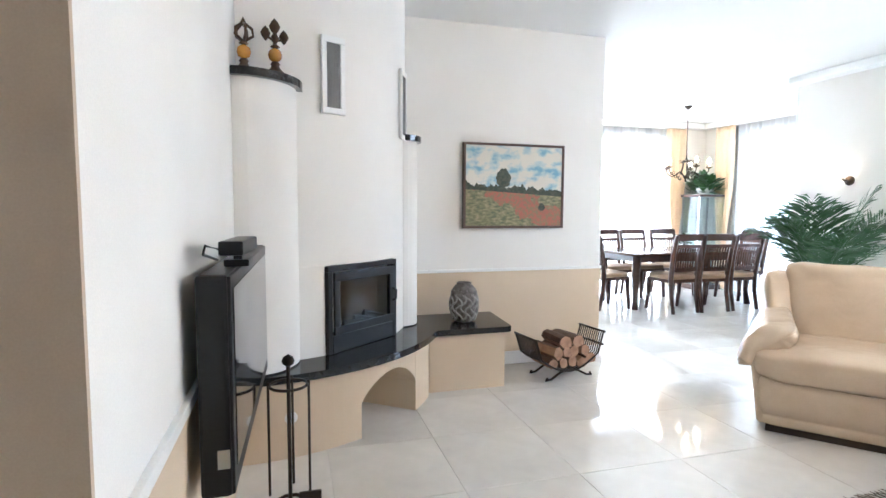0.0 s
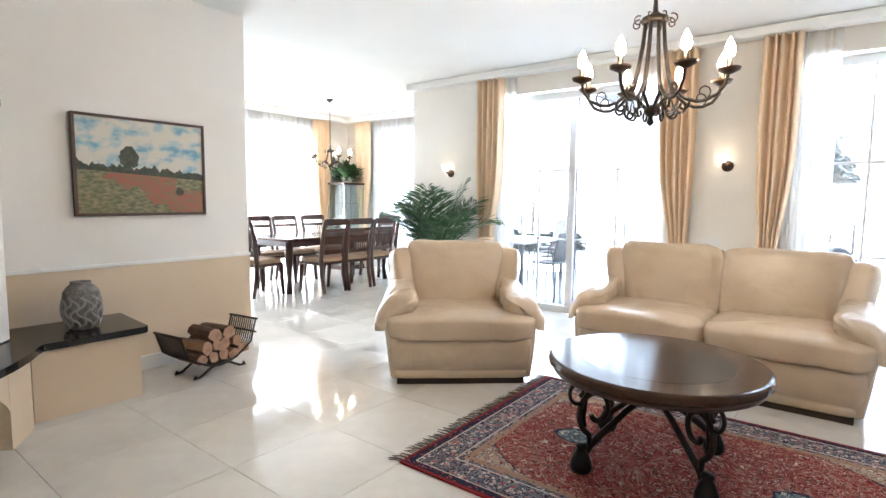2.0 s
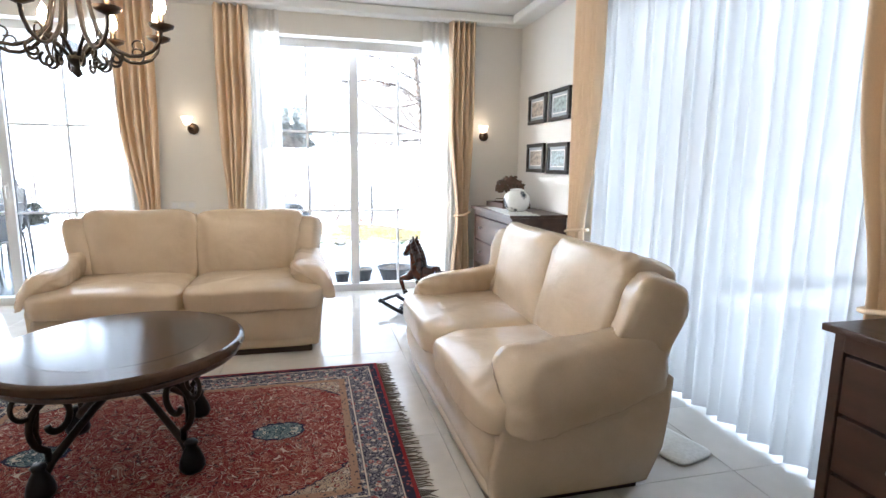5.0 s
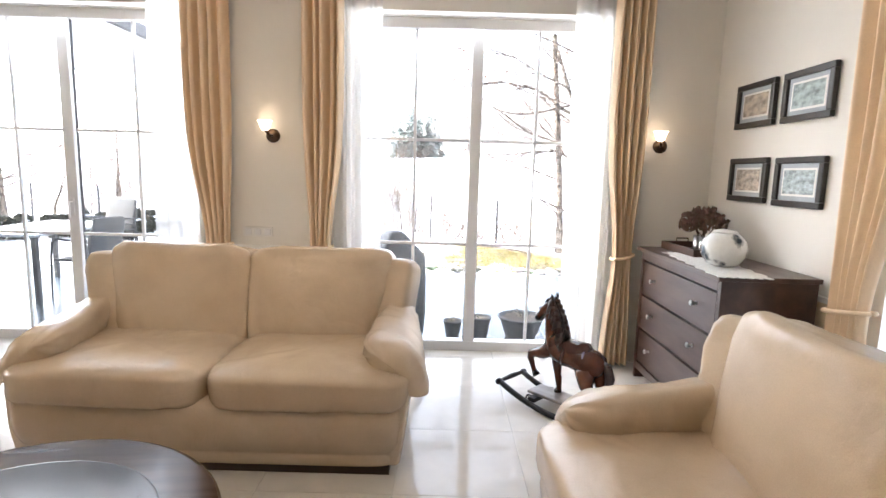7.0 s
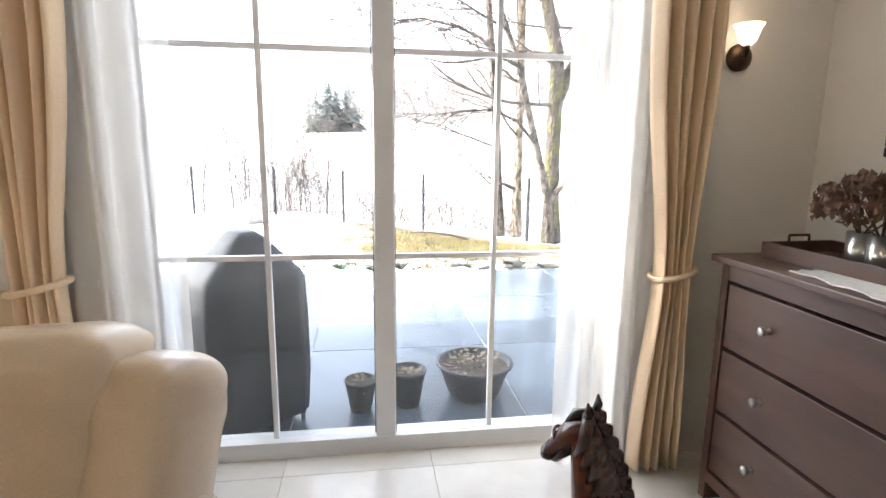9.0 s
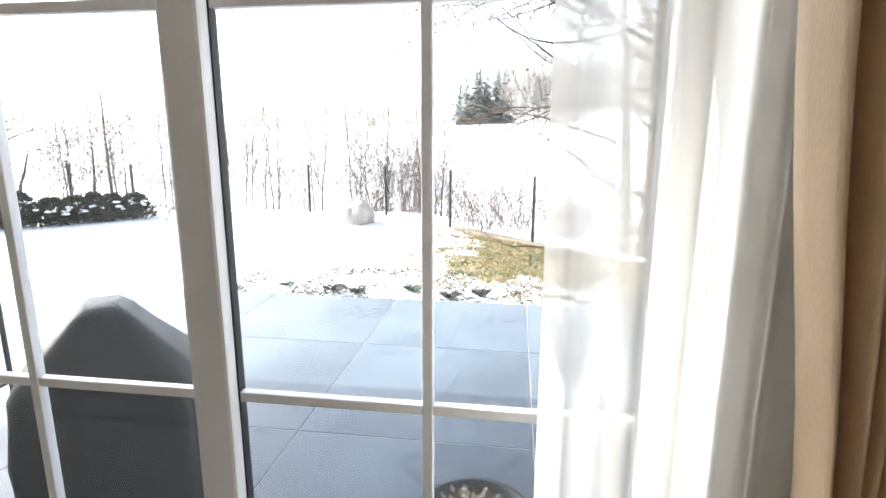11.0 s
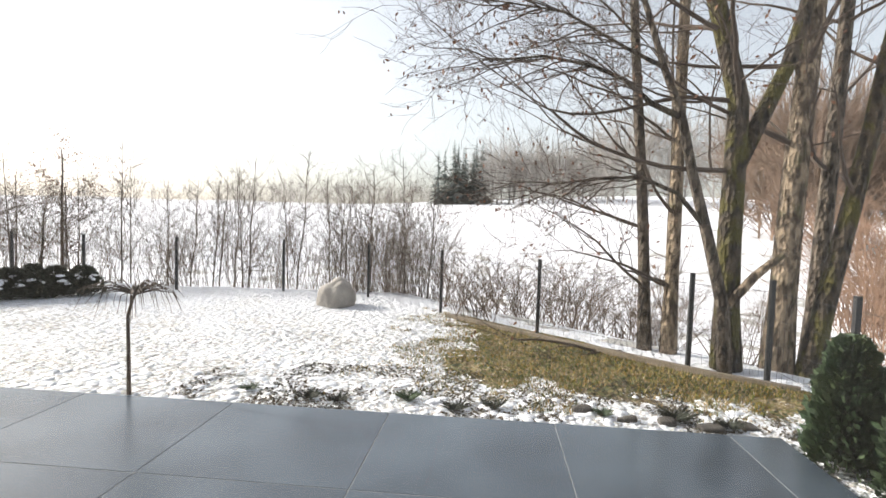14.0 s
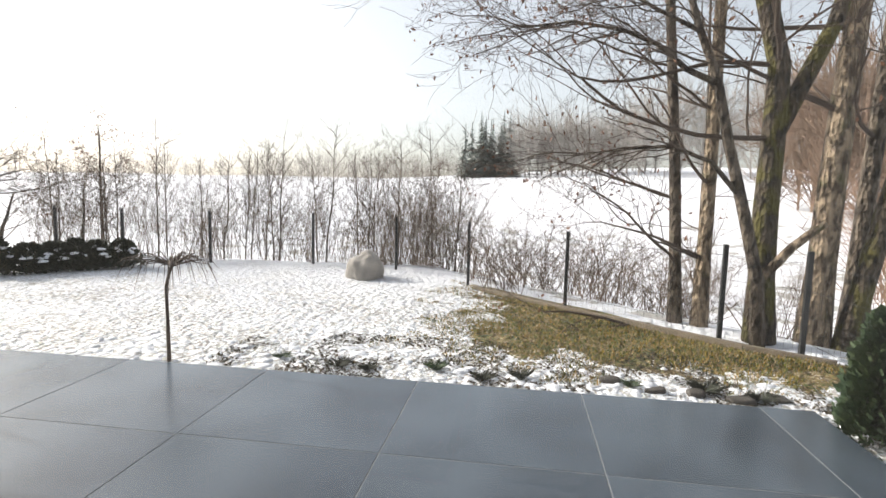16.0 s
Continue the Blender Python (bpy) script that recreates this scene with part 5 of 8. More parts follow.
rug = thing("rug", "red and navy oriental rug with fringed ends", "rug", pose(2.785, 0.385, 0, 0, 0, 0.5))
part("woven_carpet", boxed(-0.815, 0.815, -1.10, 1.10, 0.001, 0.012, 0.003), rug_material(), rug)
fringe = bmesh.new()
for sg in (-1, 1):
    for k in range(110):
        x = -0.81 + 1.62 * k / 109
        tube(fringe, [(x, sg * 1.098, 0.006), (x + rng.uniform(-0.012, 0.012), sg * 1.14, 0.004), (x + rng.uniform(-0.02, 0.02), sg * rng.uniform(1.16, 1.185), 0.003)], [0.0035, 0.003, 0.0015], 4)
part("fringe", fringe, mat("rug_fringe", (0.20, 0.16, 0.13), (0.12, 0.10, 0.085), 0.9), rug, "knotted grey-brown fringe", kind="stuff")

# ---- coffee table ----
table = thing("coffee_table", "round dark wooden coffee table on scrolled iron legs", "coffee table", pose(2.76, 0.515, 0.012, 0, 0, 8) @ Matrix.Diagonal((0.925, 0.925, 1.07, 1)))
part("tabletop", lathe(bmesh.new(), [(0.50, 0.435), (0.535, 0.44), (0.55, 0.452), (0.553, 0.465), (0.55, 0.478), (0.542, 0.486), (0.53, 0.489), (0.40, 0.49), (0.384, 0.49)], 64), M["tabletop"], table, "dark wooden round top with a moulded rim")
part("inlay", lathe(bmesh.new(), [(0.395, 0.486), (0.395, 0.4904), (0.39, 0.4908)], 64), mat("dark_leather_inlay", (0.026, 0.018, 0.014), (0.036, 0.024, 0.019), 0.16, scale=4, grain=120, bump=0.01, spec=0.3), table, "darker round inlay")
part("rim_moulding", lathe(bmesh.new(), [(0.50, 0.415), (0.525, 0.42), (0.53, 0.437), (0.50, 0.438)], 64), M["wood"], table, smooth=True)
for k in range(4):
    a = Matrix.Rotation(radians(45 + 90 * k), 4, "Z")
    lb = bmesh.new()
    leg = [(0.06, 0.30), (0.16, 0.25), (0.28, 0.17), (0.36, 0.115), (0.40, 0.075)]
    tube(lb, [(x, 0, z) for x, z in leg], [0.015, 0.016, 0.017, 0.018, 0.022], 8)
    sc = [(0.37, 0.12)] + spiral(0.335, 0.27, 0.115, 0.035, -70, 330, 24)
    tube(lb, [(x, 0, z) for x, z in sc], 0.0145, 8)
    sc = [(0.42, 0.30)] + spiral(0.445, 0.365, 0.06, 0.022, -120, 250, 18)
    tube(lb, [(x, 0, z) for x, z in [(0.40, 0.20)] + sc], 0.010, 8)
    tube(lb, [(0.06, 0, 0.30), (0.07, 0, 0.36), (0.10, 0, 0.415)], 0.012, 8)
    tube(lb, [(0.41, 0, 0.25), (0.40, 0, 0.33), (0.36, 0, 0.415)], 0.012, 8)
    lb.transform(a)
    leg_ob = part("leg", lb, M["iron"], table, "scrolled wrought iron leg", True)
    fb = lathe(bmesh.new(), [(0.024, 0.125), (0.032, 0.115), (0.024, 0.10), (0.036, 0.08), (0.052, 0.045), (0.058, 0.018), (0.05, 0.0)], 18, (0.415, 0, 0))
    fb.transform(a)
    part("tassel_foot", fb, M["black"], leg_ob, "dark tassel-shaped foot", True)
part("hub", lathe(bmesh.new(), [(0.02, 0.26), (0.07, 0.29), (0.07, 0.31), (0.02, 0.33)], 20), M["iron"], table, smooth=True)


# ---- chandelier ----
def chandelier(x, y, bottom, arms, R, height, label, chain_top=CEIL - 0.004):
    c = thing("chandelier", label, "chandelier", pose(x, y, bottom), "chandeliers")
    part("finial", lathe(bmesh.new(), [(0.004, 0), (0.018, 0.015), (0.01, 0.04), (0.03, 0.06), (0.034, 0.08), (0.012, 0.10)], 14), M["iron"], c, smooth=True)
    part("crown", lathe(bmesh.new(), [(0.052, height - 0.02), (0.062, height - 0.008), (0.056, height + 0.008), (0.03, height + 0.018), (0.012, height + 0.035), (0.008, height + 0.09)], 20), M["iron"], c, smooth=True)
    for k in range(8):
        b = tube(bmesh.new(), [(q, 0, h) for q, h in spiral(0.078, height - 0.012, 0.026, 0.008, 110, -210, 12)], 0.0032, 5)
        b.transform(Matrix.Rotation(2 * math.pi * k / 8, 4, "Z"))
        part("crown_scroll", b, M["bronze"], c, "small curled wire", True)
    part("chain", tube(bmesh.new(), [(0, 0, height + 0.08)] + [(0.004 * (-1) ** k, 0, height + 0.1 + k * 0.035) for k in range(max(1, int((chain_top - bottom - height - 0.14) / 0.035)))] + [(0, 0, chain_top - bottom - 0.03)], 0.006, 6), M["iron"], c)
    part("ceiling_rose", lathe(bmesh.new(), [(0.055, chain_top - bottom), (0.05, chain_top - bottom - 0.02), (0.015, chain_top - bottom - 0.05)], 18), M["iron"], c, smooth=True)
    for k in range(arms):
        lift, rr = -0.012, R
        rot = Matrix.Rotation(2 * math.pi * k / arms + 0.68, 4, "Z")
        pts = [(0.042, height - 0.01), (0.050, height * 0.78), (0.066, height * 0.56), (0.086, height * 0.38), (0.115, 0.145), (0.155, 0.108), (0.20, 0.090), (rr * 0.74, 0.092), (rr * 0.88, 0.112), (rr * 0.97, 0.15), (rr, 0.21 + lift)]
        ab = tube(bmesh.new(), [(a, 0, b) for a, b in pts], [0.0085] * 6 + [0.0075] * 5, 8)
        tube(ab, [(a, 0, b) for a, b in spiral(rr * 0.70, 0.128, 0.036, 0.010, -90, 260, 14)], 0.0035, 6)
        tube(ab, [(0.10, 0, 0.15), (0.06, 0, 0.12), (0.02, 0, 0.075)], 0.008, 6)
        for lf in range(2):
            q = spiral(0.09 + 0.05 * lf, 0.055 + 0.03 * lf, 0.032, 0.008, 60, -230, 10)
            tube(ab, [(a, 0.012 * (2 * lf - 1), b) for a, b in q], 0.006, 6)
        ab.transform(rot)
        arm = part("arm", ab, M["iron"], c, "curved iron arm", True)
        zc = 0.21 + lift
        cb = lathe(bmesh.new(), [(0.012, zc - 0.01), (0.042, zc + 0.004), (0.048, zc + 0.016), (0.012, zc + 0.014), (0.012, zc + 0.062)], 14, (rr, 0, 0))
        cb.transform(rot)
        part("candle_cup", cb, M["bronze"], arm, smooth=True)
        bb = lathe(bmesh.new(), [(0.009, zc + 0.058), (0.016, zc + 0.066), (0.021, zc + 0.085), (0.017, zc + 0.108), (0.008, zc + 0.128), (0.002, zc + 0.14)], 12, (rr, 0, 0))
        bb.transform(rot)
        part("bulb", bb, M["bulb"], arm, "lit candle bulb", True)
    return c


chandelier(2.68, 0.565, 1.652, 8, 0.325, 0.48, "black iron chandelier with eight lit candle bulbs over the table")
chandelier(5.50, 6.20, 1.72, 5, 0.30, 0.30, "small bronze chandelier with five lit candle bulbs")


def sconce(y):
    s = thing("wall_sconce", "small dark wall lamp with a lit glass cup", "wall lamp", pose(XW - 0.003, y, 1.63), "wall lamps")
    rose = lathe(bmesh.new(), [(0.05, 0), (0.05, 0.012), (0.035, 0.025), (0.012, 0.03)], 18)
    rose.transform(Matrix.Rotation(radians(-90), 4, "Y"))
    part("back_plate", rose, M["bronze"], s, smooth=True)
    part("arm", tube(bmesh.new(), [(-0.02, 0, 0), (-0.06, 0.01, 0.0), (-0.085, 0.03, 0.035)], 0.009, 8), M["bronze"], s, smooth=True)
    part("shade", lathe(bmesh.new(), [(0.016, 0.03), (0.03, 0.045), (0.042, 0.085), (0.052, 0.10), (0.045, 0.098), (0.03, 0.06)], 18, (-0.085, 0.032, 0)), M["sconce_glass"], s, "lit frosted glass cup", True)


for sy in (3.92, 0.735, -2.06):
    sconce(sy)
# ---- chests, pictures and small things ----
def chest(m, W, D, H, drawers, label):
    """Chest of drawers with its front towards -y, origin at the middle of its base."""
    c = thing("chest_of_drawers", label, "chest", m, "chests of drawers")
    w2 = W / 2
    for nm, a in (("side_panel", (-w2, -w2 + 0.035, -D / 2 + 0.015, D / 2, 0.0, H - 0.025)), ("side_panel", (w2 - 0.035, w2, -D / 2 + 0.015, D / 2, 0.0, H - 0.025)), ("back_panel", (-w2 + 0.035, w2 - 0.035, D / 2 - 0.02, D / 2, 0.08, H - 0.025)), ("bottom_rail", (-w2 + 0.035, w2 - 0.035, -D / 2 + 0.015, D / 2 - 0.02, 0.07, 0.12)), ("top_rail", (-w2 + 0.035, w2 - 0.035, -D / 2 + 0.015, D / 2 - 0.02, H - 0.085, H - 0.025))):
        part(nm, boxed(*a, 0.004), M["wood"], c)
    part("top", boxed(-w2 - 0.025, w2 + 0.025, -D / 2 - 0.015, D / 2, H - 0.025, H, 0.005), M["wood"], c)
    z0, z1 = 0.125, H - 0.09
    h = (z1 - z0) / drawers
    for k in range(drawers):
        d = part("drawer", boxed(-w2 + 0.042, w2 - 0.042, -D / 2 + 0.018, -D / 2 + 0.20, z0 + h * k + 0.007, z0 + h * (k + 1) - 0.007, 0.003), M["wood"], c)
        for kx in (-1, 1):
            kb = lathe(bmesh.new(), [(0.011, 0), (0.007, 0.004), (0.006, 0.018), (0.013, 0.022), (0.016, 0.03), (0.010, 0.036)], 14)
            kb.transform(Matrix.Translation((kx * W * 0.27, -D / 2 + 0.018, z0 + h * (k + 0.55))) @ Matrix.Rotation(radians(90), 4, "X"))
            part("knob", kb, M["steel"], d, "round pewter knob", True)
    return c


chest(pose(4.79, -2.135, 0, 0, 0, 180), 1.06, 0.50, 0.93, 3, "dark brown wooden chest of three drawers in the corner")
chest(pose(1.01, -2.20, 0, 0, 0, 180), 1.06, 0.46, 0.83, 3, "dark brown wooden chest of drawers beside the curtain")

def ink_material(name, scale):
    m = mat(name, (0.78, 0.79, 0.78), (0.06, 0.08, 0.10), 0.1, scale=scale, grain=40, bump=0.0, detail=5)
    for nd in m.node_tree.nodes:
        if nd.type == "VALTORGB":
            nd.color_ramp.elements[0].position, nd.color_ramp.elements[1].position = 0.53, 0.63
    return m


jar = thing("ginger_jar", "white lidded jar with grey-blue painted fish", "jar", pose(4.555, -2.05, 0.936) @ Matrix.Diagonal((0.76, 0.76, 0.88, 1)))
part("body", lathe(bmesh.new(), [(0.07, 0), (0.11, 0.015), (0.145, 0.06), (0.155, 0.11), (0.14, 0.16), (0.10, 0.195), (0.075, 0.205)], 32), ink_material("painted_jar", 7.5), jar, smooth=True)
lid = part("lid", lathe(bmesh.new(), [(0.085, 0.205), (0.082, 0.216), (0.05, 0.226), (0.012, 0.23)], 28), M["ceramic"], jar, smooth=True)
part("knob", lathe(bmesh.new(), [(0.010, 0.228), (0.009, 0.238), (0.014, 0.246), (0.010, 0.258), (0.003, 0.265)], 14), M["bronze"], lid, smooth=True)
lace = bmesh.new()
edge = []
for k in range(80):
    u = k / 80 * 4
    s, v = int(u), u - int(u)
    p = [(-0.42 + 0.84 * v, -0.13), (0.42, -0.13 + 0.26 * v), (0.42 - 0.84 * v, 0.13), (-0.42, 0.13 - 0.26 * v)][s]
    wv = 0.012 * math.sin(k * 1.9)
    edge.append((p[0] + (wv if s % 2 else 0), p[1] + (0 if s % 2 else wv)))
prism(lace, edge, 0.0, 0.004)
lace_runner = tagged(link("lace_runner", lace, M["lace"]), "white lace runner lying on the chest", "runner")
lace_runner.matrix_basis = pose(4.62, -2.02, 0.931, 0, 0, -5)
tray = thing("tray", "dark wooden tray with metal handles on the chest", "tray", pose(5.07, -2.16, 0.931, 0, 0, 2))
tb = bmesh.new()
for a in ((-0.21, 0.21, -0.13, 0.13, 0, 0.01), (-0.21, 0.21, -0.14, -0.125, 0, 0.05), (-0.21, 0.21, 0.125, 0.14, 0, 0.05), (-0.22, -0.205, -0.14, 0.14, 0, 0.05), (0.205, 0.22, -0.14, 0.14, 0, 0.05)):
    box(tb, *a, 0.002)
part("tray_body", tb, M["wood"], tray)
for sg in (-1, 1):
    part("handle", tube(bmesh.new(), [(sg * 0.212, -0.04, 0.048), (sg * 0.214, -0.04, 0.07), (sg * 0.214, 0.04, 0.07), (sg * 0.212, 0.04, 0.048)], 0.005, 6), M["bronze"], tray, smooth=True)
fv = thing("flower_arrangement", "dried brown hydrangeas in two small silver beakers", "dried flowers", pose(5.03, -2.16, 0.945))
for dx in (-0.035, 0.035):
    part("beaker", lathe(bmesh.new(), [(0.03, 0), (0.033, 0.02), (0.036, 0.10), (0.033, 0.10), (0.028, 0.03)], 20, (dx, 0, 0)), M["steel"], fv, "ribbed silver beaker", True)
rng = random.Random(12)
petals = bmesh.new()
for k in range(900):
    a, b, r = rng.uniform(0, 6.283), rng.uniform(-0.35, 1.35), rng.uniform(0.7, 1.0)
    c = Vector((math.cos(a) * math.cos(b) * 0.19 * r, math.sin(a) * math.cos(b) * 0.13 * r, 0.175 + math.sin(b) * 0.10 * r + 0.03 * noise.noise(Vector((a * 2, b * 3, 1)))))
    q = Euler((rng.uniform(0, 6), rng.uniform(0, 6), rng.uniform(0, 6))).to_matrix()
    s = rng.uniform(0.010, 0.02)
    v = [petals.verts.new(c + q @ Vector(o) * s) for o in ((1, 0, 0), (0, 0.7, 0.25), (-1, 0, 0), (0, -0.7, 0.25))]
    petals.faces.new(v)
part("blossoms", petals, M["flower"], fv, kind="stuff")
stems = bmesh.new()
for k in range(16):
    a = k * 0.8
    tube(stems, [(0.035 * (-1) ** k, 0, 0.08), (0.10 * math.cos(a), 0.07 * math.sin(a), 0.19)], 0.003, 4)
part("stems", stems, M["twig"], fv)

def print_material(k):
    base = ((0.40, 0.34, 0.27), (0.30, 0.36, 0.36), (0.42, 0.36, 0.30), (0.36, 0.42, 0.44))[k]
    return mat("old_print", tuple(min(0.7, c * 1.5) for c in base), tuple(c * 0.5 for c in base), 0.5, scale=16 + 4 * k, grain=90, bump=0.0, stretch=(1, 1, 1.8))


for k, (x, z) in enumerate(((5.07, 1.87), (4.59, 1.866), (5.07, 1.407), (4.585, 1.40))):
    w, h = 0.20, 0.137
    p = thing("picture", ("small framed harbour print in a black frame", "small framed ship print in a black frame", "small framed town print in a black frame", "small framed castle print in a black frame")[k], "picture", pose(x, YS + 0.004, z, 0, 0, 180), "four framed prints")
    fb = bmesh.new()
    for a in ((-w, w, -0.03, 0, h - 0.035, h), (-w, w, -0.03, 0, -h, -h + 0.035), (-w, -w + 0.035, -0.03, 0, -h + 0.035, h - 0.035), (w - 0.035, w, -0.03, 0, -h + 0.035, h - 0.035)):
        box(fb, *a, 0.006)
    part("frame", fb, M["frame_black"], p)
    part("mount", boxed(-w + 0.035, w - 0.035, -0.012, -0.004, -h + 0.035, h - 0.035), M["mount"], p, "grey-blue picture mount")
    part("margin", boxed(-w + 0.062, w - 0.062, -0.014, -0.0125, -h + 0.06, h - 0.06), M["trim"], p)
    part("print", boxed(-w + 0.075, w - 0.075, -0.016, -0.0145, -h + 0.072, h - 0.072), print_material(k), p)

# ---- rocking horse ----
horse = thing("rocking_horse", "polished brown wooden horse on dark rockers with small wheels", "rocking horse", pose(4.655, -1.27, 0, 0, 0, 44) @ Matrix.Diagonal((0.78, 0.88, 0.85, 1)))
def limb(name, pts, radii, m, flat=1.0, label="", parent=None):
    return part(name, tube(bmesh.new(), pts, radii, 14, flat), m, parent or horse, label, True)


limb("body", [(-0.285, 0, 0.375), (-0.275, 0, 0.38), (-0.24, 0, 0.40), (-0.19, 0, 0.415), (-0.12, 0, 0.42), (-0.04, 0, 0.42), (0.04, 0, 0.43), (0.10, 0, 0.45), (0.15, 0, 0.475), (0.185, 0, 0.49), (0.20, 0, 0.495)], [0.02, 0.06, 0.095, 0.110, 0.100, 0.088, 0.088, 0.095, 0.088, 0.06, 0.02], M["horse"], 0.85)
neck = limb("neck", [(0.10, 0, 0.44), (0.125, 0, 0.50), (0.15, 0, 0.57), (0.168, 0, 0.64), (0.18, 0, 0.70), (0.19, 0, 0.74), (0.195, 0, 0.76)], [0.085, 0.092, 0.078, 0.064, 0.054, 0.042, 0.02], M["horse"], 0.72)
limb("head", [(0.150, 0, 0.755), (0.165, 0, 0.755), (0.195, 0, 0.742), (0.225, 0, 0.72), (0.255, 0, 0.69), (0.28, 0, 0.66), (0.298, 0, 0.635), (0.308, 0, 0.62)], [0.015, 0.036, 0.050, 0.052, 0.041, 0.031, 0.029, 0.014], M["horse"], 0.72)
limb("jaw", [(0.215, 0, 0.69), (0.25, 0, 0.655), (0.275, 0, 0.625), (0.285, 0, 0.615)], [0.03, 0.026, 0.019, 0.008], M["horse_dark"], 0.8)
for k in range(9):
    u = k / 8
    x, z = 0.165 - 0.115 * u - 0.02 * math.sin(math.pi * u), 0.775 - 0.27 * u
    for sg in (-1, 1):
        limb("mane_lock", [(x + 0.012, sg * 0.008, z + 0.02), (x - 0.008, sg * 0.034, z), (x - 0.004, sg * (0.050 + 0.012 * u), z - 0.045), (x + 0.022, sg * (0.054 + 0.014 * u), z - 0.085)], [0.014, 0.024, 0.020, 0.005], M["horse_mane"], 1.0, "", neck)
for sg in (-1, 1):
    limb("ear", [(0.168, sg * 0.024, 0.785), (0.160, sg * 0.032, 0.815), (0.165, sg * 0.034, 0.84)], [0.013, 0.013, 0.003], M["horse_dark"])
limb("forelock", [(0.175, 0, 0.795), (0.215, 0, 0.78), (0.245, 0.01, 0.745)], [0.012, 0.018, 0.004], M["horse_dark"])
limb("muzzle", [(0.285, 0, 0.652), (0.302, 0, 0.632), (0.315, 0, 0.618)], [0.033, 0.032, 0.016], M["horse_dark"], 0.8)
limb("bridle", [(0.255 + 0.040 * math.cos(a) * 0.6, 0.034 * math.sin(a), 0.69 + 0.040 * math.cos(a) * 0.75) for a in [2 * math.pi * k / 16 for k in range(17)]], 0.005, M["saddle"])
limb("breast_strap", [(0.135 + 0.068 * math.cos(a), 0.073 * math.sin(a), 0.535 - 0.05 * math.cos(a)) for a in [2 * math.pi * k / 20 for k in range(21)]], 0.010, M["horse_dark"], 1.0, "dark carved breast strap")
limb("saddle", [(-0.17, 0, 0.468), (-0.15, 0, 0.472), (-0.08, 0, 0.462), (0.0, 0, 0.468), (0.05, 0, 0.492), (0.075, 0, 0.51)], [0.03, 0.066, 0.070, 0.068, 0.055, 0.02], M["saddle"], 1.15, "dark red carved saddle")
limb("saddle_edge", [(-0.168 + 0.03 * math.cos(a) ** 2, 0.092 * math.sin(a), 0.415 + 0.100 * math.cos(a)) for a in [radians(-95 + 190 * k / 16) for k in range(17)]], 0.0075, M["saddle_edge"], 1.0, "pale violet painted saddle edge")
limb("girth", [(-0.005, 0.0, 0.424), (0.022, 0, 0.428)], [0.093, 0.093], M["saddle"], 0.86)
for y, dx in ((0.05, 0.03), (-0.05, -0.03)):
    limb("hind_leg", [(-0.20 + dx, y, 0.39), (-0.21 + dx, y, 0.33), (-0.215 + dx, y, 0.27), (-0.245 + dx, y, 0.215), (-0.255 + dx, y, 0.19), (-0.235 + dx, y, 0.15), (-0.225 + dx, y, 0.13)], [0.075, 0.068, 0.048, 0.030, 0.027, 0.020, 0.021], M["horse"])
    limb("hoof", [(-0.228 + dx, y, 0.14), (-0.215 + dx, y, 0.115)], [0.022, 0.032], M["horse_dark"])
limb("fore_leg", [(0.13, -0.045, 0.45), (0.14, -0.05, 0.38), (0.14, -0.05, 0.31), (0.128, -0.05, 0.24), (0.122, -0.05, 0.22), (0.112, -0.05, 0.16), (0.11, -0.05, 0.13)], [0.055, 0.050, 0.036, 0.025, 0.027, 0.019, 0.021], M["horse"])
limb("hoof", [(0.11, -0.05, 0.14), (0.122, -0.05, 0.115)], [0.022, 0.031], M["horse_dark"])
limb("fore_leg", [(0.14, 0.045, 0.45), (0.20, 0.055, 0.41), (0.265, 0.06, 0.395), (0.30, 0.06, 0.385), (0.305, 0.06, 0.355), (0.275, 0.06, 0.285), (0.258, 0.06, 0.255)], [0.055, 0.045, 0.032, 0.028, 0.025, 0.018, 0.020], M["horse"])
limb("hoof", [(0.262, 0.06, 0.262), (0.238, 0.06, 0.232)], [0.022, 0.030], M["horse_dark"])
limb("tail", [(-0.28, 0, 0.44), (-0.315, 0, 0.42), (-0.335, 0, 0.35), (-0.33, 0, 0.27), (-0.31, 0, 0.21)], [0.016, 0.028, 0.034, 0.026, 0.006], M["horse_mane"])
part("platform", boxed(-0.40, 0.30, -0.085, 0.085, 0.092, 0.115, 0.008), M["platform"], horse, "worn grey platform board")
for sg in (-1, 1):
    pts = [(-0.55 + 1.10 * u, sg * 0.135, 0.022 + 0.11 * (2 * u - 1) ** 2) for u in [i / 14 for i in range(15)]]
    part("rocker", tube(bmesh.new(), pts, 0.021, 8), M["black"], horse, smooth=True)
for x in (-0.535, 0.535):
    part("cross_rail", tube(bmesh.new(), [(x, -0.16, 0.126), (x, -0.145, 0.126), (x, -0.11, 0.128), (x, 0, 0.13), (x, 0.11, 0.128), (x, 0.145, 0.126), (x, 0.16, 0.126)], [0.022, 0.024, 0.014, 0.02, 0.014, 0.024, 0.022], 10), M["black"], horse, smooth=True)
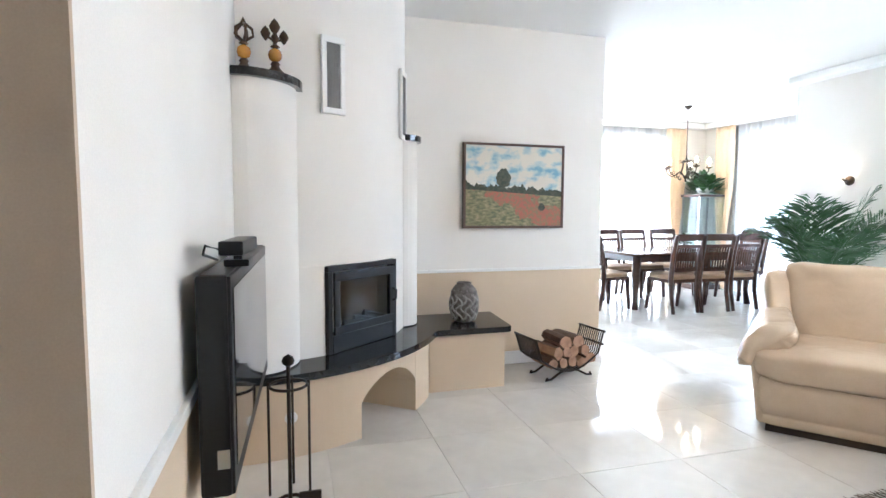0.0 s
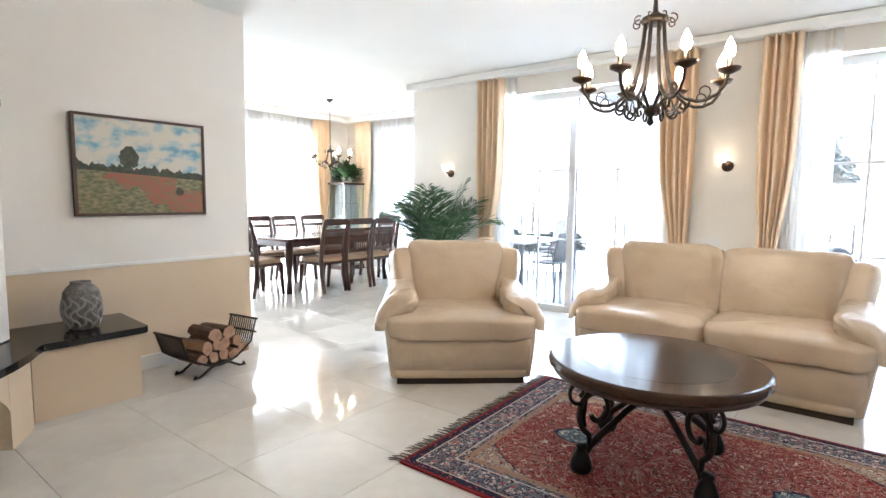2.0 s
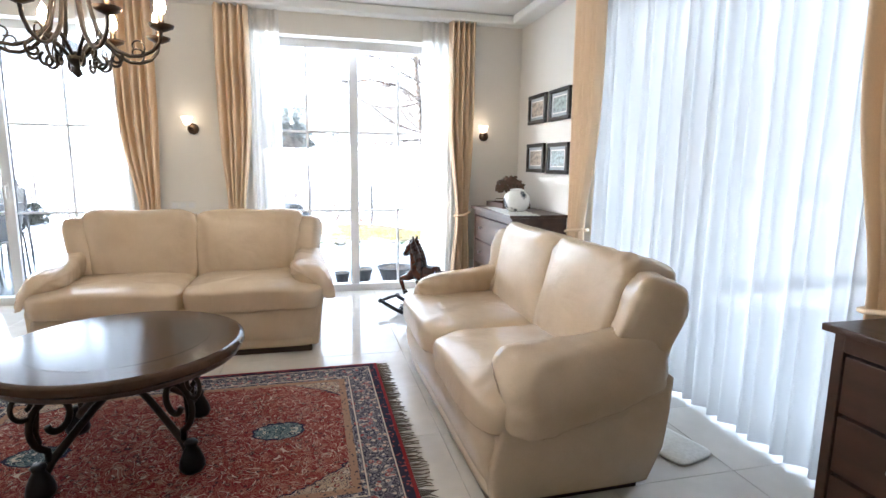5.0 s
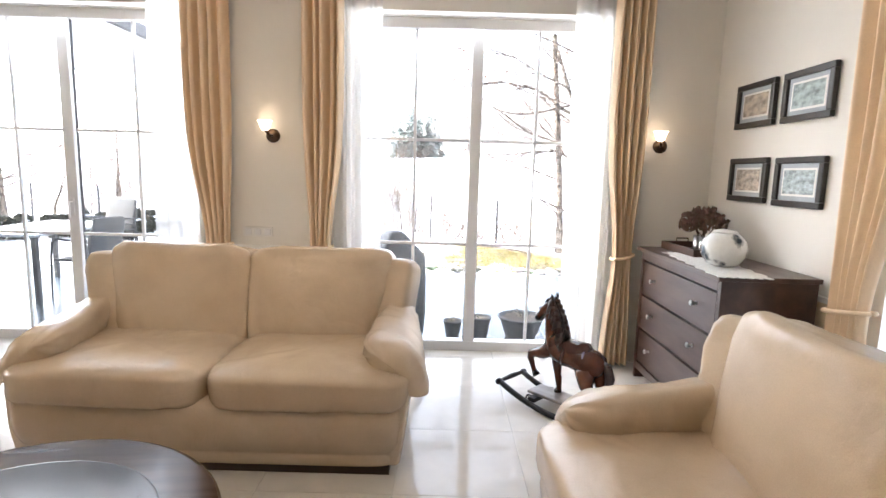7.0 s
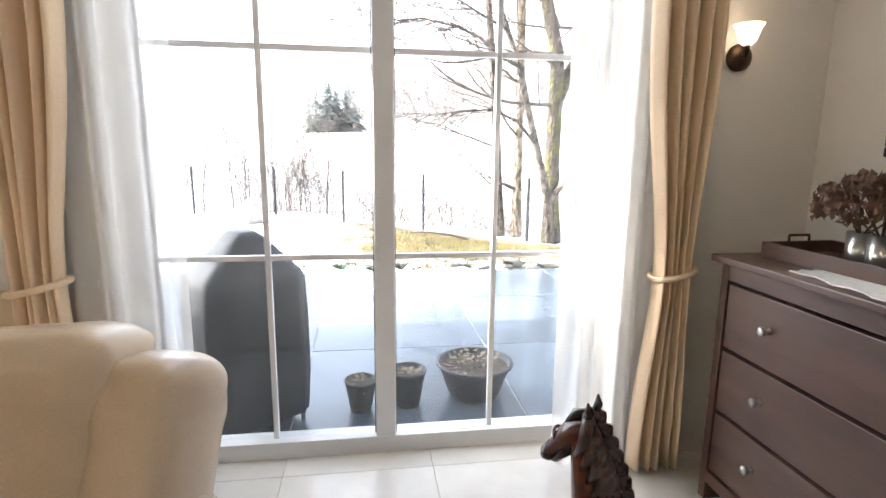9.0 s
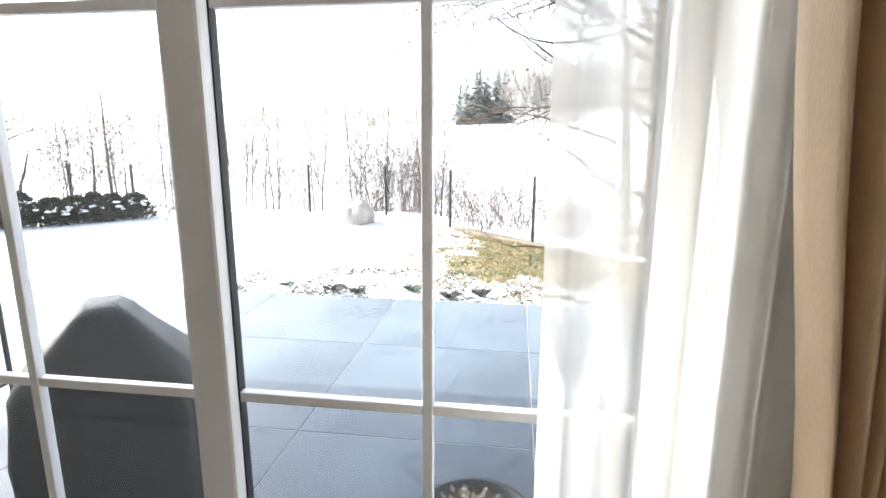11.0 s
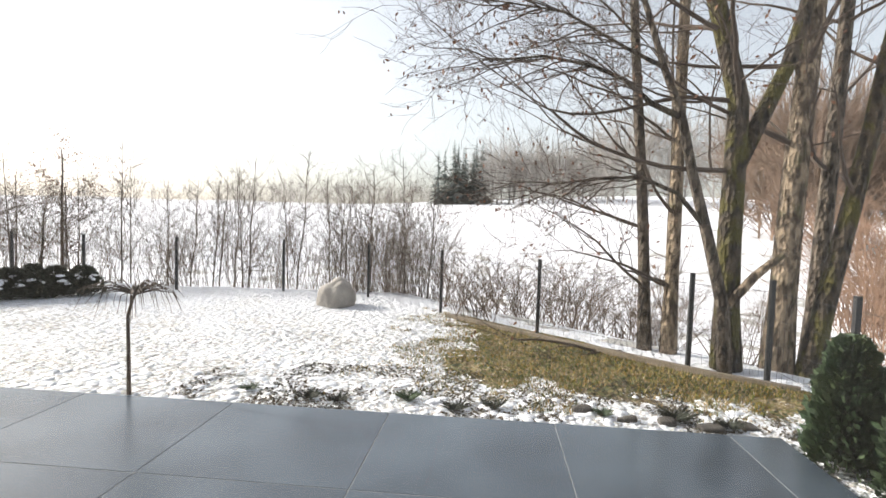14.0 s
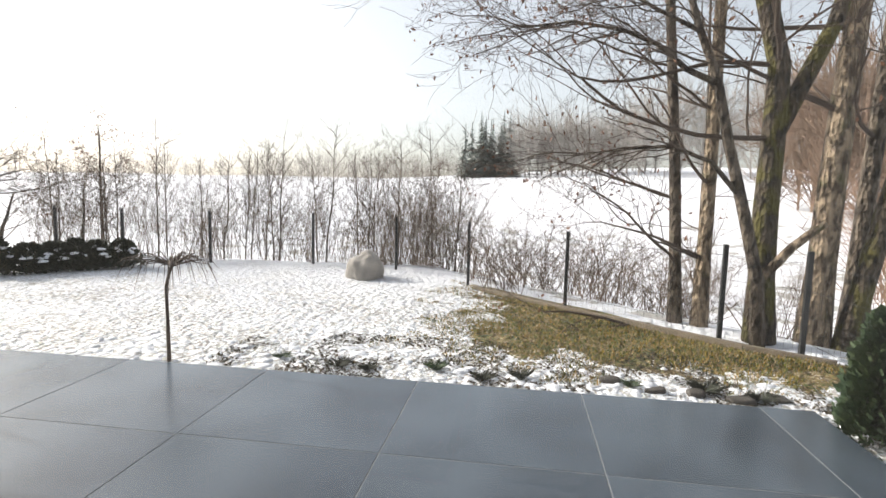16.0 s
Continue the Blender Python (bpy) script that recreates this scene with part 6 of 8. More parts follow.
for x in (-0.27, 0.22):
    part("cross_board", boxed(x - 0.03, x + 0.03, -0.135, 0.135, 0.062, 0.0915, 0.004), M["black"], horse)
    for sg in (-1, 1):
        wb = tube(bmesh.new(), [(0.034 * math.cos(2 * math.pi * k / 18), 0, 0.034 * math.sin(2 * math.pi * k / 18)) for k in range(19)], 0.006, 6)
        for k in range(3):
            a = math.pi * k / 3
            tube(wb, [(-0.034 * math.cos(a), 0, -0.034 * math.sin(a)), (0.034 * math.cos(a), 0, 0.034 * math.sin(a))], 0.004, 5)
        wb.transform(Matrix.Translation((x + 0.045, sg * 0.095, 0.055)))
        part("wheel", wb, M["black"], horse, "small spoked wheel", True)

# ---- palm in the corner ----
palm = thing("palm", "green indoor palm in a dark pot beside the armchair", "palm", pose(4.95, 3.68, 0) @ Matrix.Diagonal((1.28, 1.28, 1.28, 1)))
part("pot", lathe(bmesh.new(), [(0.13, 0), (0.15, 0.02), (0.18, 0.30), (0.19, 0.33), (0.17, 0.33), (0.16, 0.29)], 24), M["pot"], palm, smooth=True)
part("earth", lathe(bmesh.new(), [(0.155, 0.27), (0.155, 0.285), (0.05, 0.295)], 18), M["soil"], palm)
rng = random.Random(21)
stalks, fronds = bmesh.new(), bmesh.new()
for k in range(17):
    a = k * 2.399 + rng.uniform(-0.3, 0.3)
    lean, L = rng.uniform(0.25, 0.72), rng.uniform(0.75, 1.05)
    pts = []
    for i in range(9):
        u = i / 8
        r = L * lean * u ** 1.3 * 0.85
        z = 0.28 + L * (1.15 - 0.35 * lean) * u - 0.50 * lean * L * u ** 3
        pts.append(Vector((r * math.cos(a), r * math.sin(a), z)))
    tube(stalks, pts, [0.010 - 0.0085 * i / 8 for i in range(9)], 5)
    for i in range(26):
        u = 0.30 + 0.70 * i / 25
        f = u * 8
        j = min(7, int(f))
        p = pts[j].lerp(pts[j + 1], f - j)
        d = (pts[j + 1] - pts[j]).normalized()
        side = d.cross(Vector((0, 0, 1))).normalized()
        ln = 0.27 * math.sin(math.pi * (0.15 + 0.80 * (u - 0.3) / 0.7)) + 0.05
        for sg in (-1, 1):
            tip = p + (side * sg * 0.80 + d * 0.60 + Vector((0, 0, 0.10 - 0.35 * rng.random()))) * ln
            mid = (p + tip) / 2 + Vector((0, 0, 0.02))
            w = d * 0.010
            v = [fronds.verts.new(q) for q in (p, mid + w, tip, mid - w)]
            fronds.faces.new(v)
part("stalk", stalks, M["leaf"], palm, smooth=True)
part("fronds", fronds, M["leaf"], palm, "long feathered green fronds", kind="stuff")

# ---- dining room ----
dtable = thing("dining_table", "long dark wooden dining table with polished top", "dining table", pose(5.30, 6.12, 0))
part("tabletop", boxed(-1.05, 1.05, -0.50, 0.50, 0.72, 0.755, 0.012), M["tabletop"], dtable)
part("apron", boxed(-0.93, 0.93, -0.40, 0.40, 0.63, 0.72, 0.004), M["wood"], dtable)
for sx in (-1, 1):
    for sy in (-1, 1):
        part("leg", tube(bmesh.new(), [(sx * 0.90, sy * 0.37, 0.70), (sx * 0.91, sy * 0.38, 0.45), (sx * 0.90, sy * 0.37, 0.2), (sx * 0.92, sy * 0.39, 0.0)], [0.055, 0.05, 0.032, 0.045], 8), M["wood"], dtable, smooth=True)


def dining_chair():
    """Origin under the seat's middle; it faces +y."""
    c = thing("dining_chair", "dark wooden dining chair with slatted back", "chair", pose(0, 0, 0), "chairs round the dining table")
    part("seat", puff(bmesh.new(), (0, 0, 0.46), (0.46, 0.44, 0.07), 0.3, wrinkle=0.001, seg=24, rows=8), mat("tan_seat_cloth", (0.34, 0.23, 0.14), (0.28, 0.18, 0.11), 0.8, grain=200, bump=0.2), c, "tan padded seat", True)
    part("seat_frame", boxed(-0.225, 0.225, -0.21, 0.21, 0.39, 0.435, 0.006), M["redwood"], c)
    for sx in (-1, 1):
        part("back_post", tube(bmesh.new(), [(sx * 0.20, -0.26, 0.0), (sx * 0.20, -0.21, 0.25), (sx * 0.205, -0.20, 0.45), (sx * 0.215, -0.24, 0.75), (sx * 0.22, -0.30, 1.0)], [0.024, 0.028, 0.032, 0.029, 0.024], 8), M["redwood"], c, smooth=True)
        part("front_leg", tube(bmesh.new(), [(sx * 0.20, 0.19, 0.40), (sx * 0.205, 0.20, 0.2), (sx * 0.21, 0.22, 0.0)], [0.034, 0.028, 0.022], 8), M["redwood"], c, smooth=True)
    for z, y, h in ((0.975, -0.292, 0.085), (0.86, -0.266, 0.045), (0.56, -0.212, 0.055)):
        part("back_rail", boxed(-0.205, 0.205, y - 0.012, y + 0.012, z - h / 2, z + h / 2, 0.004), M["redwood"], c)
    for k in range(9):
        x = -0.16 + 0.04 * k
        part("back_slat", tube(bmesh.new(), [(x, -0.214, 0.57), (x, -0.235, 0.72), (x, -0.264, 0.85)], 0.0115, 5), M["redwood"], c)
    return c


first = dining_chair()
first.matrix_basis = pose(4.85, 5.62, 0, 0, 0, 4)
for x, y, rz in ((5.32, 5.60, -3), (5.80, 5.62, 2), (4.72, 6.72, 178), (5.25, 6.74, 183), (5.78, 6.72, 180), (4.12, 6.02, -84), (6.48, 6.15, 92)):
    copy_thing(first, pose(x, y, 0, 0, 0, rz))
tp = thing("table_plant", "small leafy plant in a pot on the dining table", "plant", pose(5.55, 6.22, 0.755))
part("pot", lathe(bmesh.new(), [(0.05, 0), (0.07, 0.08), (0.06, 0.08)], 14), M["ceramic"], tp, smooth=True)
def leafball(n, rx, rz, cz, size, seed):
    b, r = bmesh.new(), random.Random(seed)
    for k in range(n):
        a, e = r.uniform(0, 6.283), r.uniform(-0.3, 1.5)
        c = Vector((math.cos(a) * math.cos(e) * rx, math.sin(a) * math.cos(e) * rx, cz + math.sin(e) * rz)) * r.uniform(0.6, 1.0)
        d = Vector((math.cos(a), math.sin(a), r.uniform(-0.3, 0.9))).normalized()
        s = d.cross(Vector((0, 0, 1))).normalized() * size * 0.28
        v = [b.verts.new(q) for q in (c, c + d * size * 0.5 + s, c + d * size, c + d * size * 0.5 - s)]
        b.faces.new(v)
    return b


part("leaves", leafball(90, 0.10, 0.12, 0.08, 0.09, 3), M["leaf"], tp, kind="stuff")
vit = thing("display_cabinet", "tall glass display cabinet with a dark top rim", "display cabinet", pose(6.70, 7.16, 0))
for sx in (-1, 1):
    for sy in (-1, 1):
        part("corner_post", boxed(sx * 0.25 - 0.01, sx * 0.25 + 0.01, sy * 0.19 - 0.01, sy * 0.19 + 0.01, 0, 1.54), M["steel"], vit)
part("top_rim", boxed(-0.28, 0.28, -0.22, 0.22, 1.54, 1.575, 0.004), M["wood"], vit)
part("base", boxed(-0.26, 0.26, -0.20, 0.20, 0, 0.08, 0.004), M["wood"], vit)
for z in (0.5, 0.85, 1.2):
    part("shelf", boxed(-0.24, 0.24, -0.18, 0.18, z, z + 0.008), M["cabinet_glass"], vit)
for a in ((-0.24, 0.24, -0.196, -0.190), (-0.24, 0.24, 0.190, 0.196), (-0.256, -0.250, -0.18, 0.18), (0.250, 0.256, -0.18, 0.18)):
    part("glass_panel", boxed(*a, 0.08, 1.54), M["cabinet_glass"], vit)
cp = thing("cabinet_plant", "leafy green plant in a white bowl on the cabinet", "plant", pose(6.70, 7.16, 1.575))
part("bowl", lathe(bmesh.new(), [(0.07, 0), (0.12, 0.07), (0.13, 0.11), (0.12, 0.11)], 18), M["ceramic"], cp, smooth=True)
part("leaves", leafball(160, 0.20, 0.25, 0.10, 0.20, 5), M["leaf"], cp, kind="stuff")
outlet = thing("socket_plate", "white triple wall socket above the dado", "socket", pose(XW - 0.002, 0.86, 0.93))
part("plate", boxed(-0.008, 0, -0.11, 0.11, -0.035, 0.035, 0.003), M["trim"], outlet)
for k in (-1, 0, 1):
    part("insert", boxed(-0.011, -0.007, k * 0.07 - 0.022, k * 0.07 + 0.022, -0.022, 0.022, 0.003), M["pvc"], outlet)
mat_ob = thing("floor_cloth", "small white cloth lying behind the sofa", "cloth", pose(2.27, -1.97, 0.0, 0, 0, 15))
part("cloth", puff(bmesh.new(), (0, 0, 0.012), (0.34, 0.24, 0.02), 0.3, wrinkle=0.004, seg=24, rows=6), M["lace"], mat_ob, smooth=True)

# ---- terrace ----
TZ = -0.08
terrace = structure("terrace", boxed(XO, 9.47, -3.03, 5.2, TZ - 0.25, TZ - 0.0025), M["terrace_joint"], "grey slate tiled terrace", "terrace")


def lawn_z(x, y):
    """Height of the ground: lawn, a drop behind the fence, then a rising snow field."""
    fx = 10.94 + (y + 3.66) * 0.93 if y < 0.9 else 15.2 - 0.07 * (y - 0.9)
    d = x - fx
    z = TZ - 0.05
    if d > 0.25:
        k = min(1, (d - 0.25) / 7.0)
        z -= 1.5 * (k * k * (3 - 2 * k))
        far = max(0.0, x - 22)
        side = clamp01((14 - math.degrees(math.atan2(y, x))) / 26)
        z += min(far, 125) * (0.050 + 0.034 * side)
        z += 0.5 * noise.noise(Vector((x * 0.05, y * 0.05, 0))) * min(1, d / 15)
    z += 0.025 * noise.noise(Vector((x * 0.9, y * 0.9, 3.0))) + 0.012 * noise.noise(Vector((x * 3, y * 3, 1.0)))
    return z


def ground_material():
    m = mat("snowy_ground", (0.86, 0.87, 0.90), (0.80, 0.82, 0.87), 0.7, scale=1.2, grain=26, bump=1.0, creases=0.0)
    n, l = m.node_tree.nodes, m.node_tree.links
    p = n["Principled BSDF"]
    snow_out = p.inputs["Base Color"].links[0].from_socket
    tc, sep = n.new("ShaderNodeTexCoord"), n.new("ShaderNodeSeparateXYZ")
    l.new(tc.outputs["Object"], sep.inputs[0])
    def op(kind, a, b=0.0, clamp=False):
        k = n.new("ShaderNodeMath")
        k.operation, k.use_clamp = kind, clamp
        for i, v in enumerate((a, b)):
            if isinstance(v, (int, float)):
                k.inputs[i].default_value = v
            else:
                l.new(v, k.inputs[i])
        return k.outputs[0]
    def nz(scale, detail=4):
        t = n.new("ShaderNodeTexNoise")
        t.inputs["Scale"].default_value, t.inputs["Detail"].default_value = scale, detail
        l.new(tc.outputs["Object"], t.inputs["Vector"])
        return t.outputs[0]
    x, y = sep.outputs[0], sep.outputs[1]
    # thawed lawn between border and fence
    fence = op("ADD", op("MULTIPLY", op("ADD", y, 3.66), 0.93), 10.94)
    off = op("SUBTRACT", fence, x)
    strip = op("MULTIPLY", op("MULTIPLY", op("SUBTRACT", 0.1, y), 0.75, True), op("MULTIPLY", op("SUBTRACT", x, 9.75), 0.85, True))
    near_fence = op("GREATER_THAN", off, -0.05)
    bare = op("MULTIPLY", op("ADD", op("MULTIPLY", strip, 0.95), op("MULTIPLY", op("SUBTRACT", nz(2.6, 8), 0.5), 2.0), True), near_fence)
    lawn = op("MULTIPLY", op("GREATER_THAN", off, -0.05), op("MULTIPLY", op("SUBTRACT", 16.0, x), 0.25, True))
    flecks = op("MULTIPLY", op("GREATER_THAN", op("ADD", nz(26, 4), op("MULTIPLY", nz(1.4, 3), 0.25)), 0.655), lawn)
    far = op("MULTIPLY", op("GREATER_THAN", nz(0.9, 5), 0.60), op("GREATER_THAN", op("MULTIPLY", off, -1), 0.4))
    far = op("MULTIPLY", far, op("LESS_THAN", x, 40))
    bare = op("GREATER_THAN", op("ADD", bare, op("MULTIPLY", nz(38, 5), 0.95)), 0.98)
    bare = op("MAXIMUM", op("MAXIMUM", bare, op("MULTIPLY", flecks, 0.6)), op("MULTIPLY", far, 0.55))
    ramp = n.new("ShaderNodeValToRGB")
    stops = ((0.40, (0.025, 0.032, 0.010)), (0.46, (0.085, 0.105, 0.020)), (0.51, (0.22, 0.15, 0.045)), (0.56, (0.10, 0.06, 0.022)), (0.63, (0.48, 0.40, 0.26)))
    while len(ramp.color_ramp.elements) < len(stops):
        ramp.color_ramp.elements.new(0.5)
    for e, (pos, c) in zip(ramp.color_ramp.elements, stops):
        e.position, e.color = pos, (*c, 1)
    l.new(op("ADD", op("MULTIPLY", nz(34, 10), 0.7), op("MULTIPLY", nz(5, 4), 0.3)), ramp.inputs[0])
    mix = n.new("ShaderNodeMix")
    mix.data_type = "RGBA"
    l.new(bare, mix.inputs[0])
    l.new(snow_out, mix.inputs[6])
    l.new(ramp.outputs[0], mix.inputs[7])
    l.new(mix.outputs[2], p.inputs["Base Color"])
    # trampled, grass-pricked snow near the house
    rough_snow = n.new("ShaderNodeBump")
    rough_snow.inputs["Distance"].default_value = 0.12
    l.new(op("MULTIPLY", op("MULTIPLY", op("SUBTRACT", 19.0, x), 0.25, True), 1.0), rough_snow.inputs["Strength"])
    l.new(nz(11, 5), rough_snow.inputs["Height"])
    l.new(rough_snow.outputs[0], [k for k in n if k.type == "BUMP" and k != rough_snow][0].inputs["Normal"])
    return m


def ground_mesh():
    xs = [5.95 + 0.22 * k for k in range(60)] + [19.2 + 0.9 * k for k in range(20)] + [38 + 6 * k for k in range(22)] + [200, 300, 600, 1500, 3000]
    ys = [-2500, -900, -400, -200, -120] + [-90 + 6 * k for k in range(13)] + [-12 + 0.8 * k for k in range(6)] + [-7.2 + 0.22 * k for k in range(80)] + [10.6 + 1.2 * k for k in range(10)] + [24 + 7 * k for k in range(14)] + [150, 250, 500, 1200, 3000]
    bm, grid = bmesh.new(), []
    for x in xs:
        grid.append([bm.verts.new((x, y, lawn_z(x, y) - (0.20 if x < 9.40 and -2.95 < y < 5.1 else 0.0))) for y in ys])
    for a, b in zip(grid, grid[1:]):
        for k in range(len(ys) - 1):
            bm.faces.new((a[k], a[k + 1], b[k + 1], b[k]))
    return bm


structure("ground", ground_mesh(), ground_material(), "snow-covered garden lawn and rising field with thawed grass", "ground", True)
structure("ground_under_house", boxed(-40, 5.9, -60, 60, -0.5, -0.3), M["snow"], "ground under and behind the house", "ground")
# roof over the terrace side and the dining wing
roof = boxed(5.92, 8.88, 2.42, 4.54, 2.62, 2.74, 0.01)
box(roof, 7.37, 8.88, 4.545, 8.6, 2.62, 2.74, 0.01)
# added underside slab, set white to bounce light into the garden door
soffit = boxed(5.92, 8.80, 2.47, 4.54, 2.608, 2.619)
box(soffit, 7.37, 8.80, 4.545, 8.55, 2.608, 2.619)
structure("roof_soffit", soffit, M["soffit"], "white roof underside added to bounce light", "roof")
structure("roof_wing", roof, M["roof"], "dark overhanging roof edge of the dining wing", "roof")
# out-of-view overhang, added to keep sun off the garden window
structure("roof_main", boxed(-3.5, 6.45, -4.2, 2.3, 3.06, 3.2, 0.01), M["roof"], "unseen dark roof overhang, added to shade the garden window", "roof")
structure("gutter", tube(bmesh.new(), [(8.93, 2.42, 2.67), (8.93, 8.6, 2.67)], 0.05, 8), M["roof"], "dark roof gutter", "gutter")

# ---- things on the terrace ----
grill = thing("covered_grill", "garden grill under a black weather cover", "grill", pose(6.22, -0.085, TZ, 0, 0, 35) @ Matrix.Diagonal((0.68, 0.60, 0.84, 1)))
gc = bmesh.new()
prof = [(0.0, 0.02, 0.27, 0.40), (0.25, 0.0, 0.275, 0.42), (0.60, 0.0, 0.275, 0.44), (0.82, 0.0, 0.265, 0.42), (0.86, 0.0, 0.25, 0.39), (0.97, 0.0, 0.19, 0.24), (1.06, 0.0, 0.14, 0.13), (1.09, 0.0, 0.10, 0.08)]
rings = []
for z, o, hx, hy in prof:
    ring = []
    for k in range(40):
        a = 2 * math.pi * k / 40
        ca, sa = math.cos(a), math.sin(a)
        px, py = hx * math.copysign(abs(ca) ** 0.35, ca), hy * math.copysign(abs(sa) ** 0.35, sa)
        s = 1 + 0.05 * noise.noise(Vector((px * 5, py * 5, z * 2.5))) + (0.03 * math.sin(a * 9) if z < 0.7 else 0)
        ring.append(gc.verts.new((px * s, py * s, 0.07 + z)))
    rings.append(ring)
for a, b in zip(rings, rings[1:]):
    for k in range(40):
        gc.faces.new((a[k], a[(k + 1) % 40], b[(k + 1) % 40], b[k]))
gc.faces.new(rings[-1])
part("cover", gc, M["cover"], grill, "black fabric cover with soft folds", True)
for sx in (-1, 1):
    for sy in (-1, 1):
        part("leg", tube(bmesh.new(), [(sx * 0.2, sy * 0.34, 0), (sx * 0.2, sy * 0.34, 0.2)], 0.018, 8), M["steel"], grill)


def pot(x, y, r, h, label, plant):
    p = thing("flower_pot", label, "flower pot", pose(x, y, TZ), "pots outside the window")
    part("pot", lathe(bmesh.new(), [(r * 0.62, 0), (r * 0.70, h * 0.15), (r * 0.95, h * 0.9), (r * 1.02, h * 0.93), (r * 1.02, h), (r * 0.93, h), (r * 0.9, h * 0.86)], 24), M["pot"], p, smooth=True)
    part("earth", lathe(bmesh.new(), [(r * 0.9, h * 0.78), (r * 0.9, h * 0.86), (r * 0.2, h * 0.88)], 16), M["soil"], p)
    part("dry_plant", leafball(plant * 2, r * 0.75, r * 0.45, h * 0.80, 0.035, int(x * 100)), M["dry"], p, kind="stuff")


pot(6.30, -0.62, 0.085, 0.17, "small dark pot with withered plant on the terrace", 40)
pot(6.33, -0.87, 0.10, 0.20, "dark pot with dry stalks on the terrace", 90)
pot(6.40, -1.25, 0.21, 0.20, "wide dark bowl planter with frosted plants", 90)

gtab = thing("garden_table", "grey-topped dark metal garden table on the terrace", "garden table", pose(7.75, 4.1, TZ, 0, 0, 90))
part("tabletop", boxed(-0.45, 0.45, -0.75, 0.75, 0.71, 0.74, 0.006), M["garden_top"], gtab)
for sx in (-1, 1):
    for sy in (-1, 1):
        part("leg", boxed(sx * 0.40 - 0.025, sx * 0.40 + 0.025, sy * 0.68 - 0.025, sy * 0.68 + 0.025, 0, 0.71, 0.004), M["rattan"], gtab)


def garden_chair():
    c = thing("garden_chair", "black metal garden armchair on the terrace", "garden chair", pose(0, 0, 0), "garden chairs")
    part("seat", boxed(-0.23, 0.23, -0.22, 0.22, 0.42, 0.445, 0.008), M["rattan"], c)
    part("backrest", puff(bmesh.new(), (0, -0.25, 0.68), (0.46, 0.03, 0.46), 0.25, Matrix.Rotation(radians(12), 3, "X"), 0.0, 20, 8), M["rattan"], c, smooth=True)
    for sx in (-1, 1):
        part("side_frame", tube(bmesh.new(), [(sx * 0.25, 0.24, 0), (sx * 0.25, 0.22, 0.45), (sx * 0.25, 0.20, 0.63), (sx * 0.25, 0.12, 0.665), (sx * 0.25, -0.2, 0.65), (sx * 0.25, -0.24, 0.45), (sx * 0.25, -0.27, 0)], 0.012, 8), M["rattan"], c, smooth=True)
    return c


g1 = garden_chair()
g1.matrix_basis = pose(8.32, 3.78, TZ, 0, 0, 75)
for x, y, z, rz in ((7.50, 3.45, TZ, -8), (8.335, 3.785, TZ + 0.07, 75), (8.35, 3.79, TZ + 0.14, 75)):
    copy_thing(g1, pose(x, y, z, 0, 0, rz))
trolley = thing("plant_stand", "grey metal stand with scrolled corners on the terrace", "plant stand", pose(6.95, 1.62, TZ) @ Matrix.Diagonal((1.1, 1.1, 1.25, 1)))
for sx in (-1, 1):
    for sy in (-1, 1):
        part("post", tube(bmesh.new(), [(sx * 0.2, sy * 0.2, 0), (sx * 0.2, sy * 0.2, 0.60), (sx * 0.2, sy * 0.2 + 0.015, 0.63)], 0.012, 8), M["rattan"], trolley)
for z in (0.12, 0.52):
    part("rail", tube(bmesh.new(), [(-0.2, -0.2, z), (0.2, -0.2, z), (0.2, 0.2, z), (-0.2, 0.2, z), (-0.2, -0.2, z)], 0.009, 6), M["rattan"], trolley)

# ---- garden ----
kerb_pts = [(10.72, -3.85), (11.12, -3.22), (12.35, -1.75), (13.65, -0.35)]
kb = bmesh.new()
for (ax, ay), (bx_, by_) in zip(kerb_pts, kerb_pts[1:]):
    dx, dy = bx_ - ax, by_ - ay
    L = math.hypot(dx, dy)
    nx, ny = -dy / L * 0.03, dx / L * 0.03
    prism(kb, [(ax - nx, ay - ny), (bx_ - nx, by_ - ny), (bx_ + nx, by_ + ny), (ax + nx, ay + ny)], TZ - 0.3, TZ + 0.005)
structure("kerb", kb, M["kerb"], "low concrete kerb along the fence", "kerb")
POSTS = [(8.5, -3.95), (9.3, -3.82), (9.9, -3.74), (10.94, -3.66), (11.42, -3.1), (12.60, -1.62), (13.95, -0.22), (15.2, 1.25), (15.4, 2.95), (15.1, 4.92), (14.8, 6.55), (15.0, 8.2), (15.0, 9.9)]
fence = thing("fence", "dark metal garden fence with thin wires", "fence")
for x, y in POSTS:
    part("post", boxed(x - 0.022, x + 0.022, y - 0.022, y + 0.022, TZ - 0.4, TZ + 0.96, 0.004), M["post"], fence)
for (ax, ay), (bx_, by_) in zip(POSTS, POSTS[1:]):
    for z in (0.12, 0.35, 0.60, 0.85):
        part("wire", tube(bmesh.new(), [(ax, ay, TZ + z), ((ax + bx_) / 2, (ay + by_) / 2, TZ + z - 0.01), (bx_, by_, TZ + z)], 0.0022, 4), M["post"], fence)

mesh_bm = bmesh.new()
for (ax, ay), (bx_, by_) in list(zip(POSTS, POSTS[1:]))[:10]:
    L = math.hypot(bx_ - ax, by_ - ay)
    for k in range(1, int(L / 0.075)):
        u = k * 0.075 / L
        x, y = ax + (bx_ - ax) * u, ay + (by_ - ay) * u
        tube(mesh_bm, [(x, y, TZ + 0.02), (x, y, TZ + 0.86)], 0.0013, 3)
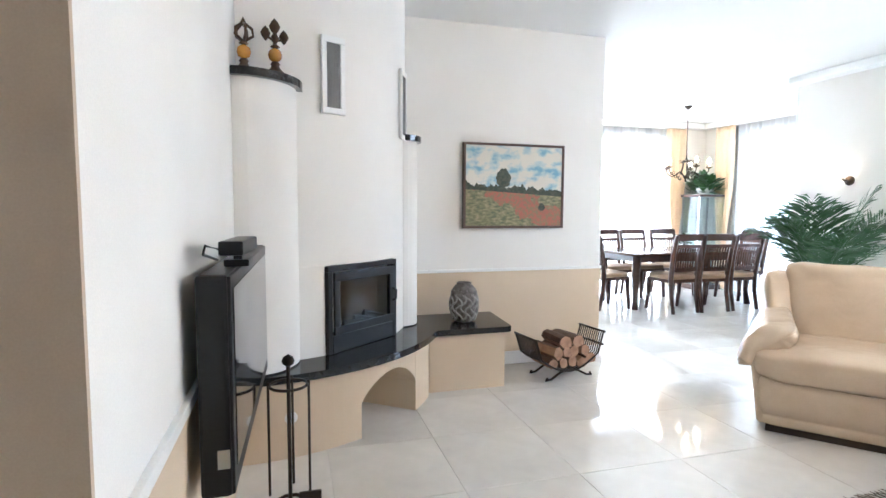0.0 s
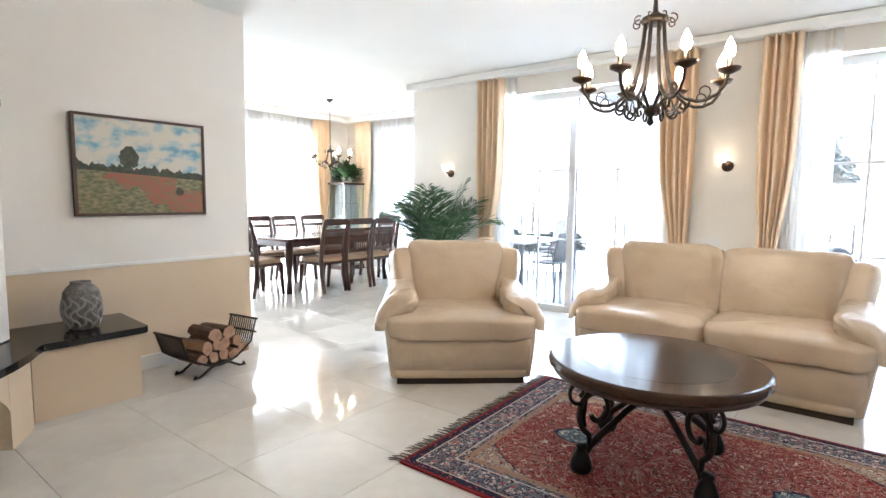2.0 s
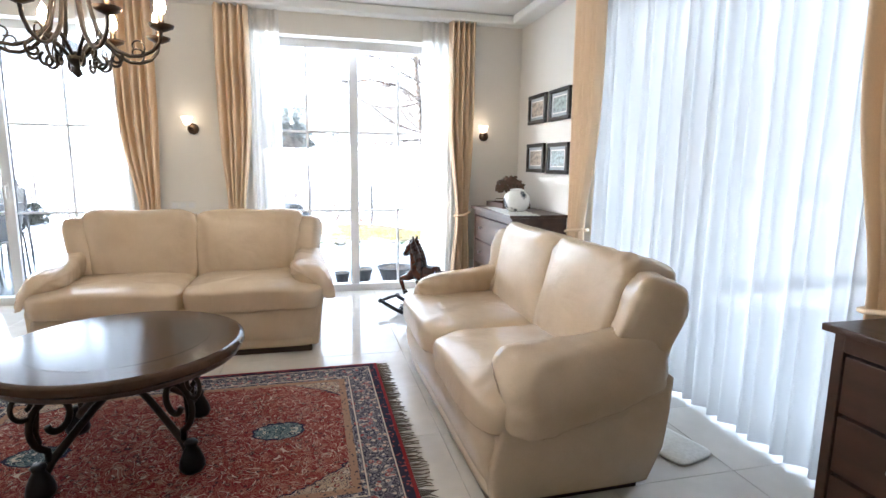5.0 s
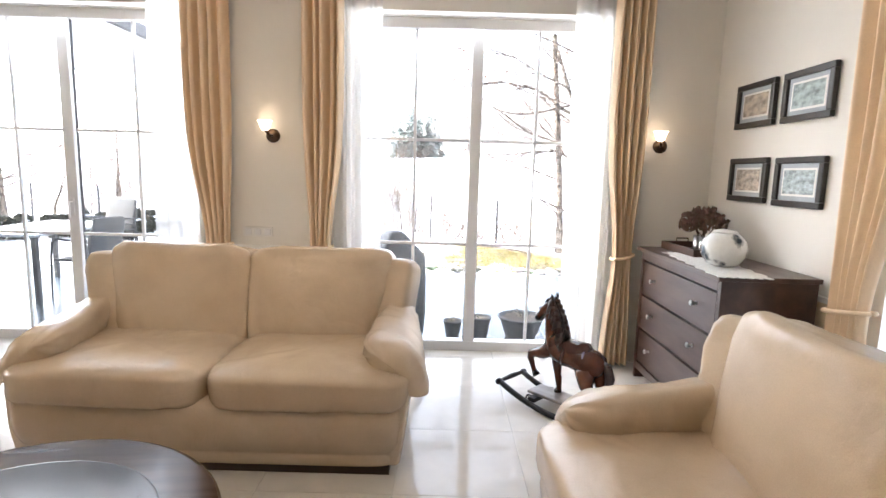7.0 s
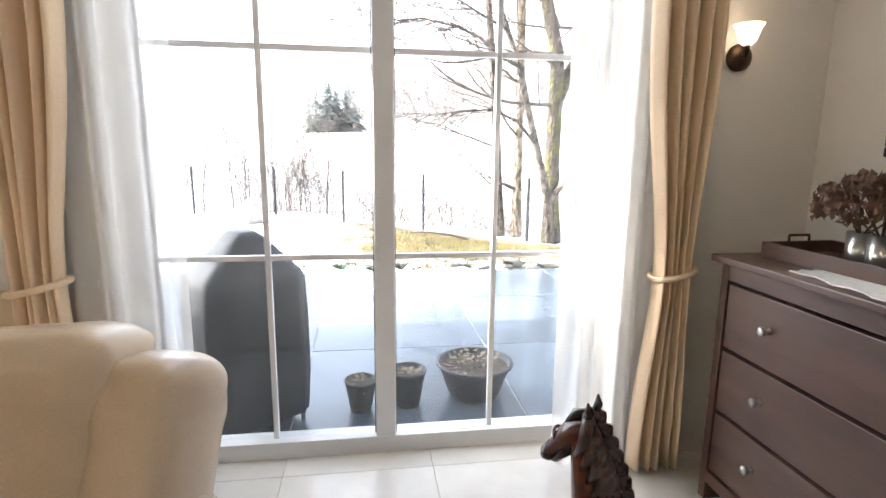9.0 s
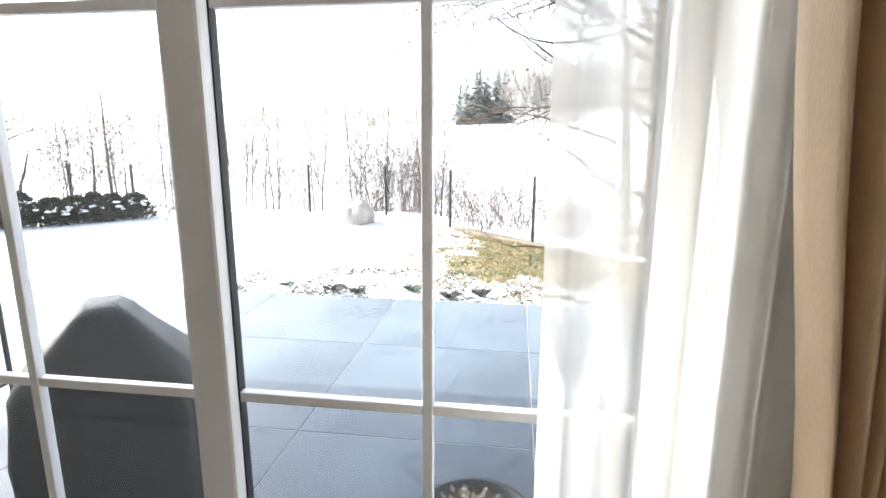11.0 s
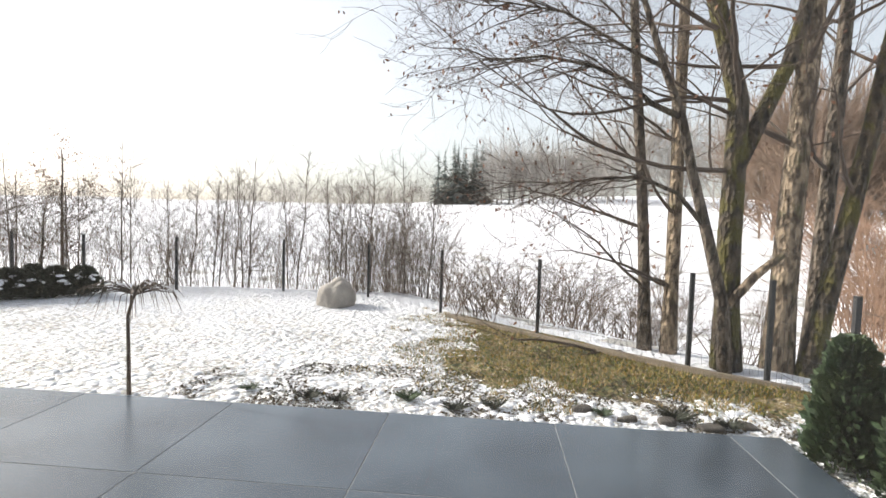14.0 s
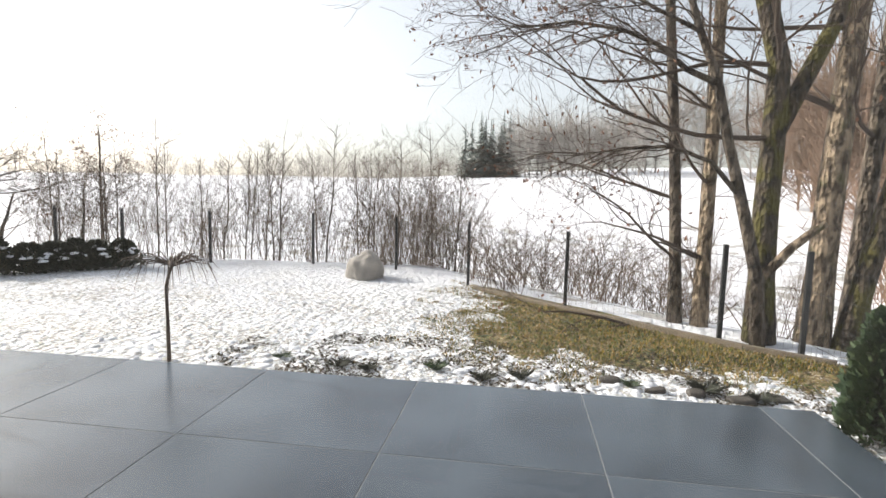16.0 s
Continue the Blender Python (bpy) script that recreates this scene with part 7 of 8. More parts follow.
part("wire_mesh", mesh_bm, M["post"], fence, "thin upright fence wires", kind="stuff")

rk = bmesh.new()
bmesh.ops.create_icosphere(rk, subdivisions=4, radius=1.0)
for v in rk.verts:
    d = v.co.normalized()
    r = 1 + 0.22 * noise.noise(d * 1.6) + 0.10 * noise.noise(d * 4) + 0.03 * noise.noise(d * 11)
    v.co = Vector((d.x * 0.26 * r, d.y * 0.30 * r, max(-0.15, d.z * 0.34 * r)))
boulder = tagged(link("boulder", rk, M["rock"], True), "large pale granite boulder on the snowy lawn", "boulder")
boulder.matrix_basis = pose(14.25, 1.55, TZ + 0.06, 0, 6, 20)


def grow(bm, p, d, length, r, depth, rng_, spread, up, tips, leaf=None, seg=6, droop=0.0):
    """A limb and its side limbs."""
    pts, n = [p.copy()], max(3, int(4 + depth))
    dd = d.copy()
    for i in range(n):
        dd = (dd + Vector((rng_.uniform(-1, 1), rng_.uniform(-1, 1), rng_.uniform(-1, 1))) * (0.17 if depth > 2 else 0.30) + Vector((0, 0, up - droop))).normalized()
        pts.append(pts[-1] + dd * length / n)
    radii = [max(0.0016, r * (1 - 0.62 * i / n)) for i in range(n + 1)]
    tube(bm, pts, radii, seg)
    if depth <= 0:
        tips.append(pts[-1])
        return
    kids = rng_.randint(3, 4) if depth > 1 else rng_.randint(3, 5)
    for k in range(kids):
        i = rng_.randint(1, n) if k else n
        ax = Vector((rng_.uniform(-1, 1), rng_.uniform(-1, 1), rng_.uniform(-0.4, 0.8))).normalized()
        nd = (dd * (1 - spread) + ax * spread).normalized()
        grow(bm, pts[i], nd, length * rng_.uniform(0.5, 0.72), radii[i] * rng_.uniform(0.45, 0.68), depth - 1, rng_, spread, up, tips, leaf, max(4, seg - 1), droop)


def deciduous(x, y, h, r, seed, material, label, lean=(0, 0), fork=None, low=0.35, limbs=9, depth=3, leaves=60, reach=0.30, name="tree", toward=None, rise=0.0, bend=0.0):
    """A bare tree: a tapered trunk, limbs and a crown of twigs with a few dead leaves."""
    rg = random.Random(seed)
    t = thing(name, label, "tree", pose(x, y, lawn_z(x, y) - 0.05), "garden trees")
    trunk, pts = bmesh.new(), []
    for i in range(13):
        u = i / 12
        kink = bend * max(0.0, h * u - fork[0]) * (1.25 - 0.25 * u) if fork else 0.0
        pts.append(Vector((0, kink, 0)) + Vector((lean[0] * h * u + 0.05 * noise.noise(Vector((u * 3, seed, 0))), lean[1] * h * u + 0.05 * noise.noise(Vector((u * 3, seed, 9))), h * u)))
    radii = [r * (1 - 0.72 * i / 12) * (1.25 if i == 0 else 1.0) for i in range(13)]
    tube(trunk, pts, radii, 12)
    if fork:
        fz, fl, fd = fork
        k = int(fz / h * 12)
        tube(trunk, [pts[k], pts[k] + Vector(fd) * fl * 0.3 + Vector((0, 0, fl * 0.3)), pts[k] + Vector(fd) * fl * 0.55 + Vector((0, 0, fl * 0.75)), pts[k] + Vector(fd) * fl * 0.7 + Vector((0, 0, fl * 1.3))], [radii[k] * 0.85, radii[k] * 0.7, radii[k] * 0.55, radii[k] * 0.3], 10)
    part("trunk", trunk, material, t, smooth=True)
    crown, tips = bmesh.new(), []
    for k in range(limbs):
        u = low + (0.97 - low) * (k + rg.random() * 0.6) / limbs
        j = min(11, int(u * 12))
        a = k * 2.4 + rg.uniform(-0.5, 0.5)
        d = Vector((math.cos(a), math.sin(a), rise + rg.uniform(0.1, 0.7)))
        if toward and k % 2 == 0:
            d = Vector((toward[0] + rg.uniform(-0.4, 0.4), toward[1] + rg.uniform(-0.4, 0.4), rg.uniform(0.0, 0.5)))
        grow(crown, pts[j].copy(), d.normalized(), h * reach * (1.1 - 0.5 * u), max(radii[j] * 0.28, 0.007), depth, rg, 0.42, 0.05, tips, None, 6, 0.03)
    part("crown", crown, M["twig"], t, "spreading bare twigs", kind="stuff")
    if leaves and tips:
        lv = bmesh.new()
        for k in range(leaves):
            p = rg.choice(tips) + Vector((rg.uniform(-0.1, 0.1), rg.uniform(-0.1, 0.1), rg.uniform(-0.12, 0.02)))
            q = Euler((rg.uniform(0, 6), rg.uniform(0, 6), rg.uniform(0, 6))).to_matrix()
            v = [lv.verts.new(p + q @ Vector(o) * 0.03) for o in ((1, 0, 0), (0, 0.5, 0), (-1, 0, 0), (0, -0.5, 0))]
            lv.faces.new(v)
        part("dead_leaves", lv, M["dead_leaf"], t, "few withered brown leaves", kind="stuff")
    return t


deciduous(12.15, -2.86, 9.0, 0.075, 1, M["bark"], "slender bare beech behind the garden fence", (0.0, 0.075), low=0.06, limbs=18, depth=3, leaves=200, reach=0.17, toward=(-0.2, 1.0))
deciduous(12.05, -3.10, 10.0, 0.085, 2, M["bark_pale"], "pale-barked bare beech behind the garden fence", (0.0, 0.006), low=0.08, limbs=16, depth=3, leaves=160, reach=0.13, toward=(-0.4, 0.8))
deciduous(11.45, -3.50, 8.5, 0.132, 3, M["bark_moss"], "stout mossy beech with a forked trunk", (0.0, 0.004), fork=(2.75, 3.8, (0.1, -0.46, 0)), bend=0.26, low=0.30, limbs=14, depth=4, leaves=700, reach=0.27, toward=(-0.25, 1.0))
deciduous(11.75, -4.16, 10.0, 0.145, 4, M["bark_pale"], "pale-barked beech behind the fence", (0.0, -0.035), low=0.28, limbs=13, depth=3, leaves=160, reach=0.17, toward=(0.0, 1.0))
deciduous(11.9, -4.58, 9.5, 0.10, 5, M["bark"], "dark straight tree behind the fence", (0.0, -0.035), low=0.25, limbs=12, depth=3, leaves=120, reach=0.17)
deciduous(11.6, -4.40, 8.0, 0.11, 15, M["bark_moss"], "leaning mossy tree behind the fence", (-0.01, -0.165), low=0.25, limbs=12, depth=3, leaves=120, reach=0.19)
deciduous(12.9, -3.35, 5.0, 0.035, 6, M["bark"], "thin bare sapling behind the fence", (0.01, 0.02), low=0.1, limbs=14, depth=1, leaves=60, reach=0.2)
# curved side stem with long limbs reaching over the lawn
rg = random.Random(16)
side = thing("tree", "curved dark beech stem with long limbs over the lawn", "tree", pose(11.25, -3.30, lawn_z(11.25, -3.30) - 0.03), "garden trees")
stems, tips = bmesh.new(), []
STEM = [Vector(p) for p in ((0.04, -0.12, 0.0), (0.02, -0.06, 0.7), (0, 0.12, 1.35), (0, 0.32, 2.05), (0, 0.47, 2.67), (-0.05, 0.68, 3.12), (-0.1, 0.86, 3.6), (-0.1, 1.15, 4.4))]
tube(stems, STEM, [0.075, 0.065, 0.058, 0.052, 0.045, 0.036, 0.03, 0.015], 10)
LIMB_A = [Vector(p) for p in ((0, 0.47, 2.62), (-0.05, 0.77, 2.74), (-0.12, 1.07, 2.96), (-0.2, 1.40, 3.07), (-0.3, 1.87, 3.13), (-0.4, 2.4, 3.05))]
LIMB_B = [Vector(p) for p in ((0, 0.15, 1.5), (-0.05, 0.48, 1.86), (-0.05, 0.86, 2.01), (-0.1, 1.33, 1.97), (-0.15, 1.81, 1.90))]
LIMB_C = [Vector(p) for p in ((-0.05, 0.68, 3.1), (-0.2, 1.1, 3.25), (-0.3, 1.7, 3.55), (-0.4, 2.4, 3.62))]
for line, r0 in ((LIMB_A, 0.034), (LIMB_B, 0.028), (LIMB_C, 0.024)):
    tube(stems, line, [r0 * (1 - 0.75 * k / (len(line) - 1)) for k in range(len(line))], 7)
part("trunk", stems, M["bark"], side, smooth=True)
fine = bmesh.new()
for line, n in ((STEM[3:], 12), (LIMB_A, 20), (LIMB_B, 13), (LIMB_C, 16)):
    for k in range(n):
        u = (0.25 + 0.75 * (k + rg.random()) / n) * (len(line) - 1)
        q = min(len(line) - 2, int(u))
        p = line[q].lerp(line[q + 1], min(1.0, u - q))
        d = (line[q + 1] - line[q]).normalized() + Vector((rg.uniform(-0.7, 0.5), rg.uniform(-0.4, 0.8), rg.uniform(-0.7, 0.6)))
        grow(fine, p, d.normalized(), rg.uniform(0.5, 1.0), 0.009, 2, rg, 0.45, 0.0, tips, None, 5, 0.03)
part("crown", fine, M["twig"], side, "spreading bare twigs", kind="stuff")
lv = bmesh.new()
for k in range(520):
    p = rg.choice(tips) + Vector((rg.uniform(-0.08, 0.08), rg.uniform(-0.08, 0.08), rg.uniform(-0.1, 0.02)))
    q = Euler((rg.uniform(0, 6), rg.uniform(0, 6), rg.uniform(0, 6))).to_matrix()
    lv.faces.new([lv.verts.new(p + q @ Vector(o) * rg.uniform(0.018, 0.032)) for o in ((1, 0, 0), (0, 0.45, 0.1), (-1, 0, 0), (0, -0.45, 0.1))])
part("dead_leaves", lv, M["dead_leaf"], side, "withered brown leaves", kind="stuff")
stump = bmesh.new()
tube(stump, [(11.36, -3.42, 0.55), (11.33, -3.55, 0.72), (11.3, -3.66, 0.88), (11.28, -3.80, 1.02), (11.24, -3.92, 1.13)], [0.05, 0.05, 0.044, 0.04, 0.03], 9)
tagged(link("broken_branch", stump, M["bark_pale"], True), "pale broken branch caught on the stout beech", "branch")
deciduous(13.9, 9.75, 2.3, 0.13, 7, M["bark"], "spreading bare fruit tree behind the hedge", (0.0, 0.02), low=0.35, limbs=15, depth=3, leaves=0, reach=0.85, rise=0.45, toward=(0.2, -0.9))
deciduous(14.6, 9.2, 1.3, 0.05, 18, M["bark"], "low leaning stem of bare fruit wood", (0.05, -0.35), low=0.3, limbs=9, depth=3, leaves=0, reach=0.9, rise=0.3)
deciduous(15.6, 8.2, 1.6, 0.04, 19, M["bark"], "small bare tree beyond the hedge", (0.0, -0.1), low=0.3, limbs=12, depth=3, leaves=0, reach=0.6, rise=0.5)
deciduous(17.0, 8.9, 3.2, 0.05, 8, M["bark"], "bare tree with some red-brown leaves", (0, 0), low=0.3, limbs=14, depth=3, leaves=900, reach=0.30)
deciduous(16.3, 12.4, 3.6, 0.06, 17, M["bark"], "bare tree beyond the hedge", (0, -0.06), low=0.2, limbs=12, depth=3, leaves=0, reach=0.42)

# slim bare alders and brushwood behind the fence
rg = random.Random(31)
for k in range(22):
    y = 0.5 + 0.43 * k + rg.uniform(-0.25, 0.25)
    x = 16.4 + rg.uniform(-0.5, 1.2)
    deciduous(x, y, rg.uniform(2.0, 3.1), 0.018, 40 + k, M["bark"], "slim bare alder behind the fence", (rg.uniform(-0.05, 0.05), rg.uniform(-0.07, 0.07)), low=0.12, limbs=18, depth=2, leaves=0, reach=0.25, rise=0.7)


def brush(name, spots, height, count, label, material, seed, spread=0.5, stout=1.0):
    r2, b = random.Random(seed), bmesh.new()
    for x, y in spots:
        z0 = lawn_z(x, y)
        for k in range(count):
            a, l0 = r2.uniform(0, 6.283), height * r2.uniform(0.45, 1.1)
            s = spread * r2.uniform(0.1, 1.0)
            bx_, by_ = x + r2.uniform(-0.3, 0.3), y + r2.uniform(-0.3, 0.3)
            p0, p1, p2 = Vector((bx_, by_, z0)), Vector((bx_ + math.cos(a) * s * l0 * 0.4, by_ + math.sin(a) * s * l0 * 0.4, z0 + l0 * 0.55)), Vector((bx_ + math.cos(a) * s * l0, by_ + math.sin(a) * s * l0, z0 + l0))
            tube(b, [p0, p1, p2], [0.007 * stout, 0.0045 * stout, 0.0018 * stout], 3)
            for j in range(9):
                u = r2.uniform(0.25, 0.95)
                q = p0.lerp(p1, u * 2) if u < 0.5 else p1.lerp(p2, u * 2 - 1)
                d = Vector((r2.uniform(-1, 1), r2.uniform(-1, 1), r2.uniform(0.1, 1))).normalized() * l0 * r2.uniform(0.12, 0.3)
                tube(b, [q, q + d], [0.003 * stout, 0.0012 * stout], 3)
    return tagged(link(name, b, material), label, "bushes", kind="stuff")


brush("brushwood", [(16.3 + rg.uniform(-0.6, 0.9), 0.3 + 0.33 * k) for k in range(30)], 1.9, 24, "tangled bare brushwood behind the fence", M["brushwood"], 5, 0.85, 0.62)
brush("bush", [(16.4 + rg.uniform(-0.7, 0.7), 0.2 + 0.32 * k) for k in range(6)], 2.3, 40, "dense bare rounded bush behind the fence", M["brushwood"], 6, 0.6, 0.7)
brush("undergrowth", [(13.4 + rg.uniform(0, 3.5), -4.6 + 0.32 * k + rg.uniform(-0.3, 0.3)) for k in range(14)], 1.2, 26, "low bare undergrowth below the trees", M["brushwood"], 7, 1.5)
brush("thicket", [(5.7 + q * math.cos(radians(a)), -1.0 + q * math.sin(radians(a))) for q, a in ((rg.uniform(15, 27), rg.uniform(-47, -32)) for k in range(46))], 4.2, 11, "dense brown winter thicket on the slope", mat("brown_thicket", (0.33, 0.205, 0.135), (0.17, 0.108, 0.075), 0.9, scale=0.8, grain=9, bump=0.0), 9, 1.3, 2.4)
brush("field_scrub", [(19 + rg.uniform(0, 9), -9 + 0.9 * k) for k in range(16)], 1.6, 22, "bare scrub at the edge of the snow field", M["brushwood"], 8, 0.9)


def clump_shrub(name, x, y, r, h, n, material, label, seed, leafsize, flat=0.0, snow=0):
    """An evergreen of many small sprays with an uneven outline."""
    r2, b = random.Random(seed), bmesh.new()
    t = thing(name, label, "shrub", pose(x, y, lawn_z(x, y) - 0.02), "evergreens")
    for k in range(n):
        z = r2.random() ** 0.8
        env = (1 - z) ** 0.42 * (0.75 + 0.4 * noise.noise(Vector((z * 4, k % 9, seed))))
        a = r2.uniform(0, 6.283)
        rr = r * env * (1 - 0.45 * r2.random() ** 2.2) * (1.05 + 0.35 * noise.noise(Vector((5 * math.cos(a), 5 * math.sin(a), 9 * z + seed)))) * (1 + 0.15 * math.sin(3 * a + seed))
        c = Vector((rr * math.cos(a), rr * math.sin(a), 0.02 + h * z))
        d = Vector((math.cos(a) * 0.7, math.sin(a) * 0.7, r2.uniform(0.1, 1.2))).normalized()
        s = d.cross(Vector((r2.uniform(-1, 1), r2.uniform(-1, 1), 0.3))).normalized()
        L = leafsize * r2.uniform(0.6, 1.9)
        v = [b.verts.new(q) for q in (c, c + d * L * 0.5 + s * L * 0.3, c + d * L, c + d * L * 0.5 - s * L * 0.3)]
        b.faces.new(v)
    part("foliage", b, material, t, kind="stuff")
    part("stem", tube(bmesh.new(), [(0, 0, 0), (0, 0, h * 0.8)], [0.04, 0.01], 8), M["twig"], t)
    core = lathe(bmesh.new(), [(r * 0.35, 0.05), (r * 0.4, h * 0.15), (r * 0.32, h * 0.45), (r * 0.16, h * 0.65), (0.02, h * 0.78)], 14)
    part("inner_foliage", core, M["hedge"], t)
    if snow:
        sb = bmesh.new()
        for k in range(snow):
            a, rr = r2.uniform(0, 6.283), r * r2.random() ** 0.5 * 0.8
            w_ = r2.uniform(0.4, 1.0)
            lathe(sb, [(0.02, 0), (0.09 * w_, 0.012), (0.07 * w_, 0.035), (0.01, 0.05)], 8, (rr * math.cos(a), rr * math.sin(a), h * (0.93 - 0.75 * (rr / r) ** 2) * r2.uniform(0.85, 1.0)))
        part("snow_cap", sb, M["snow"], t, "patches of snow", True)
    return t


clump_shrub("thuja", 9.20, -3.27, 0.25, 0.80, 11000, M["thuja"], "small green thuja at the terrace corner", 51, 0.040)
clump_shrub("thuja", 8.74, -3.46, 0.33, 0.86, 11000, M["thuja"], "rounded green thuja beside the terrace", 52, 0.040)
clump_shrub("thuja", 8.12, -3.55, 0.36, 0.78, 9000, mat("bronze_thuja_leaf", (0.085, 0.075, 0.028), (0.11, 0.075, 0.03), 0.65, scale=9, grain=60, bump=0.1), "bronze-green thuja beside the terrace", 53, 0.040)
hr = random.Random(61)
for k in range(12):
    u = k / 11
    x, y = 14.05 - 2.6 * u + hr.uniform(-0.1, 0.1), 5.95 + 2.6 * u + hr.uniform(-0.08, 0.08)
    clump_shrub("hedge_bush", x, y, hr.uniform(0.26, 0.38), hr.uniform(0.40, 0.58), 1700, M["hedge"], "low dark hedge bush capped with snow", 60 + k, 0.05, snow=16)
rg = random.Random(77)
def tuft(x, y, r, h, n, material, seed, label):
    r2, b = random.Random(seed), bmesh.new()
    t = thing("border_plant", label, "plant", pose(x, y, lawn_z(x, y)), "border plants")
    for k in range(n):
        a, s, L = r2.uniform(0, 6.283), r2.uniform(0.1, 1.0), r2.uniform(0.5, 1.1)
        p = Vector((0.4 * r * s * math.cos(a), 0.4 * r * s * math.sin(a), 0))
        q = Vector((1.6 * r * s * math.cos(a + 0.3), 1.6 * r * s * math.sin(a + 0.3), h * L))
        w = Vector((-math.sin(a), math.cos(a), 0)) * 0.0025
        b.faces.new([b.verts.new(o) for o in (p - w, p + w, (p + q) / 2 + w + Vector((0, 0, h * 0.15)), q)])
    part("blades", b, material, t, kind="stuff")


for k, (y, r, h) in enumerate(((1.0, 0.10, 0.10), (0.45, 0.14, 0.14), (0.2, 0.10, 0.12), (-0.35, 0.13, 0.16), (-0.75, 0.14, 0.14), (-1.05, 0.12, 0.2), (-1.9, 0.10, 0.12), (-2.45, 0.16, 0.2), (-2.8, 0.14, 0.16))):
    tuft(9.72 + 0.22 * rg.random(), y, r * 0.7, h * 0.5, 120, M["hedge"] if k % 3 else M["thuja"], 80 + k, "small frosted plant in the border")
blades = bmesh.new()
for k in range(26000):
    y = rg.uniform(-3.9, 0.4)
    fx = 10.94 + (y + 3.66) * 0.93
    x = rg.uniform(9.8, fx - 0.05) if fx > 9.9 else 9.9
    keep = clamp01((0.4 - y) * 0.8) * clamp01((x - 9.7) * 0.9) + 0.9 * noise.noise(Vector((x * 1.6, y * 1.6, 4.0))) + 0.5 * noise.noise(Vector((x * 6, y * 6, 4.0)))
    if keep < 0.42:
        continue
    z, h, a = lawn_z(x, y), rg.uniform(0.012, 0.045), rg.uniform(0, 6.283)
    w, o = Vector((math.cos(a), math.sin(a), 0)) * 0.006, Vector((rg.uniform(-0.02, 0.02), rg.uniform(-0.02, 0.02), h))
    c = Vector((x, y, z - 0.004))
    blades.faces.new([blades.verts.new(q) for q in (c - w, c + w, c + o)])
straw = mat("winter_grass", (0.13, 0.13, 0.04), (0.20, 0.15, 0.055), 0.8, scale=9, grain=60, bump=0.0)
gn, gl_ = straw.node_tree.nodes, straw.node_tree.links
geo, gr = gn.new("ShaderNodeNewGeometry"), gn.new("ShaderNodeValToRGB")
for pos, c in ((0.25, (0.075, 0.105, 0.015)), (0.5, (0.24, 0.20, 0.03)), (0.72, (0.42, 0.24, 0.045)), (0.86, (0.50, 0.42, 0.28))):
    gr.color_ramp.elements.new(pos).color = (*c, 1)
gr.color_ramp.elements[0].color, gr.color_ramp.elements[-1].color = (0.03, 0.035, 0.012, 1), (0.12, 0.055, 0.025, 1)
gl_.new(geo.outputs["Random Per Island"], gr.inputs[0])
gl_.new(gr.outputs[0], gn["Principled BSDF"].inputs["Base Color"])
tagged(link("grass_blades", blades, straw), "short yellow-green winter grass on the thawed lawn", "grass", kind="stuff")
heaps = bmesh.new()
for k in range(150):
    x, y = 9.60 + rg.random() ** 1.4 * 0.8, rg.uniform(-3.2, 3.0)
    lathe(heaps, [(0.09 * rg.uniform(0.3, 1), -0.03), (0.05 * rg.uniform(0.4, 1), 0.006), (0.015, 0.016 * rg.uniform(0.4, 1.2))], 9, (x, y, lawn_z(x, y)), (1, rg.uniform(0.7, 1.8)))
tagged(link("snow_heaps", heaps, M["snow"], True), "small heaps of snow along the border", "snow", kind="stuff")
litter = bmesh.new()
for k in range(9000):
    x, y = 9.52 + rg.random() ** 1.3 * 1.3, rg.uniform(-3.3, 1.6)
    if noise.noise(Vector((x * 2.2, y * 2.2, 7.0))) < -0.02 + 0.10 * max(0.0, y):
        continue
    c = Vector((x, y, lawn_z(x, y) + 0.006))
    q = Euler((rg.uniform(-0.7, 0.7), rg.uniform(-0.7, 0.7), rg.uniform(0, 6.3))).to_matrix()
    s_ = rg.uniform(0.008, 0.024)
    litter.faces.new([litter.verts.new(c + q @ Vector(o) * s_) for o in ((1, 0, 0), (0.1, 0.45, 0.1), (-1, 0.1, 0), (0, -0.5, 0.1))])
tagged(link("leaf_litter", litter, M["litter"]), "dark leaf litter showing through the thin snow", "leaves", kind="stuff")
stones = thing("border_stones", "dark flat stones lying in the border", "stones", kind="stuff")
for k in range(5):
    x, y = 9.66 + rg.uniform(0, 0.3), -2.95 + 0.30 * k
    sb = puff(bmesh.new(), (x, y, lawn_z(x, y) + 0.01), (rg.uniform(0.07, 0.15), rg.uniform(0.08, 0.18), 0.05), 0.45, None, 0.015, 14, 8, k)
    part("stone", sb, M["border_stone"], stones, smooth=True)

# weeping sapling in the border
wp = thing("weeping_sapling", "small bare weeping tree at the terrace edge", "tree", pose(9.62, 1.88, TZ - 0.05) @ Matrix.Diagonal((1, 1, 0.86, 1)))
part("trunk", tube(bmesh.new(), [(0, 0, 0), (0.01, 0.01, 0.4), (-0.01, 0.0, 0.75), (0.0, -0.04, 0.93), (0.0, -0.10, 0.98)], [0.017, 0.014, 0.013, 0.012, 0.009], 8), M["twig"], wp, smooth=True)
wt = bmesh.new()
rg = random.Random(9)
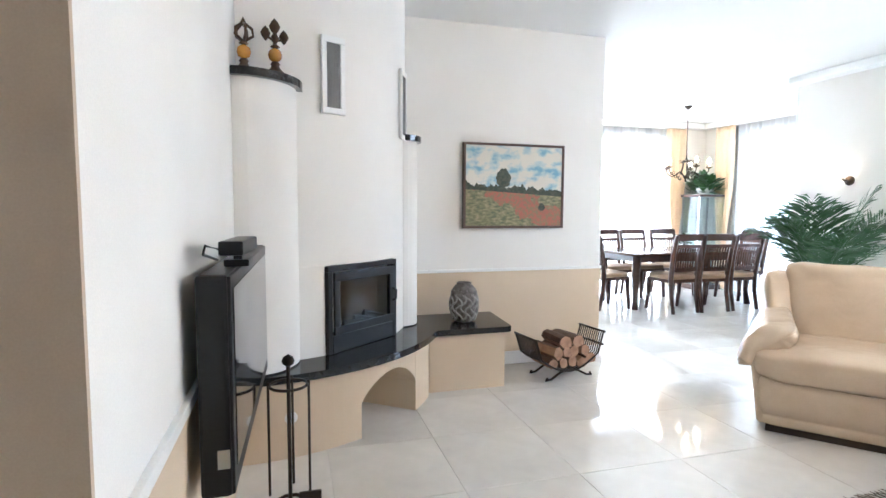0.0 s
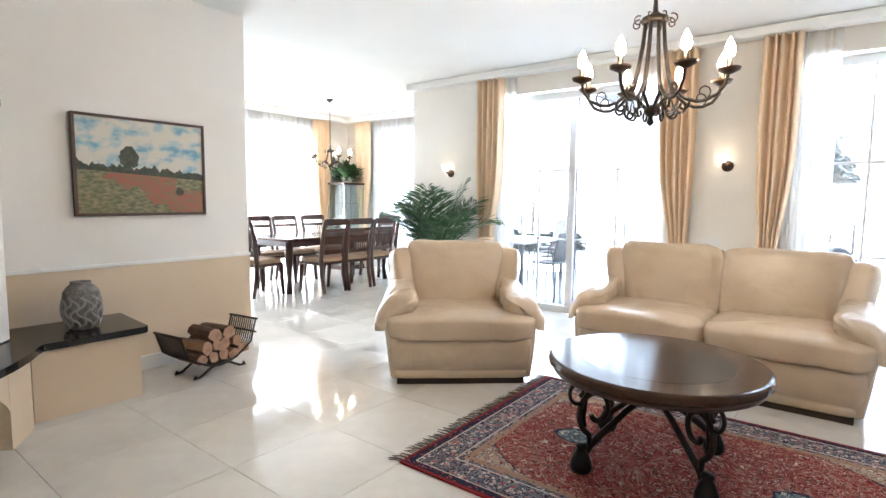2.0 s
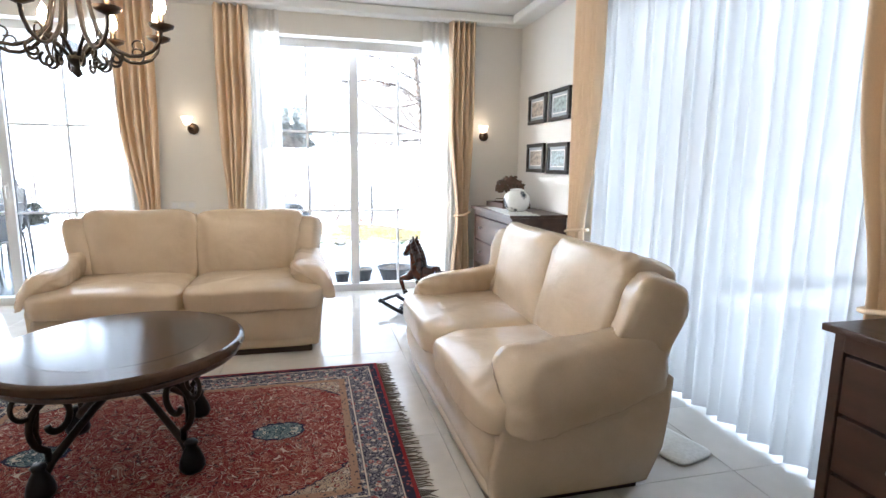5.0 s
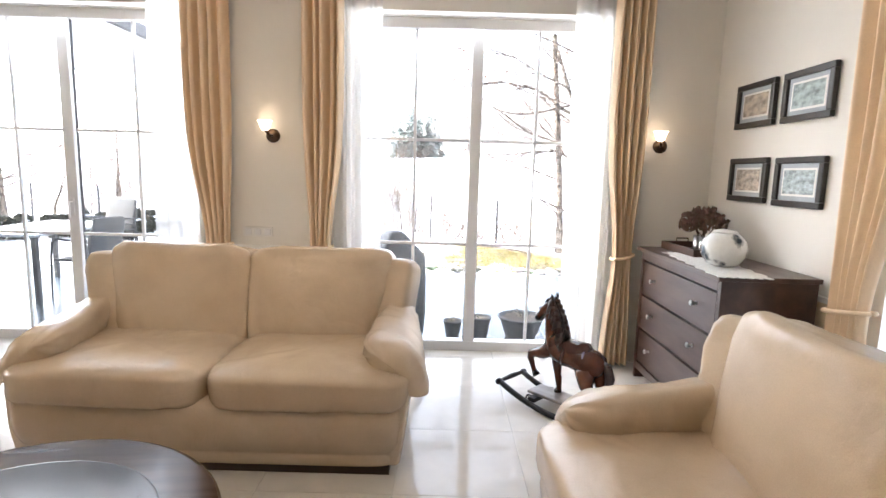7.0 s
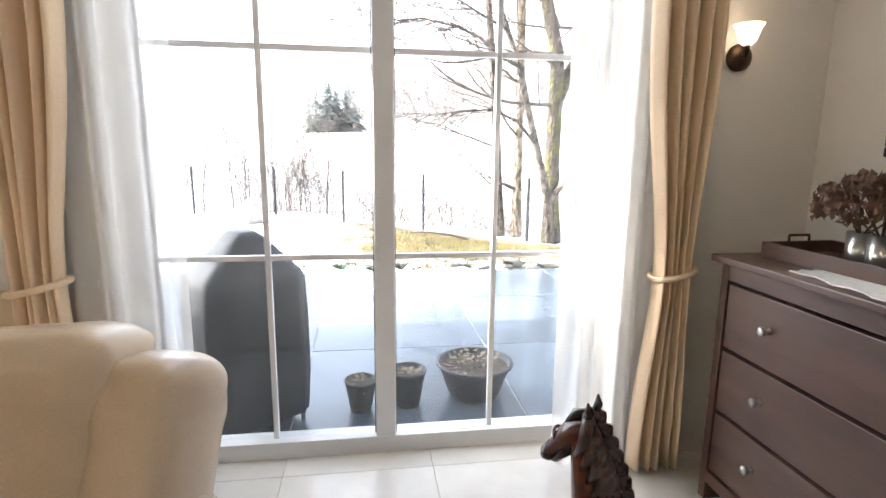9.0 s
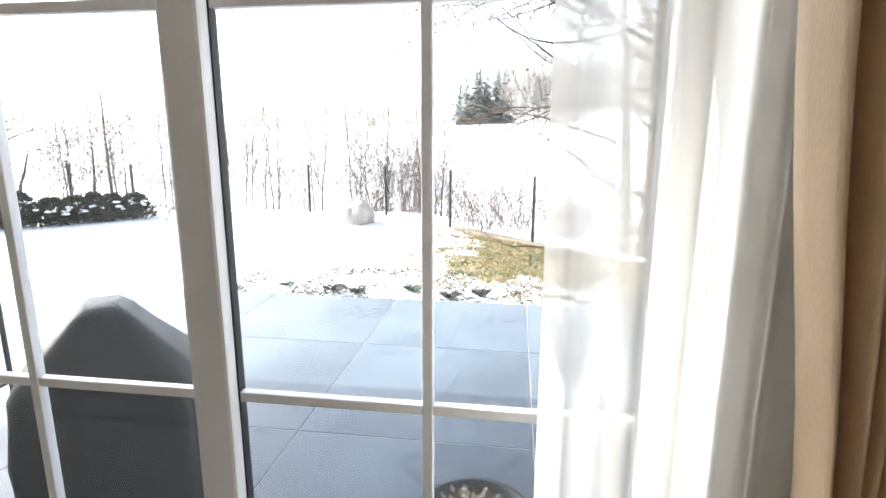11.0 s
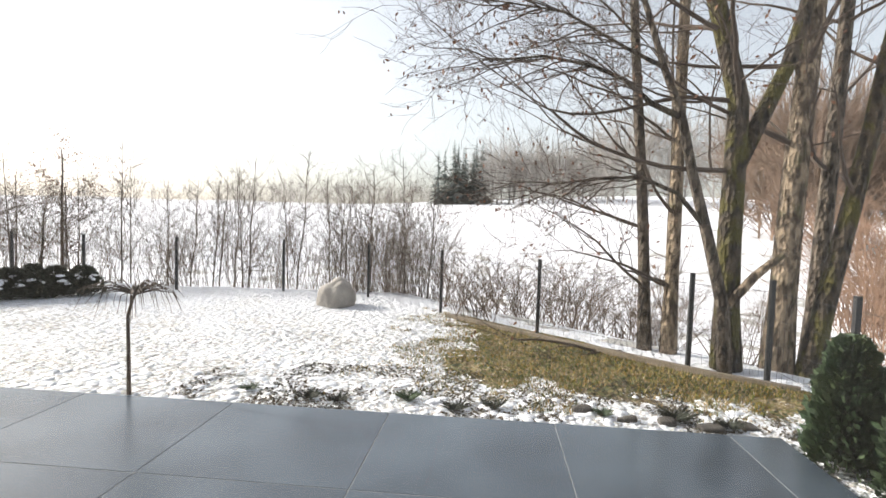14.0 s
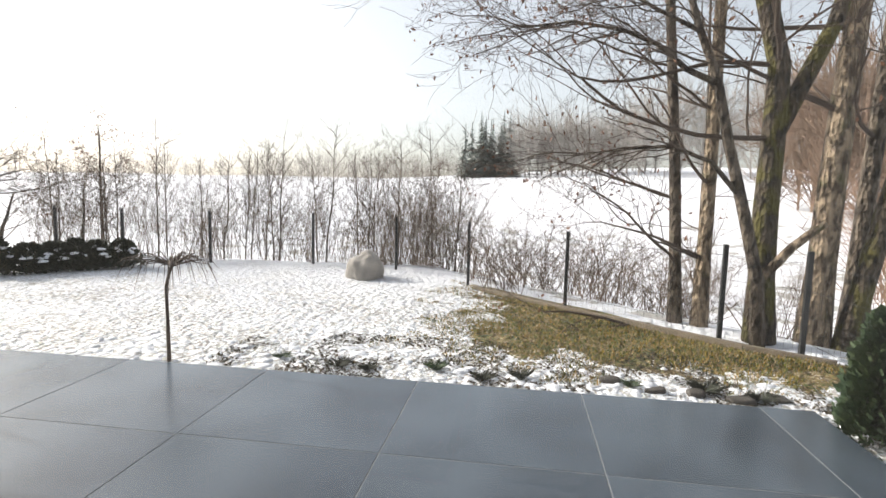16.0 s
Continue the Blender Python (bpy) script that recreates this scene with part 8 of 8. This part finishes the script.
for k in range(40):
    a, L = rg.uniform(0, 6.283), rg.uniform(0.26, 0.52)
    c, s = math.cos(a), math.sin(a)
    tube(wt, [(0, -0.06, 0.95), (c * L * 0.4, -0.06 + s * L * 0.4, 1.02 + rg.uniform(-0.03, 0.05)), (c * L * 0.8, -0.06 + s * L * 0.8, 1.0), (c * L, -0.06 + s * L, 0.92 - rg.uniform(0, 0.16))], [0.008, 0.0055, 0.0032, 0.0016], 4)
part("weeping_twigs", wt, M["twig"], wp, kind="stuff")

# ---- distance: wood edges, firs and hill trees ----
def far_tree_bm(b, x, y, h, w, r2, n=70):
    """A bare tree with a rounded crown of rising limbs and thin twigs."""
    z0 = lawn_z(x, y)
    lean = Vector((r2.uniform(-0.05, 0.05), r2.uniform(-0.05, 0.05), 0)) * h
    foot, top = Vector((x, y, z0 - 0.2)), Vector((x, y, z0 + h * 0.72)) + lean
    tube(b, [foot, foot.lerp(top, 0.5), top], [h * 0.010, h * 0.007, h * 0.003], 4)
    for k in range(n):
        u, a, e = r2.uniform(0.04, 0.95), r2.uniform(0, 6.283), r2.random() ** 0.7
        p = foot.lerp(top, u)
        zt = z0 + h * (0.10 + 0.90 * e) * r2.uniform(0.92, 1.03)
        rr = w * math.sqrt(max(0.03, 1 - (2 * (zt - z0) / h - 1.05) ** 2)) * r2.uniform(0.45, 1.0)
        q = Vector((x + rr * math.cos(a), y + rr * math.sin(a), max(zt, p.z + 0.04 * h))) + lean
        m1 = p.lerp(q, 0.5) + Vector((rr * 0.15 * math.cos(a), rr * 0.15 * math.sin(a), -0.02 * h))
        tube(b, [p, m1, q], [h * 0.0034, h * 0.0024, h * 0.0010], 3)
        for j in range(8):
            t_ = r2.uniform(0.25, 1.0)
            m0 = p.lerp(m1, t_ * 2) if t_ < 0.5 else m1.lerp(q, t_ * 2 - 1)
            d = ((q - p).normalized() + Vector((r2.uniform(-1, 1), r2.uniform(-1, 1), r2.uniform(-0.3, 1.1)))).normalized() * h * r2.uniform(0.05, 0.13)
            tube(b, [m0, m0 + d], [h * 0.0017, h * 0.0007], 3)
    return b


r3 = random.Random(5)
def wood(name, n, dist, az0, az1, hmin, hmax, label, material, seed, limbs=60, jitter=0.12):
    r2, b = random.Random(seed), bmesh.new()
    for k in range(n):
        az = radians(az0 + (az1 - az0) * (k + r2.random()) / n)
        d = dist * (1 + r2.uniform(-jitter, jitter))
        h = r2.uniform(hmin, hmax)
        far_tree_bm(b, 5.7 + d * math.cos(az), -1.0 + d * math.sin(az), h, h * 0.40, r2, limbs)
    return tagged(link(name, b, material), label, "woods", kind="stuff")


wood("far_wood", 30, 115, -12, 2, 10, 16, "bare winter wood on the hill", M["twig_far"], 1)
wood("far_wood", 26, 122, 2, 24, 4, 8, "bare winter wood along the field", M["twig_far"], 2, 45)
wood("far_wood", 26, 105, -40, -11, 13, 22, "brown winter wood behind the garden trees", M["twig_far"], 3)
wood("near_wood", 26, 46, -48, -24, 8, 14, "red-brown winter trees on the slope", mat("brown_wood_edge", (0.26, 0.18, 0.13), (0.17, 0.12, 0.085), 0.9, scale=0.5, grain=6, bump=0), 4, 90)
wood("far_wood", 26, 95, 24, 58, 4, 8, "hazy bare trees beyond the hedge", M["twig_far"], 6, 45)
firs = bmesh.new()
for k in range(13):
    az, d, h = radians(r3.uniform(0.8, 6.5)), 108 + r3.uniform(-6, 6), r3.uniform(9, 14.5)
    x, y = 5.7 + d * math.cos(az), -1.0 + d * math.sin(az)
    z0 = lawn_z(x, y)
    tube(firs, [(x, y, z0), (x, y, z0 + h)], [0.25, 0.03], 5)
    for j in range(240):
        u = r3.random()
        a, rr = r3.uniform(0, 6.283), h * 0.25 * (1 - u) * r3.uniform(0.6, 1.15) + 0.15
        c, s = math.cos(a), math.sin(a)
        p = Vector((x, y, z0 + h * (0.05 + 0.95 * u)))
        q = p + Vector((rr * c, rr * s, -rr * 0.35))
        w = Vector((-s, c, 0)) * rr * 0.22
        v = [firs.verts.new(o) for o in (p, (p + q) / 2 + w, q, (p + q) / 2 - w)]
        firs.faces.new(v)
tagged(link("fir_trees", firs, M["fir"]), "group of firs on the hill, paled for haze", "firs", kind="stuff")

# ---- tiles of the floor and of the terrace, as separate pieces ----
def tile_mesh(name, w, d, h, bevel, material):
    bm = boxed(-w / 2, w / 2, -d / 2, d / 2, -h, 0)
    top = [e for e in bm.edges if all(v.co.z > -h * 0.5 for v in e.verts)]
    bmesh.ops.bevel(bm, geom=top, offset=bevel, segments=1, affect="EDGES")
    me = bpy.data.meshes.new(name)
    bm.to_mesh(me)
    bm.free()
    me.materials.append(material)
    return me


def lay(name, parent, x0, x1, y0, y1, px, py, ox, oy, gap, h, z, material, skip=None):
    """Tiles on a grid, trimmed at the edges of the field."""
    kept = {}
    i = math.floor((x0 - ox) / px)
    while ox + i * px < x1 - 0.01:
        j = math.floor((y0 - oy) / py)
        while oy + j * py < y1 - 0.01:
            a0, a1 = max(x0, ox + i * px + gap / 2), min(x1, ox + (i + 1) * px - gap / 2)
            b0, b1 = max(y0, oy + j * py + gap / 2), min(y1, oy + (j + 1) * py - gap / 2)
            j += 1
            if a1 - a0 < 0.02 or b1 - b0 < 0.02 or (skip and skip((a0 + a1) / 2, (b0 + b1) / 2)):
                continue
            key = (round(a1 - a0, 3), round(b1 - b0, 3))
            if key not in kept:
                kept[key] = tile_mesh(name, *key, h, 0.0012, material)
            ob = new(name, kept[key])
            ob.parent = parent
            ob.location = ((a0 + a1) / 2, (b0 + b1) / 2, z)
        i += 1


lay("tile", floor, -3.2, XO - 0.02, -2.75, 4.6, 0.60, 0.60, 0.22, 0.28, 0.0016, 0.006, 0.0, M["marble"])
lay("tile", floor, -0.3, XE, 4.6, YD + 0.2, 0.60, 0.60, 0.22, 0.28, 0.0016, 0.006, 0.0, M["marble"])
lay("tile", terrace, XO, 9.47, -3.03, 5.2, 1.2, 1.2, 8.35, -2.68, 0.007, 0.02, TZ, M["slate"])
